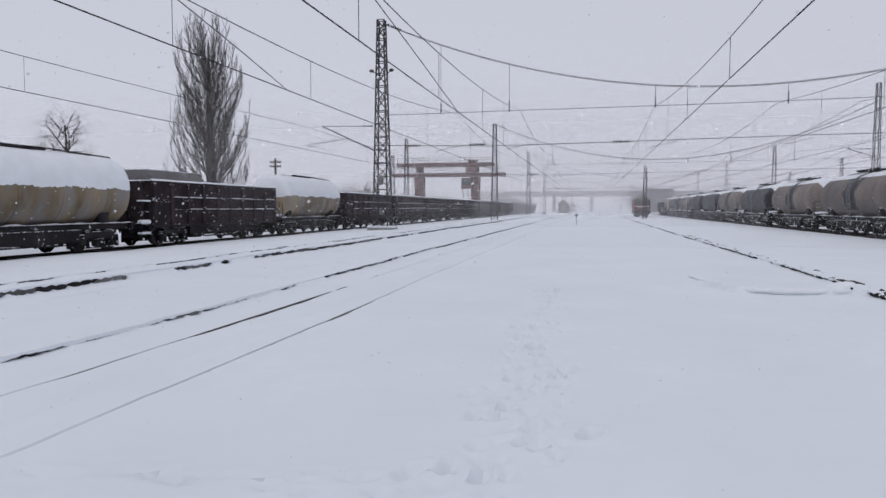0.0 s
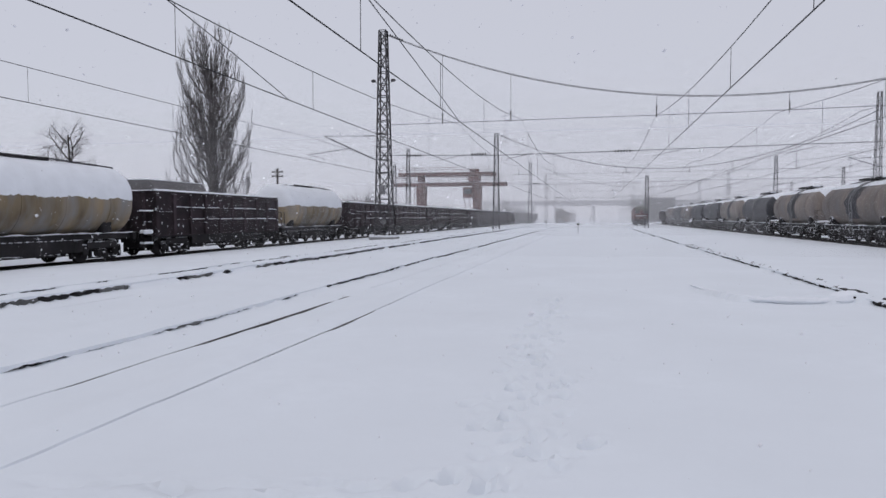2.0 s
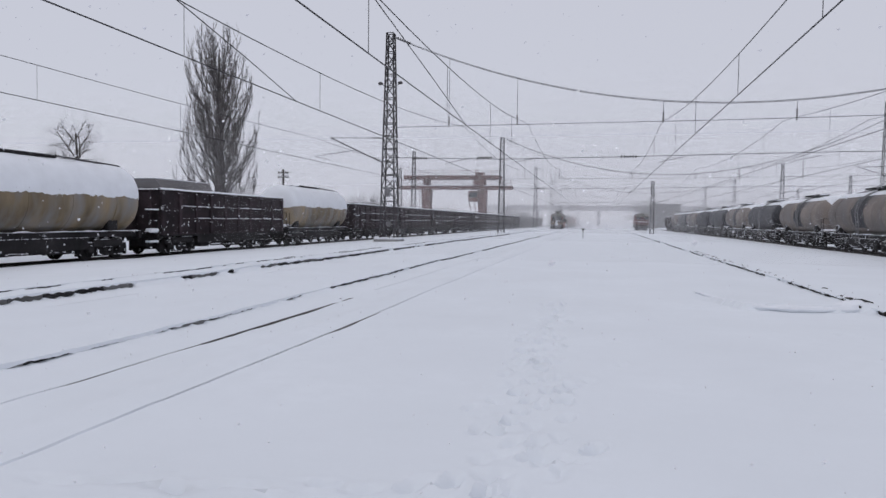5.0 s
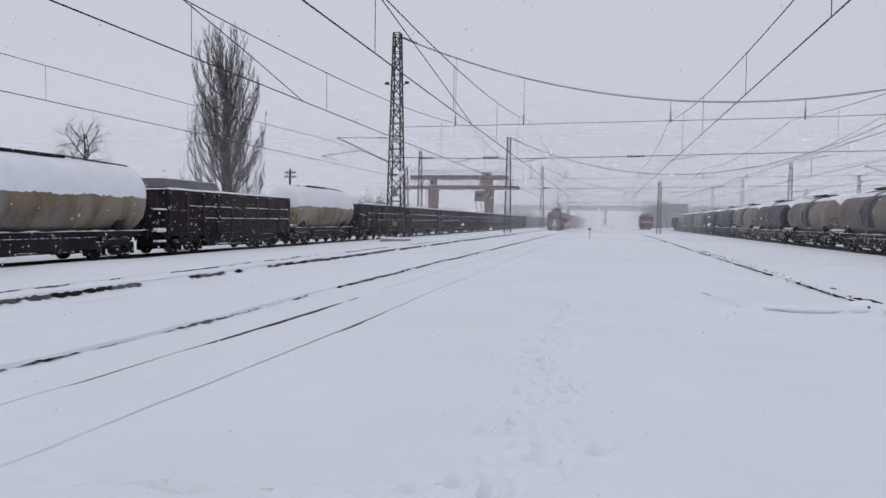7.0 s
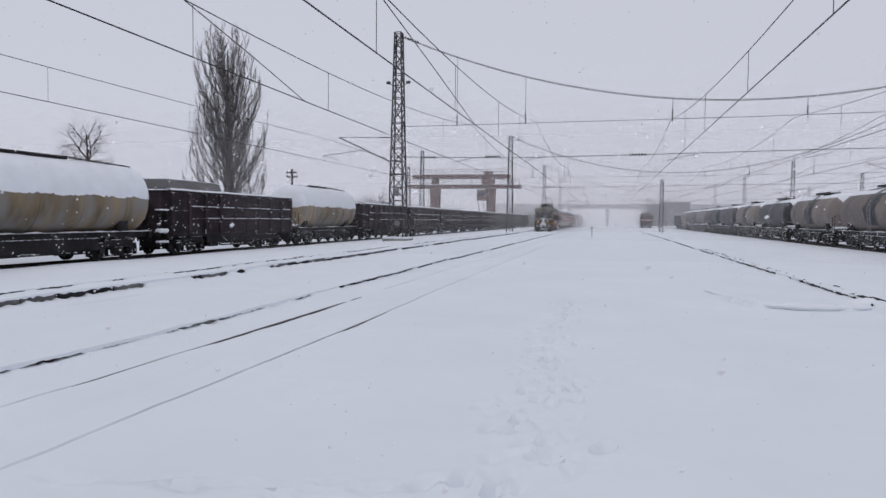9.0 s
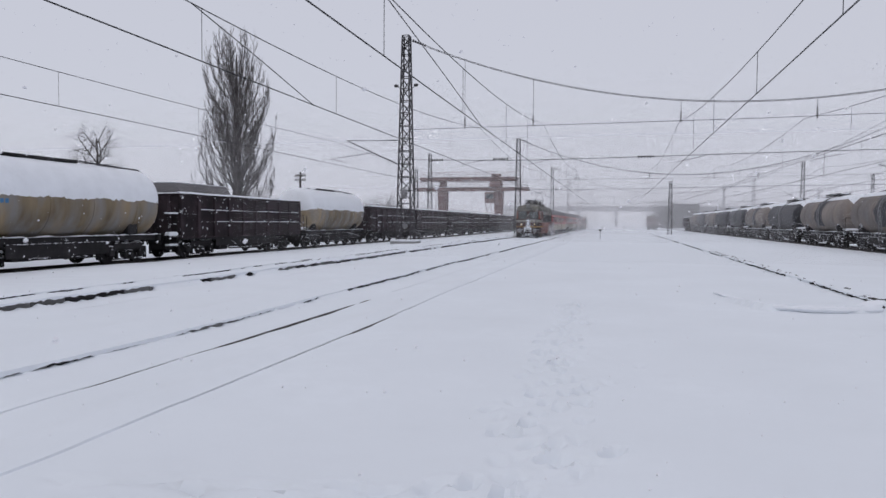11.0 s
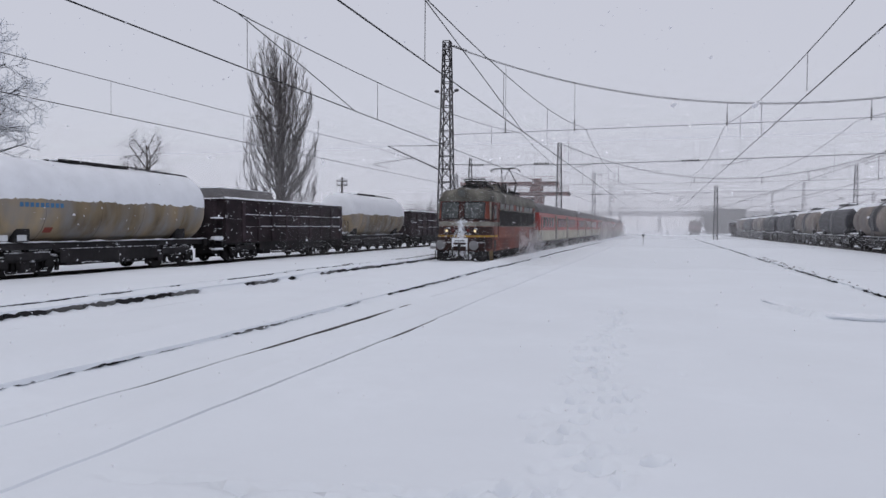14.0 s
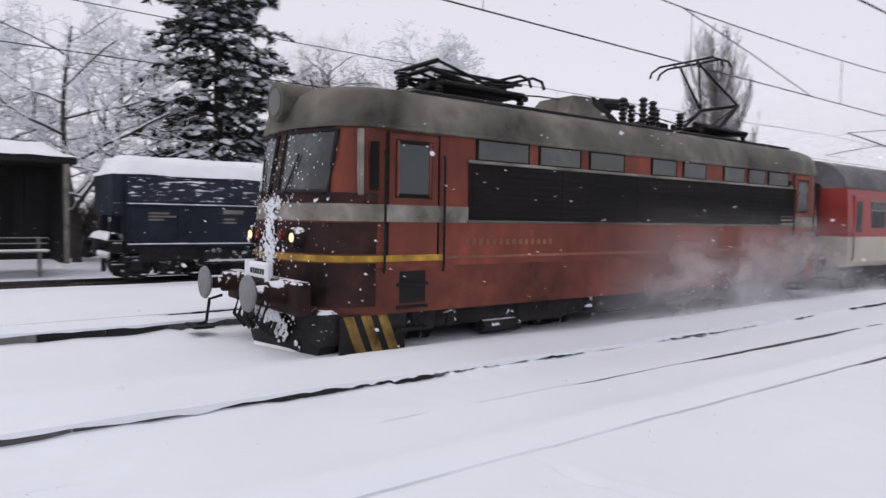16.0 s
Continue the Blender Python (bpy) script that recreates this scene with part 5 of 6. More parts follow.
    for sx in (-1,):
        part("shunter_step", Shape().tube([(sx * 1.2, 0.5, 0.8), (sx * 1.2, 0.3, 0.75), (sx * 1.2, 0.25, 0.4), (sx * 1.2, 0.1, 0.35)], 0.025, 6).box(sx * 1.2 - 0.25, sx * 1.2 + 0.25, 0.0, 0.3, 0.32, 0.36), BLACK, w)
    gear = Shape().box(-1.3, 1.3, 0.95, 2.4, 0.3, 0.8, 0.05).box(-1.2, 1.2, 2.4, L - 2.4, 0.42, 0.75, 0.04)
    part("underframe", gear, UNDER, w, "dark underframe packed with snow")
    # bogies
    for yb_ in (4.3, L - 4.3):
        s = Shape()
        for sx in (-1, 1):
            s.box(sx * 1.1 - 0.08, sx * 1.1 + 0.08, yb_ - 2.3, yb_ + 2.3, 0.62, 0.85, 0.03)
            for dy in (-1.6, 1.6):
                s.box(sx * 1.12 - 0.12, sx * 1.12 + 0.12, yb_ + dy - 0.25, yb_ + dy + 0.25, 0.38, 0.85, 0.05)
                for q in (-0.55, 0.55):
                    s.lathe([(0.42, 0.13), (0.5, 0.15), (0.55, 0.12), (0.62, 0.15), (0.67, 0.12), (0.74, 0.15), (0.8, 0.12)], "z", 10, (sx * 1.12, yb_ + dy + q, 0))
            s.tube([(sx * 1.15, yb_ - 0.4, 0.35), (sx * 1.15, yb_ + 0.4, 0.35)], 0.12, 8)
        part("bogie_frame", s, UNDER, w)
    axles = []
    for ya in (2.7, 5.9, L - 5.9, L - 2.7):
        s = Shape()
        for sx in (-1, 1):
            s.lathe([(sx * 0.75 - 0.07, 0.15), (sx * 0.75 - 0.065, 0.62), (sx * 0.75 + 0.05, 0.6), (sx * 0.75 + 0.06, 0.5), (sx * 0.75 + 0.02, 0.45), (sx * 0.75 + 0.03, 0.15)], "x", 24)
            for k in range(8):
                a = math.pi * k / 4
                s.box(sx * 0.75 - 0.02, sx * 0.75 + 0.05, -0.04, 0.04, 0.1, 0.5, m=Matrix.Rotation(a, 4, "X"))
        s.tube([(-0.75, 0, 0), (0.75, 0, 0)], 0.1, 8)
        a_ob = part("wheelset", s, UNDER, w, at=pose(0, ya, 0.62))
        axles.append((a_ob, ya))
    # roof equipment
    def pantograph(yc, raised, d):
        p = part("pantograph", Shape().box(-0.75, 0.75, yc - 0.9, yc + 0.9, 4.22, 4.3, 0.02).box(-0.6, -0.5, yc - 1.1, yc + 1.1, 4.2, 4.28).box(0.5, 0.6, yc - 1.1, yc + 1.1, 4.2, 4.28), BLACK, w, "raised pantograph" if raised else "folded front pantograph")
        for x in (-0.6, 0.6):
            for yy in (yc - 0.9, yc + 0.9):
                part("insulator", Shape().lathe([(4.04, 0.06)] + [(4.06 + 0.025 * i, 0.08 if i % 2 else 0.05) for i in range(7)] + [(4.23, 0.05)], "z", 8, (x, yy, 0)), INSUL, p)
        zk, yk, zt, yt = (4.95, yc + d * 0.8, 5.82, yc - d * 0.55) if raised else (4.5, yc + d * 1.0, 4.56, yc - d * 0.95)
        arms = Shape()
        for x in (-0.5, 0.5):
            arms.tube([(x * 1.1, yc - d * 0.1, 4.3), (x, yk, zk)], 0.045, 6)
            arms.tube([(x, yk, zk), (x * 0.5, yt, zt)], 0.032, 6)
            arms.tube([(x * 1.1, yc - d * 0.5, 4.32), (x * 0.9, yk - d * 0.1, zk - 0.08)], 0.02, 5)
        arms.tube([(-0.5, yk, zk), (0.5, yk, zk)], 0.04, 6).tube([(-0.5, yk, zk), (0.25, yt, zt)], 0.018, 5)
        part("arm", arms, BLACK, p)
        for dy in (-0.16, 0.16):
            part("contact_strip", Shape().tube([(-0.98, yt + dy, zt - 0.2), (-0.92, yt + dy, zt - 0.06), (-0.7, yt + dy, zt + 0.04), (0.7, yt + dy, zt + 0.04), (0.92, yt + dy, zt - 0.06), (0.98, yt + dy, zt - 0.2)], 0.026, 6), BLACK, p)
        part("strip_bar", Shape().tube([(-0.3, yt - 0.16, zt), (-0.3, yt + 0.16, zt)], 0.02, 5).tube([(0.3, yt - 0.16, zt), (0.3, yt + 0.16, zt)], 0.02, 5), BLACK, p)
        if not raised:
            for x in (-0.62, -0.2, 0.2, 0.62):
                part("folded_arm", Shape().tube([(x, yc - 0.95, 4.62), (x * 0.8, yc + 0.2, 4.40), (x * 0.5, yc + 1.2, 4.54)], 0.026, 6), BLACK, p)
            part("cross_tube", Shape().tube([(-0.62, yc - 0.95, 4.62), (0.62, yc - 0.95, 4.62)], 0.04, 6), BLACK, p)
        part("base_spring", Shape().tube([(-0.3, yc - 0.7, 4.38), (-0.3, yc + 0.7, 4.38)], 0.06, 8).tube([(0.3, yc - 0.7, 4.38), (0.3, yc + 0.7, 4.38)], 0.06, 8), BLACK, p)
    pantograph(4.3, False, -1)
    pantograph(L - 4.6, True, 1)
    part("roof_hood", Shape().add([(-0.6, 6.4, 4.05), (0.6, 6.4, 4.05), (0.6, 7.7, 4.05), (-0.6, 7.7, 4.05), (-0.45, 6.75, 4.5), (0.45, 6.75, 4.5), (0.45, 7.35, 4.52), (-0.45, 7.35, 4.52)],
         [(3, 2, 1, 0), (4, 5, 6, 7), (0, 1, 5, 4), (1, 2, 6, 5), (2, 3, 7, 6), (3, 0, 4, 7)]), LOCO_ROOF, w, "grey roof hood")
    part("hood_grille", Shape().add([(-0.5, 7.30, 4.53), (0.5, 7.30, 4.53), (0.62, 7.95, 4.08), (-0.62, 7.95, 4.08), (-0.5, 7.2, 4.1), (0.5, 7.2, 4.1)], [(0, 1, 2, 3), (4, 5, 1, 0), (5, 2, 1), (4, 0, 3), (3, 2, 5, 4)]), BLACK, w, "black slanted roof grille")
    for x, yy, h in ((-0.3, 8.2, 0.6), (0.5, 8.2, 0.55), (-0.35, 8.7, 0.62), (0.55, 8.8, 0.62), (0.5, 9.2, 0.6), (-0.3, 10.2, 0.45), (0.5, 10.2, 0.45), (0.5, 2.75, 0.3), (-0.1, 8.45, 0.5), (0.1, 9.0, 0.55), (0.3, 9.6, 0.5)):
        part("roof_insulator", Shape().lathe([(4.05, 0.05)] + [(4.07 + h / 12 * i, 0.1 if i % 2 else 0.055) for i in range(12)] + [(4.07 + h, 0.05)], "z", 10, (x, yy, 0)), INSUL, w)
    part("breaker", Shape().tube([(0, 8.1, 4.55), (0, 8.9, 4.6)], 0.12, 10).box(-0.3, 0.3, 9.3, 10.1, 4.06, 4.3, 0.04).box(-0.2, 0.2, 7.75, 8.2, 4.06, 4.4, 0.03), BLACK, w)
    part("roof_busbar", Shape().tube([(0.1, 5.2, 4.38), (0.1, 6.2, 4.45), (0.1, 8, 4.5), (0.1, 9.9, 4.42), (0.1, L - 5.4, 4.34)], 0.016, 5), BLACK, w)
    return w, axles


loco, loco_axles = build_loco()


# ---------------------------------------------------------------- passenger coaches
def build_coach():
    w = thing("passenger_coach", "red and cream passenger coach with a grey roof", "railway coach", group="coaches of the train")
    L, hw = 24.5, 1.42
    y0, y1 = 0.35, L - 0.35
    lower = [(-hw + 0.12, 0.92), (-hw, 1.05), (-hw, 1.76), (hw, 1.76), (hw, 1.05), (hw - 0.12, 0.92)]
    upper = [(-hw, 1.76), (-hw + 0.03, 2.6), (-hw + 0.08, 3.1), (hw - 0.08, 3.1), (hw - 0.03, 2.6), (hw, 1.76)]
    rf = [(-hw + 0.08, 3.1), (-1.25, 3.4), (-1.0, 3.68), (-0.55, 3.88), (0, 3.95), (0.55, 3.88), (1.0, 3.68), (1.25, 3.4), (hw - 0.08, 3.1)]
    cream = part("lower_body", Shape().prism(lower, y0, y1), COACH_CREAM, w, "cream lower side")
    red = part("upper_body", Shape().prism(upper, y0, y1), COACH_RED, w, "red window band")
    part("roof", Shape().prism(rf, y0, y1), COACH_ROOF, w, "grey roof dusted with snow", smooth=True)
    for ya, yb in ((0.0, y0), (y1, L)):
        part("gangway", Shape().box(-0.65, 0.65, ya, yb, 1.0, 3.25, 0.05), BLACK, w)
    for sx in (-1, 1):
        def sb(ya, yb, za, zb, d0, d1, c=0):
            f = lambda z: 0.03 * max(0, z - 1.76) / 0.84 if z < 2.6 else 0.03 + 0.05 * (z - 2.6) / 0.5
            o = sx * (hw - f((za + zb) / 2))
            return Shape().box(min(o + sx * d0, o + sx * d1), max(o + sx * d0, o + sx * d1), ya, yb, za, zb, c)
        for k, yd in enumerate((0.7, 8.2, 15.5, 22.9)):
            d = part("door", sb(yd, yd + 0.9, 1.0, 3.0, -0.06, 0.03, 0.01) if k in (1, 2) else sb(yd, yd + 0.7, 1.76, 2.9, -0.05, 0.025, 0.01), STRIPE_GREY if k in (1, 2) else COACH_RED, w, "pale-framed coach door" if k in (1, 2) else "")
            part("door_window", sb(yd + 0.12, yd + 0.42, 1.95, 2.8, 0.02, 0.04) if k in (1, 2) else sb(yd + 0.15, yd + 0.5, 1.9, 2.75, 0.02, 0.035), GLASS, d)
            if k in (1, 2):
                part("door_window", sb(yd + 0.5, yd + 0.8, 1.95, 2.8, 0.02, 0.04), GLASS, d)
                part("door_step", sb(yd, yd + 0.9, 0.55, 0.62, -0.2, 0.03), BLACK, d)
        for a in (1.9, 3.35, 4.8, 6.25, 9.8, 11.2, 12.6, 14.0, 17.0, 18.5, 20.0, 21.5):
            wdw = part("window", sb(a, a + 1.0, 1.95, 2.75, -0.04, 0.012), GLASS, red)
            part("window_frame", sb(a - 0.04, a + 1.04, 2.75, 2.8, -0.03, 0.025).add([], []), STRIPE_GREY, wdw)
            part("transom", sb(a, a + 1.0, 2.5, 2.53, -0.03, 0.02), STRIPE_GREY, wdw)
        part("grab_rail", Shape().tube([(sx * (hw + 0.03), 0.55, 1.1), (sx * (hw + 0.07), 0.55, 1.2), (sx * (hw + 0.07), 0.55, 1.75), (sx * (hw + 0.03), 0.55, 1.85)], 0.02, 6), BLACK, w)
        part("gutter", Shape().box(sx * (hw - 0.07) - 0.025, sx * (hw - 0.07) + 0.025, y0, y1, 3.09, 3.14), COACH_ROOF, w)
    part("underframe", Shape().box(-1.2, 1.2, 6.5, 18.5, 0.45, 0.9, 0.05).box(-1.1, 1.1, 0.4, L - 0.4, 0.75, 0.95), UNDER, w)
    bogie(w, 3.6, base=2.5)
    bogie(w, L - 3.6, base=2.5)
    return w


coach = build_coach()
coaches = [coach] + [copy_thing(coach, pose(0, 0, 0)) for i in range(4)]


# ---------------------------------------------------------------- trees
def sway(d, rnd, k):
    return (d + Vector((rnd.gauss(0, k), rnd.gauss(0, k), rnd.gauss(0, k)))).normalized()


def grow(wood, snow, p, d, length, r, level, rnd, spread, lift, kids, bend=0.10, tip=0.45):
    """A branch of a few bent pieces, with smaller ones that leave it."""
    n = 5 if level > 1 else 3
    pts, dirs = [p.copy()], []
    for i in range(n):
        d = sway(d, rnd, bend)
        d = (d + Vector((0, 0, lift * 0.1))).normalized()
        p = p + d * (length / n)
        pts.append(p.copy())
        dirs.append(d.copy())
    rs = [r * (1 - (1 - tip) * i / n) for i in range(n + 1)]
    wood.tube(pts, rs, 6 if level > 2 else 4 if level > 1 else 3, caps=False)
    if snow is not None and abs(d.z) < 0.93:
        snow.tube([q + Vector((0, 0, a * 0.75 + 0.008)) for q, a in zip(pts, rs)], [max(0.019, a * 1.0) for a in rs], 4 if level > 1 else 3, caps=False)
    if level <= 0:
        return
    k = kids[-level] if level <= len(kids) else kids[0]
    for i in range(k):
        u = 0.25 + 0.75 * (i + rnd.random() * 0.8) / k
        j = min(n - 1, int(u * n))
        base = pts[j].lerp(pts[j + 1], u * n - j if u * n - j <= 1 else 1)
        side = dirs[j].cross(Vector((rnd.gauss(0, 1), rnd.gauss(0, 1), rnd.gauss(0, 1)))).normalized()
        nd = (dirs[j] * (1 - spread) + side * spread + Vector((0, 0, lift * 0.35))).normalized()
        grow(wood, snow, base, nd, length * rnd.uniform(0.42, 0.68) * (1.1 - 0.35 * u), rs[j] * 0.52, level - 1, rnd, spread, lift, kids, bend, tip)


def bare_tree(at, height, seed, label, kids, spread, lift, trunk_part=0.45, r0=0.16, levels=4, mat=None, snowy=True, bend=0.1, lean=0.0):
    rnd = random.Random(seed)
    t = thing("tree", label, "tree", at)
    trunk, crown, snow = Shape(), Shape(), Shape() if snowy else None
    pts = [Vector((lean * q * q * height, 0.02 * height * math.sin(q * 5 + seed), q * height * 0.8)) for q in [i / 9 for i in range(10)]]
    rs = [r0 * (1 - 0.82 * i / 9) for i in range(10)]
    trunk.tube([pts[0] - Vector((0, 0, 0.4))] + pts, [r0 * 1.25] + rs, 9)
    n = kids[0]
    for i in range(n):
        q = trunk_part + (1 - trunk_part) * i / n
        k = min(8, int(q * 9))
        a = i * 2.4 + rnd.uniform(-0.4, 0.4)
        d = Vector((math.cos(a) * spread * 1.5, math.sin(a) * spread * 1.5, 0.55 + lift))
        grow(crown, snow, pts[k].lerp(pts[k + 1], q * 9 - k), d.normalized(), height * rnd.uniform(0.30, 0.42) * (1.25 - 0.75 * q), rs[k] * 0.55, levels - 1, rnd, spread, lift, kids[1:], bend)
    part("trunk", trunk, mat or BARK, t, smooth=True)
    part("crown", crown, mat or BARK, t, "bare branches and twigs")
    if snowy:
        part("branch_snow", snow, SNOW_CAP, t, "snow lying along the branches", kind="stuff")
    return t


def poplar_tree(at, height, seed):
    rnd = random.Random(seed)
    t = thing("poplar_tree", "tall bare poplar with upright branches", "tree", at)
    trunk, crown = Shape(), Shape()
    trunk.tube([(0, 0, -0.5), (0.05, 0, height * 0.3), (-0.1, 0.1, height * 0.6), (0, 0, height * 0.9)], [0.75, 0.55, 0.32, 0.05], 10)
    outline = [(0.05, 3.0), (0.15, 4.3), (0.35, 4.7), (0.5, 4.4), (0.62, 3.9), (0.75, 3.5), (0.88, 3.0), (0.96, 2.5), (1.02, 1.7)]
    def half_width(q):
        for (a, ra), (b, rb) in zip(outline, outline[1:]):
            if q <= b:
                return ra + (rb - ra) * max(0, q - a) / (b - a)
        return 0.5
    for i in range(165):
        qt = 0.24 + 0.76 * rnd.random() ** 0.75
        a = i * 2.399
        reach = half_width(qt) * 1.18 * rnd.uniform(0.2, 1.0) ** 0.6
        z0, top = max(0.03, qt - rnd.uniform(0.22, 0.42)) * height, qt * height
        pts = []
        for k in range(8):
            u = k / 7
            out = reach * (1 - (1 - u) ** 2.0)
            pts.append(Vector((math.cos(a) * out + rnd.gauss(0, 0.08), math.sin(a) * out + rnd.gauss(0, 0.08), z0 + (top - z0) * u ** 1.1)))
        rs = [0.095 * (1 - 0.85 * k / 7) * (1.15 - 0.6 * qt) for k in range(8)]
        crown.tube(pts, rs, 4, caps=False)
        for k in range(13):
            u = 0.15 + 0.83 * (k + rnd.random()) / 13
            j = min(6, int(u * 7))
            base = pts[j].lerp(pts[j + 1], u * 7 - j)
            d0 = (pts[j + 1] - pts[j]).normalized()
            b = rnd.uniform(0, 2 * math.pi)
            d = (d0 + Vector((math.cos(b), math.sin(b), 0)) * rnd.uniform(0.2, 0.5)).normalized()
            ln = rnd.uniform(0.9, 2.2) * (1.1 - 0.45 * u)
            m1 = base + d * ln * 0.45
            m2 = m1 + (d + Vector((0, 0, 0.6))).normalized() * ln * 0.55
            crown.tube([base, m1, m2], [0.026, 0.018, 0.009], 3, caps=False)
            for g in range(6):
                v = rnd.random()
                c = base.lerp(m1, v * 2) if v < 0.5 else m1.lerp(m2, v * 2 - 1)
                e = (d + Vector((rnd.gauss(0, 0.3), rnd.gauss(0, 0.3), 0.6))).normalized() * rnd.uniform(0.4, 1.0)
                crown.tube([c, c + e], [0.012, 0.006], 3, caps=False)
    part("trunk", trunk, POPLAR, t, smooth=True)
    part("crown", crown, POPLAR, t, "dense upright bare branches")
    return t


def pine_tree(at, height, seed):
    rnd = random.Random(seed)
    t = thing("conifer_tree", "dark green conifer laden with clumps of snow", "tree", at)
    trunk, limbs, needles, snow = Shape(), Shape(), Shape(), Shape()
    trunk.tube([(0, 0, -0.3), (0.1, 0, height * 0.5), (0, 0.05, height)], [0.3, 0.2, 0.03], 9)
    z = 2.0
    while z < height - 0.4:
        q = z / height
        reach = (5.4 * (1 - q) ** 0.7 + 0.3) * (0.6 + 0.4 * min(1, q * 5))
        for k in range(6):
            a = rnd.uniform(0, 2 * math.pi)
            ln = reach * rnd.uniform(0.6, 1.1)
            d = Vector((math.cos(a), math.sin(a), rnd.uniform(-0.05, 0.3)))
            pts = [Vector((0, 0, z)) + Vector((d.x * ln * u, d.y * ln * u, d.z * ln * u - 0.35 * ln * u * u + 0.12 * ln * u ** 3)) for u in (0, 0.25, 0.5, 0.75, 1.0)]
            limbs.tube(pts, [0.06, 0.05, 0.04, 0.025, 0.012], 4, caps=False)
            for m in range(int(5 + ln * 4.5)):
                u = rnd.uniform(0.22, 1.0)
                j = min(3, int(u * 4))
                c = pts[j].lerp(pts[j + 1], u * 4 - j) + Vector((rnd.gauss(0, 0.22), rnd.gauss(0, 0.22), rnd.gauss(0, 0.08)))
                size = rnd.uniform(0.18, 0.36)
                for g in range(14):
                    e = Vector((d.x * 0.8 + rnd.gauss(0, 0.7), d.y * 0.8 + rnd.gauss(0, 0.7), rnd.gauss(-0.30, 0.45))).normalized() * size * rnd.uniform(0.8, 1.5)
                    w = e.cross(Vector((0, 0, 1)) if abs(e.z) < 0.1 else Vector((1, 0, 0))).normalized() * size * 0.12
                    needles.add([c - w, c + w, c + e * 0.6 + w * 0.9, c + e, c + e * 0.6 - w * 0.9], [(0, 1, 2, 3, 4)])
                if rnd.random() < 0.58:
                    r = rnd.uniform(0.07, 0.3)
                    o = len(snow.v)
                    snow.lathe([(-0.05, r * 0.5), (0.0, r), (r * 0.3, r * 0.75), (r * 0.45, r * 0.25)], "z", 7, (c.x, c.y, c.z + 0.06))
                    sx, sy = 0.7 + 1.3 * abs(d.x) * rnd.random(), 0.7 + 1.3 * abs(d.y) * rnd.random()
                    for i in range(o, len(snow.v)):
                        vx, vy, vz = snow.v[i]
                        f = 1 + 0.75 * noise.noise(Vector((vx * 5, vy * 5, vz * 6)))
                        out = (vx - c.x) * d.x + (vy - c.y) * d.y
                        snow.v[i] = (c.x + (vx - c.x) * sx * f, c.y + (vy - c.y) * sy * f, vz - 0.45 * out + 0.05 * noise.noise(Vector((vx * 8, vy * 8, 2))))
        z += rnd.uniform(0.32, 0.5)
    part("trunk", trunk, BARK, t)
    part("bough", limbs, BARK, t, kind="stuff")
    part("needles", needles, NEEDLE, t, "dark needle sprays", kind="stuff")
    part("snow_clumps", snow, SNOW_CAP, t, "snow pads on the boughs", smooth=True, kind="stuff")
    return t


poplar_tree(pose(-45.6, 75, 0), 24.8, 11)
bare_tree(pose(-52.8, 59.6, 0), 13.0, 4, "round bare tree behind the wagons", (12, 7, 5, 3), 0.58, 0.18, 0.40, 0.30, 4, snowy=False)
bare_tree(pose(-36.0, 26, 0), 15.6, 21, "slender tree with snow on every branch", (15, 7, 6, 6), 0.6, 0.14, 0.3, 0.26, 4)
bare_tree(pose(-38.5, 22.6, 0), 11.0, 33, "spreading shrubby tree covered in snow", (12, 6, 5, 4), 0.75, 0.05, 0.2, 0.2, 4)
bare_tree(pose(-38.0, 19.6, 0), 14.0, 8, "hazy bare birch with drooping frosted twigs", (20, 10, 8, 7), 0.62, -0.03, 0.3, 0.24, 4, mat=POPLAR, snowy=False)
bare_tree(pose(-40.5, 16.5, 0), 9.5, 17, "low bare tree frosted with snow", (12, 7, 5, 4), 0.7, 0.05, 0.2, 0.16, 4)
pine_tree(pose(-34, 11.4, 0), 22.0, 5)
bare_tree(pose(-37, 7.4, 0), 12.5, 41, "tall bare tree with frosted boughs", (13, 7, 5, 4), 0.66, 0.1, 0.25, 0.2, 4)
bare_tree(pose(-32, 4.6, 0), 12.0, 52, "leaning bare tree with frosted boughs", (12, 7, 5, 4), 0.72, 0.06, 0.2, 0.2, 4)
bare_tree(pose(-36, 1.4, 0), 13.0, 63, "broad bare tree with frosted boughs", (13, 7, 5, 4), 0.72, 0.06, 0.2, 0.22, 4)


def thicket(name, label, spots, seed):
    rnd = random.Random(seed)
    s = Shape()
    for x, y, h in spots:
        for k in range(24):
            a = rnd.uniform(0, 2 * math.pi)
            grow(s, None, Vector((x + rnd.gauss(0, h * 0.12), y + rnd.gauss(0, h * 0.1), 0)), Vector((math.cos(a) * 0.45, math.sin(a) * 0.45, 1)).normalized(), h * rnd.uniform(0.5, 0.72), 0.07, 2, rnd, 0.55, 0.12, (7, 6), 0.12)
    part(name, s, BARK, None, label, kind="stuff")["category"] = "bushes"


thicket("far_bushes", "grey leafless bushes behind the goods train", [(-44 + 2.2 * i + rng.uniform(-.8, .8), 96 + rng.uniform(-4, 4), rng.uniform(4.6, 7.6)) for i in range(7)], 3)
thicket("pole_scrub", "leafless bushes round the utility pole", [(-38.2, 75, 5.6), (-36.6, 75.5, 6.2), (-34.8, 74.5, 5.4), (-48.5, 61, 6.4), (-46.8, 61.4, 5.8)], 12)
thicket("poplar_scrub", "leafless scrub under the poplar", [(-50 + 2.4 * i, 74 + rng.uniform(-3, 3), rng.uniform(3.6, 5.0)) for i in range(8)], 6)
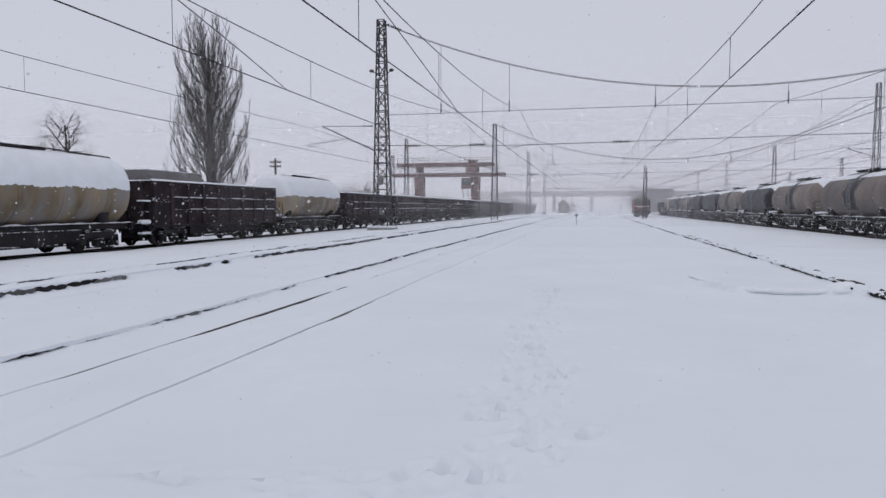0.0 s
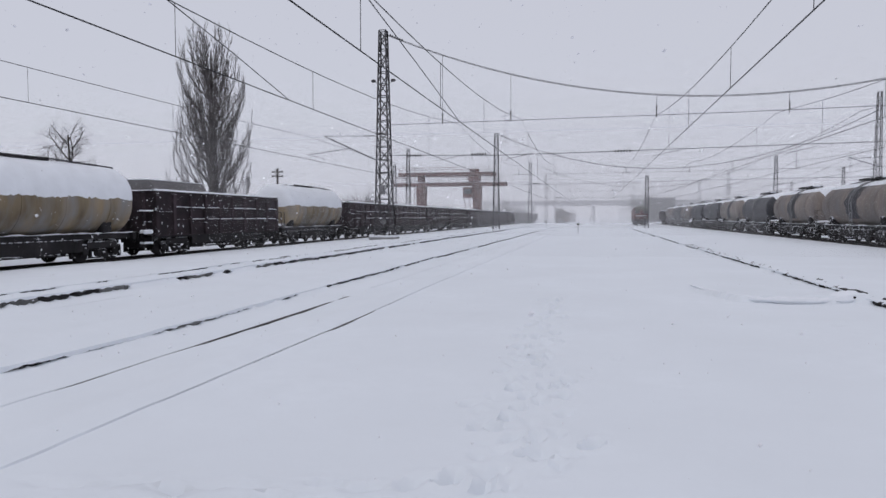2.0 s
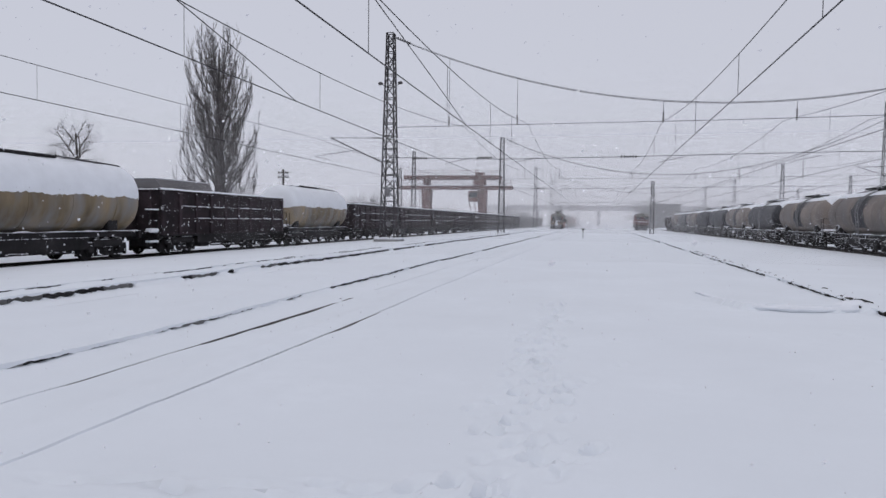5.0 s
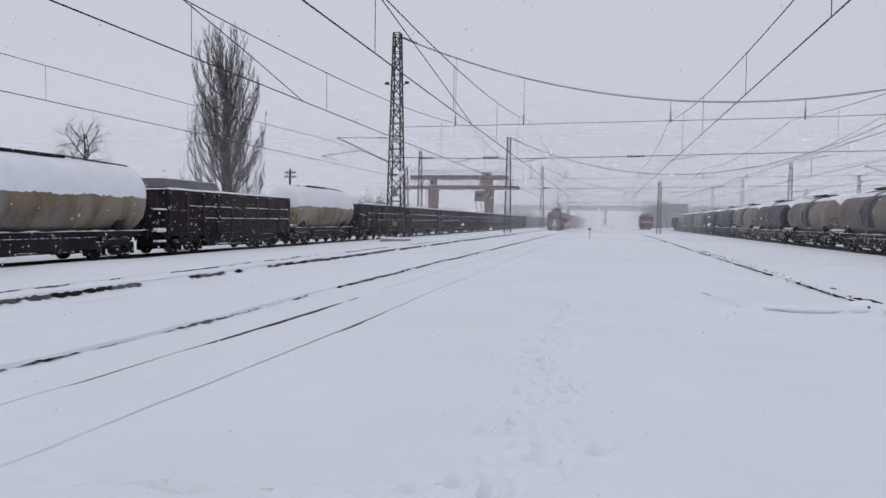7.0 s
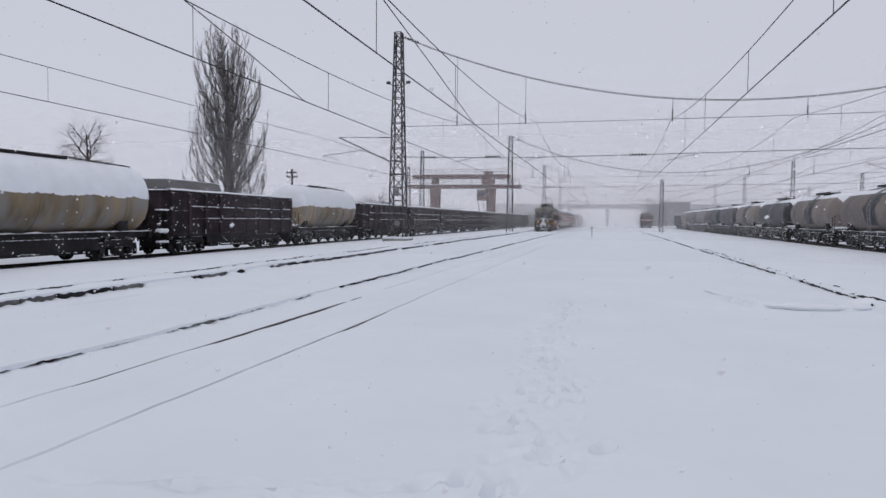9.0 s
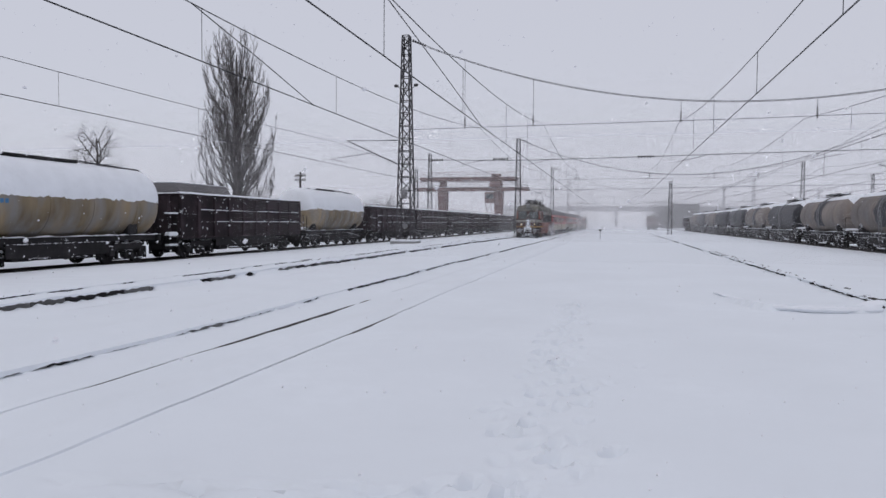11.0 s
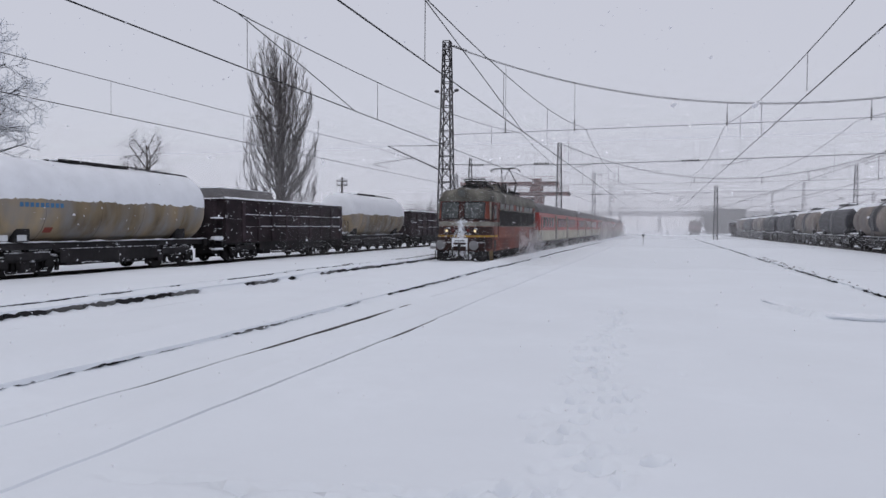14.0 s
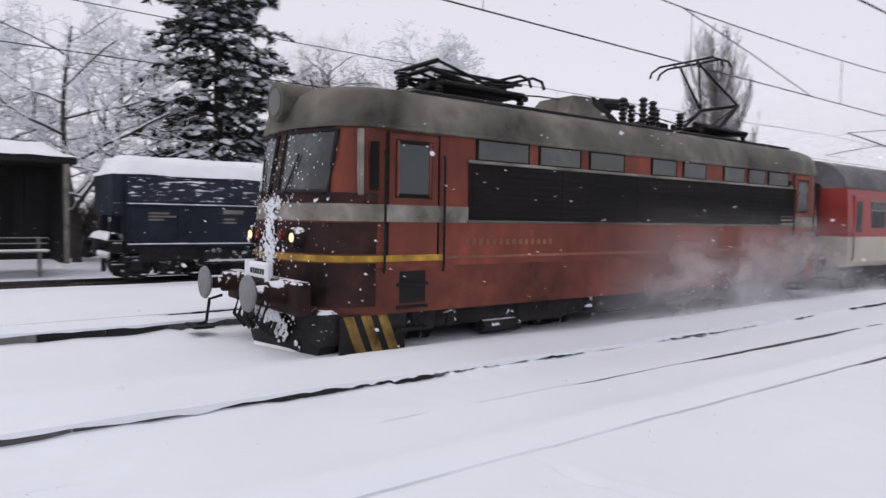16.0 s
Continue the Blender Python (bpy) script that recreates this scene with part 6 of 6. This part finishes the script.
thicket("trackside_scrub", "frosted scrub behind the wagons", [(-33 - rng.uniform(0, 5), 3 + 2.2 * i, rng.uniform(3.5, 5.2)) for i in range(12)], 9)
thicket("distant_wood", "pale leafless wood far down the line", [(-75 + 9 * i + rng.uniform(-3, 3), 250 + rng.uniform(-20, 20), rng.uniform(7, 12)) for i in range(7)] + [(16.6, 250, 13), (18, 251, 11.5)], 10)


# ---------------------------------------------------------------- buildings and crane
def low_house(at, wx, wy, wall_h, ridge, label):
    h = thing("house", label, "building", at)
    wall = part("wall", Shape().box(0, wx, 0, wy, -0.3, wall_h), WALL_GREY, h)
    part("roof", Shape().prism([(-0.3, wall_h), (wx * 0.08, ridge - 0.25), (wx * 0.2, ridge), (wx * 0.78, ridge), (wx + 0.4, wall_h - 0.2), (wx + 0.4, wall_h - 0.35), (-0.3, wall_h - 0.35)], -0.4, wy + 0.4), WALL_GREY, h, "dull grey roof")
    part("parapet", Shape().box(-1.6, 0.2, 0.4, wy - 0.4, wall_h - 0.6, ridge + 0.25, 0.05), WALL_GREY, h)
    part("roof_snow", Shape().box(wx * 0.2, wx * 0.78, -0.42, wy + 0.42, ridge + 0.003, ridge + 0.09, 0.03), SNOW_CAP, h)
    for i in range(int(wx / 3)):
        win = part("window", Shape().box(1 + 3 * i, 2.1 + 3 * i, -0.03, 0.05, 1.2, 2.5), GLASS, wall)
        part("frame", Shape().box(0.92 + 3 * i, 2.18 + 3 * i, -0.05, 0.0, 1.1, 1.2), STRIPE_GREY, win)
    return h


low_house(pose(-50.0, 63, 0), 5.6, 9, 4.2, 5.9, "low grey house with a flat-topped roof behind the wagons")
low_house(pose(-78, 70, 0), 16, 10, 4.6, 6.2, "long low grey house dusted with snow")
blk = thing("depot_building", "flat-roofed grey depot in the haze", "building", pose(20.4, 262, 0))
part("wall", Shape().box(0, 9.3, 0, 14, -0.3, 8.8, 0.05), WALL_GREY, blk)
part("annexe", Shape().box(9.3, 21, 1, 13, -0.3, 6.0, 0.05), WALL_GREY, blk)
part("roof", Shape().box(-0.3, 9.6, -0.4, 14.4, 8.8, 9.05, 0.05), WALL_GREY, blk)
bridge = thing("road_bridge", "long grey road bridge across the tracks in haze", "bridge", pose(0, 345, 0))
part("deck", Shape().box(-60, 70, -4, 4, 7.6, 9.2, 0.1), WALL_GREY, bridge)
part("parapet", Shape().box(-60, 70, -4.1, -3.9, 9.2, 10.2), WALL_GREY, bridge)
for x in (-48, -30, -18, 0.5, 22, 40, 58):
    part("pier", Shape().box(x - 0.7, x + 0.7, -3, 3, -0.5, 7.6, 0.1), WALL_GREY, bridge)


def gantry_crane(at):
    g = thing("gantry_crane", "rust-red gantry crane with two railed girders", "crane", at)
    for sx, w in ((-6.6, 2.2), (6.3, 2.0)):
        part("leg", Shape().add([(sx - w / 2, -1, 8.8), (sx + w / 2, -1, 8.8), (sx + w / 2, 1, 8.8), (sx - w / 2, 1, 8.8), (sx - w * 0.36, -0.9, -0.3), (sx + w * 0.36, -0.9, -0.3), (sx + w * 0.36, 0.9, -0.3), (sx - w * 0.36, 0.9, -0.3)],
             [(0, 1, 2, 3), (7, 6, 5, 4), (0, 4, 5, 1), (1, 5, 6, 2), (2, 6, 7, 3), (3, 7, 4, 0)]), GANTRY, g)
        part("column", Shape().box(sx - 0.7, sx + 0.7, -0.8, 0.8, 9.6, 11.2, 0.05), GANTRY, g)
    lo = part("lower_girder", Shape().box(-13.2, 13.0, -1.2, 1.2, 8.9, 9.7, 0.08), GANTRY, g)
    up = part("upper_girder", Shape().box(-11.8, 10.5, -1.4, 1.4, 11.15, 12.0, 0.08), GANTRY, g)
    for girder, z, a, b in ((lo, 9.7, -13.0, 12.8), (up, 12.0, -11.6, 10.3)):
        part("handrail", Shape().tube([(a, -1.2, z + 1.1), (b, -1.2, z + 1.1)], 0.05, 5).tube([(a, -1.2, z + 0.6), (b, -1.2, z + 0.6)], 0.04, 5), GANTRY, girder)
        for i in range(13):
            x = a + (b - a) * i / 12
            part("rail_post", Shape().tube([(x, -1.2, z), (x, -1.2, z + 1.1)], 0.045, 5), GANTRY, girder)
        part("snow_strip", Shape().box(a, b, -1.1, 1.1, z + 0.004, z + 0.14, 0.05), SNOW_CAP, girder)
    part("crab", Shape().box(4.4, 6.9, -1.6, 1.6, 9.75, 11.0, 0.1).box(4.8, 6.6, -1.3, 1.3, 12.0, 12.7, 0.1), GANTRY, g, "hoist crab between the girders")
    cab = part("cabin", Shape().box(3.3, 5.6, -1.5, 0.6, 6.2, 8.6, 0.1), GANTRY, g, "hanging driver's cabin")
    part("window", Shape().box(3.6, 5.3, -1.53, -1.48, 7.1, 8.2), GLASS, cab)
    part("ladder", Shape().tube([(-8.3, 0, 0), (-8.3, 0, 9)], 0.06, 5).tube([(-7.7, 0, 0), (-7.7, 0, 9)], 0.06, 5), GANTRY, g)
    part("stair", Shape().tube([(3.4, -1, 6.2), (4.3, -1, 2.0)], 0.08, 5).tube([(4.6, -1, 6.2), (5.3, -1, 2.0)], 0.08, 5).tube([(4.3, -1, 2.0), (5.0, -1, 0)], 0.08, 5).tube([(3.6, -1, 5.0), (4.9, -1, 5.0)], 0.06, 5).tube([(4.0, -1, 3.4), (5.0, -1, 3.4)], 0.06, 5), GANTRY, g)
    return g


gantry_crane(pose(-31.7, 150, 0))

# open shelter with a bench beyond the wagons
shed = thing("wooden_shelter", "dark open wooden shelter under deep snow", "shelter", pose(-28.5, -7, 0.25))
part("back_wall", Shape().box(0, 0.15, 0, 10.6, 0, 3.3), WOOD_DARK, shed)
part("end_wall", Shape().box(0.15, 2.6, 10.45, 10.6, 0, 3.3).box(0.15, 2.6, 0, 0.15, 0, 3.3), WOOD_DARK, shed)
part("roof", Shape().box(-0.3, 3.0, -0.3, 10.9, 3.3, 3.5, 0.03), WOOD_DARK, shed)
part("roof_snow", Shape().grid(lumpy([[(-0.35 + 3.4 * i / 8, -0.35 + 11.3 * j / 24, 3.52 + 0.5 * min(1, 3 * i / 8, 3 * (8 - i) / 8) * min(1, j / 2, (24 - j) / 2)) for i in range(9)] for j in range(25)], 0.12, 8)), SNOW_CAP, shed, "thick roof snow", smooth=True)
for i in range(4):
    part("post", Shape().box(2.75, 2.9, 0.3 + 3.4 * i, 0.45 + 3.4 * i, 0, 3.3, 0.01), STRIPE_GREY, shed)
for i in range(12):
    part("board", Shape().box(0.16, 0.2, 0.2 + 0.86 * i, 1.02 + 0.86 * i, 0.1, 3.25, 0.01), WOOD_DARK, shed)
bench = thing("bench", "plain slatted bench in front of the shelter", "bench", pose(-25.3, 0.6, 0.2))
for k, (x, z) in enumerate(((0.0, 0.46), (0.14, 0.46), (0.28, 0.46), (-0.08, 0.72), (-0.1, 0.9))):
    part("slat", Shape().box(x - 0.05, x + 0.05, 0, 2.4, z, z + 0.04, 0.01), KERB_GREY, bench)
for y in (0.25, 2.1):
    part("leg", Shape().box(-0.1, 0.32, y, y + 0.08, -0.3, 0.46, 0.01).box(-0.13, -0.07, y, y + 0.08, 0.46, 0.95), KERB_GREY, bench)
part("snow_strip", Shape().box(-0.03, 0.33, 0, 2.4, 0.5, 0.56, 0.02), SNOW_CAP, bench)

# utility pole behind the wagons, marker posts by the track
pole = thing("utility_pole", "wooden utility pole with cross arms", "pole", pose(-35.8, 72.5, 0))
part("shaft", Shape().tube([(0, 0, -0.4), (0, 0, 7.6)], 0.13, 8), BARK, pole)
for z in (6.6, 7.1):
    part("cross_arm", Shape().box(-0.7, 0.7, -0.06, 0.06, z, z + 0.12), BARK, pole)
    for x in (-0.6, -0.3, 0.3, 0.6):
        part("insulator", Shape().lathe([(z + 0.12, 0.04), (z + 0.16, 0.08), (z + 0.26, 0.06)], "z", 8, (x, 0, 0)), INSUL, pole)
for x, y in ((-1.6, 78), (-7.5, 112), (1.9, 150)):
    mk = thing("marker_post", "small dark marker post standing in snow", "marker", pose(x, y, 0), "marker posts")
    part("post", Shape().tube([(0, 0, -0.3), (0, 0, 1.0)], 0.03, 6), STEEL, mk)
    part("head", Shape().box(-0.14, 0.14, -0.08, 0.08, 0.95, 1.2, 0.03), BLACK, mk)
    part("snow_strip", Shape().box(-0.13, 0.13, -0.08, 0.08, 1.2, 1.27, 0.03), SNOW_CAP, mk)


# ---------------------------------------------------------------- shunting locomotive
def build_shunter():
    w = thing("shunting_locomotive", "small red diesel shunter in the haze", "locomotive")
    part("frame", Shape().box(-1.4, 1.4, 0.4, 12, 0.8, 1.3, 0.05), BLACK, w)
    part("front_body", Shape().box(-1.42, 1.42, 0.9, 4.0, 1.3, 3.5, 0.22), SHUNT_RED, w)
    cab = part("cab", Shape().box(-1.45, 1.45, 4.0, 7.0, 1.3, 3.7, 0.12), SHUNT_RED, w)
    part("roof", Shape().prism(arc(1.46, 2.95, -72, 72, 10, 0.8), 0.95, 11.6), LOCO_ROOF, w, smooth=True)
    part("rear_body", Shape().box(-1.4, 1.4, 7.0, 11.6, 1.3, 3.45, 0.2), SHUNT_RED, w)
    for x in (-0.8, 0.8):
        part("window", Shape().box(x - 0.5, x + 0.5, 0.87, 0.91, 2.65, 3.25, 0.01), GLASS, cab)
        part("lamp", Shape().lathe([(0.85, 0.02), (0.86, 0.12), (0.95, 0.12)], "y", 10, (x, 0, 1.7)), STRIPE_GREY, w)
    part("stripe", Shape().box(-1.15, 1.15, 0.88, 0.91, 2.05, 2.2), WHITE_PAINT, w)
    bogie(w, 2.6)
    bogie(w, 9.6)
    buffers(w, 0, 0.5)
    return w


shunter = build_shunter()


# ---------------------------------------------------------------- haze sheets and snow in the air
def sheer_white(name, density, scale, low, high, z_fade, y_fade=None):
    """A sheer white surface, part of the light passes: for imitated haze and for blown powder snow."""
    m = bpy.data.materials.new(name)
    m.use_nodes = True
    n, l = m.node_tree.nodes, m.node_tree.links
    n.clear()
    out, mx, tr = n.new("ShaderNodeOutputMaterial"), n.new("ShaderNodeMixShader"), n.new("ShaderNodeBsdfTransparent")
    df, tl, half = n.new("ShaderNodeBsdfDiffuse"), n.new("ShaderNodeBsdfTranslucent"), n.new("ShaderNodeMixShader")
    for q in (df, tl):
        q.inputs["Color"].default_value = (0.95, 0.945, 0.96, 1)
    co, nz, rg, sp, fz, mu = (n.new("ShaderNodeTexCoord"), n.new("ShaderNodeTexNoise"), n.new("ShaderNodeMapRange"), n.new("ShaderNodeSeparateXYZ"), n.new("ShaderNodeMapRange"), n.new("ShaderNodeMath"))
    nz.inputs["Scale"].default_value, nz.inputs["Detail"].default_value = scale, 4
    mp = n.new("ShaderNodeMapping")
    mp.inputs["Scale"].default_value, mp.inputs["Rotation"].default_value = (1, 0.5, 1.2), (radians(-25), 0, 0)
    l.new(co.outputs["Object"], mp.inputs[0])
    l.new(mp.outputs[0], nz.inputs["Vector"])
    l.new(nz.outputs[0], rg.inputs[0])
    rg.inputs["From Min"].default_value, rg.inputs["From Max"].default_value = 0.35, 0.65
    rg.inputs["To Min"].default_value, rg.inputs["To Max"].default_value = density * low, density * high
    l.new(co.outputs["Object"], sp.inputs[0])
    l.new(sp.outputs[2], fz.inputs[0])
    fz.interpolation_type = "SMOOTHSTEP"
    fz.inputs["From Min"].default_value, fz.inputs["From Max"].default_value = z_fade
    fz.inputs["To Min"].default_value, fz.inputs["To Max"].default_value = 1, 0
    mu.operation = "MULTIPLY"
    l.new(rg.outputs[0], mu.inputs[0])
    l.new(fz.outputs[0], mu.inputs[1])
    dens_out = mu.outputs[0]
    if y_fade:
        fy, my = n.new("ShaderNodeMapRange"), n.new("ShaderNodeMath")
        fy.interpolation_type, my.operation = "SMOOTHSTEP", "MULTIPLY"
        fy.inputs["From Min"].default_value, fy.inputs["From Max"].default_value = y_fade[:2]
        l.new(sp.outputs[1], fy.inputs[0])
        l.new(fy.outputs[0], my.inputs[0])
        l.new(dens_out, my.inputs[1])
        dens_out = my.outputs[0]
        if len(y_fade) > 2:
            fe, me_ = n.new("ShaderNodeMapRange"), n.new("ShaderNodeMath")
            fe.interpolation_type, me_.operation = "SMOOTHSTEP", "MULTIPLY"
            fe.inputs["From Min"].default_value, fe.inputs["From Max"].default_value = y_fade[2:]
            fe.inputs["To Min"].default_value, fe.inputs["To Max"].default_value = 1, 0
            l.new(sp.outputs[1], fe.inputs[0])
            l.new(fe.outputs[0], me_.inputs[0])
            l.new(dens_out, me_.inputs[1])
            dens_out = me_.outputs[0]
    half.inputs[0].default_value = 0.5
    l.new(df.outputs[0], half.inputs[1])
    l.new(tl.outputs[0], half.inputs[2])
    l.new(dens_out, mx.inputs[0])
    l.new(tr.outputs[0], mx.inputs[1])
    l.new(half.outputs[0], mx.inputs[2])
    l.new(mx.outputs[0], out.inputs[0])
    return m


# distance haze imitated by sheer upright sheets, denser further down the yard
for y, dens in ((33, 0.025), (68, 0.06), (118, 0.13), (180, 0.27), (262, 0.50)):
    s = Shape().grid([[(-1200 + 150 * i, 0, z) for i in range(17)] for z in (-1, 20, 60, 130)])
    tagged(part("haze_sheet", s, sheer_white("haze_sheet", dens, 0.02, 1.0, 1.0, (0.03 * y + 2, 0.22 * y + 3)), None, "added sheer sheet that imitates distance haze", pose(0, y, 0), kind="stuff"), category="snowfall")

FLAKE = material("snowflake", (0.8, 0.8, 0.84), 0.8, vary=0.02, bump=0)


def flakes(name, count, x0, x1, y0, y1, z1, r0, r1, seed):
    rnd = random.Random(seed)
    s = Shape()
    for i in range(count):
        c = Vector((rnd.uniform(x0, x1), rnd.uniform(y0, y1), rnd.uniform(0, z1)))
        r = rnd.uniform(r0, r1)
        a, b, k = Vector((r, 0, r * 0.3)), Vector((0, r, -r * 0.2)), Vector((0, 0, r * 0.8))
        s.add([c + a, c + b, c - a, c - b, c + k, c - k], [(0, 1, 4), (1, 2, 4), (2, 3, 4), (3, 0, 4), (1, 0, 5), (2, 1, 5), (3, 2, 5), (0, 3, 5)])
    return tagged(part(name, s, FLAKE, None, "falling snowflakes in the air", kind="stuff"), category="snowflakes")


snowfall = [(flakes("snowflakes", 7000, -24, 8, 2.6, 16, 34, 0.006, 0.013, 1), 0.35, -0.15, -1.45),
            (flakes("snowflakes", 4500, -10, 1, 2.2, 12, 34, 0.006, 0.012, 7), 0.3, -0.2, -1.4),
            (flakes("snowflakes", 900, -34, 14, 12, 40, 32, 0.010, 0.018, 2), 0.25, 0.1, -1.2)]


# powder thrown up by the train
def powder(name, count, box, seed, r0, r1, focus=None):
    rnd = random.Random(seed)
    s = Shape()
    x0, x1, y0, y1, z0, z1 = box or (0,) * 6
    for i in range(count):
        if focus:
            fx, fy, fz, sx, sy, sz = focus[i % len(focus)]
            c = Vector((rnd.gauss(fx, sx), rnd.gauss(fy, sy), abs(rnd.gauss(fz, sz))))
        else:
            c = Vector((rnd.uniform(x0, x1), rnd.uniform(y0, y1), z0 + (z1 - z0) * rnd.random() ** 2.6))
        r = rnd.uniform(r0, r1)
        a, b, k = Vector((r, 0, 0)), Vector((0, r * 1.6, 0)), Vector((0, 0, r * 0.8))
        s.add([c + a, c + b, c - a, c - b, c + k, c - k], [(0, 1, 4), (1, 2, 4), (2, 3, 4), (3, 0, 4), (1, 0, 5), (2, 1, 5), (3, 2, 5), (0, 3, 5)])
    return tagged(part(name, s, FLAKE, None, "powder snow whirled up along the moving train", kind="stuff"), category="snow dust")


trailing = [powder("powder_snow", 6000, (1.5, 2.3, 8, 50, 0, 0.9), 3, 0.003, 0.007),
            powder("powder_specks", 5000, None, 4, 0.003, 0.008, [(1.75, 11.8, 0.9, 0.25, 1.3, 0.35), (1.8, 13.2, 1.1, 0.25, 1.2, 0.4), (1.7, 9.5, 0.3, 0.2, 1.6, 0.25), (1.75, 14.6, 0.6, 0.25, 1.4, 0.4)])]
curtain = Shape().grid([[(1.95, 5 + 2.4 * i, z) for i in range(54)] for z in (0, 0.7, 1.4, 2.6)])
trailing.append(tagged(part("powder_curtain", curtain, sheer_white("powder_curtain", 0.6, 0.6, 0.15, 1.0, (0.0, 1.5), (4.0, 12.0)), None, "thin veil of blown powder snow beside the train", kind="stuff"), category="snow dust"))
puff = Shape().grid([[(1.75 + 0.15 * math.sin(i), 6 + 0.5 * i, z) for i in range(27)] for z in (0, 0.7, 1.4, 2.6)])
trailing.append(tagged(part("powder_puff", puff, sheer_white("powder_puff", 1.0, 0.9, 0.12, 1.0, (0.5, 2.5), (5.5, 10.0, 13.5, 17.0)), None, "thick puff of powder snow beside the locomotive", kind="stuff"), category="snow dust"))
wake = Shape().grid([[(2.4, 30 + 8 * i, z) for i in range(14)] for z in (0, 1.5, 3, 6)])
trailing.append(tagged(part("powder_wake", wake, sheer_white("powder_wake", 0.6, 0.12, 0.5, 1.0, (0.5, 6), (30, 75)), None, "cloud of powder snow trailing the train", kind="stuff"), category="snow dust"))


# ---------------------------------------------------------------- edge stones, laid last
def stone_mesh(length, depth, height, mat, seed):
    rnd = random.Random(seed)
    s = Shape().box(0, depth, 0.006, length - 0.006, -0.12, height, 0.012)
    s.v = [(x + rnd.uniform(-.006, .006), y, z + rnd.uniform(-.006, .006)) for x, y, z in s.v]
    return mesh_of("kerb_stone", s, mat)


def stones(edge, depth_dir, height, y0, y1, length, tones):
    pool = {m: [stone_mesh(length, 0.16, height, m, k) for k in range(4)] for m in set(tones)}
    rnd = random.Random(int(edge * 100))
    i = 0
    y = y0
    while y < y1:
        m = tones[i % len(tones)]
        low = min(ground_z(edge - depth_dir * 0.3, y + q * length) for q in (0, 0.5, 1))
        part("kerb_stone", pool[m][rnd.randrange(4)], None, ground, at=pose(edge - (0.16 if depth_dir < 0 else 0), y, low + rnd.uniform(-.006, .004)))
        y += length
        i += 1


stones(EDGE_LOW, -1, 0.075, -6, 90, 1.0, [KERB_DARK, KERB_GREY, KERB_GREY, KERB_DARK, KERB_DARK])
stones(EDGE_HIGH, -1, 0.14, -6, 90, 0.9, [KERB_DARK, KERB_DARK, KERB_GREY, KERB_GREY])
stones(EDGE_TOP, -1, 0.05, -6, 90, 0.9, [KERB_GREY, KERB_GREY, KERB_DARK, KERB_DARK])
stones(EDGE_RIGHT, 1, 0.095, 12, 110, 0.7, [BALLAST, KERB_DARK])
rnd_b = random.Random(77)
pebbles = [mesh_of("ballast_stone", Shape().lathe([(-0.03, 0.03), (-0.01, 0.06), (0.03, 0.05), (0.05, 0.015)], "z", 6), BALLAST) for k in range(1)]
for i in range(230):
    y = 13 + 34 * rnd_b.random() ** 1.5
    k = rnd_b.uniform(0.5, 1.2)
    part("ballast_stone", pebbles[0], None, ground, at=pose(EDGE_RIGHT + rnd_b.uniform(-0.03, 0.42), y, 0.06 + rnd_b.uniform(0, 0.04), rnd_b.uniform(-40, 40), rnd_b.uniform(-40, 40), rnd_b.uniform(0, 360)) @ Matrix.Diagonal((k, k * 1.2, k * 0.8, 1)))


ridge = [(2.6, 19.3, 0.02), (2.8, 18.2, 0.05), (3.05, 17.0, 0.08), (3.3, 16.35, 0.10), (3.6, 16.15, 0.11), (3.75, 16.12, 0.06), (4.0, 16.1, 0.11), (4.4, 16.05, 0.12), (4.8, 16.1, 0.10), (4.95, 16.15, 0.07), (5.15, 16.3, 0.17), (5.5, 16.6, 0.26), (5.8, 17.0, 0.22), (6.0, 17.4, 0.08)]
fine = []
for (xa, ya, ra), (xb, yb, rb_) in zip(ridge, ridge[1:]):
    fine += [(xa + (xb - xa) * k / 6, ya + (yb - ya) * k / 6, ra + (rb_ - ra) * k / 6) for k in range(6)]
lump = Shape().tube([(x, y, 0.0) for x, y, r in fine], [r * (1 + 0.2 * noise.noise(Vector((x * 4, y * 4, 1)))) for x, y, r in fine], 10)
lump.v = [(x, y, 0.055 + z * 0.75 + 0.012 * noise.noise(Vector((x * 7, y * 7, 4)))) for x, y, z in lump.v]
part("snow_ridge", lump, SNOW_CAP, ground, "rounded ridge of pushed-up snow at the crossing", smooth=True)
# dark block added to draw the shade line under the snow lip
part("crossing_timber", Shape().box(0, 0.3, 0, 0.2, -0.05, 0.14, 0.03), WOOD_DARK, ground, "dark block added for the shade line of the crossing's lip", pose(5.62, 16.42, 0.0, 0, 0, 25))


# ---------------------------------------------------------------- movement
def train_y(t):
    """Where the front of the locomotive stands on its track."""
    return 3.2 + 14.75 * (16.0 - t)


def motions():
    ts = [i * 0.5 for i in range(33)]
    walk(loco, [(t, pose(TRACK_LOCO, train_y(t), Z_LOCO)) for t in ts])
    for i, c in enumerate(coaches):
        walk(c, [(t, pose(TRACK_LOCO, train_y(t) + 16.5 + 24.6 * i, Z_LOCO)) for t in ts])
    for f in trailing:
        walk(f, [(t, pose(TRACK_LOCO, train_y(t), 0)) for t in ts])
    walk(shunter, [(t, pose(9.8, 134.5 + 4.6 * t, 0.0)) for t in ts])
    for f, vx, vy, vz in snowfall:
        walk(f, [(t, pose(vx * t, vy * t, vz * t)) for t in (0, 8, 16)])
    for ob, ya in loco_axles:
        walk(ob, [(k / 30, pose(0, ya, 0.62, 360 / (2 * math.pi * 0.62) * 14.75 * k / 30)) for k in range(481)])


motions()
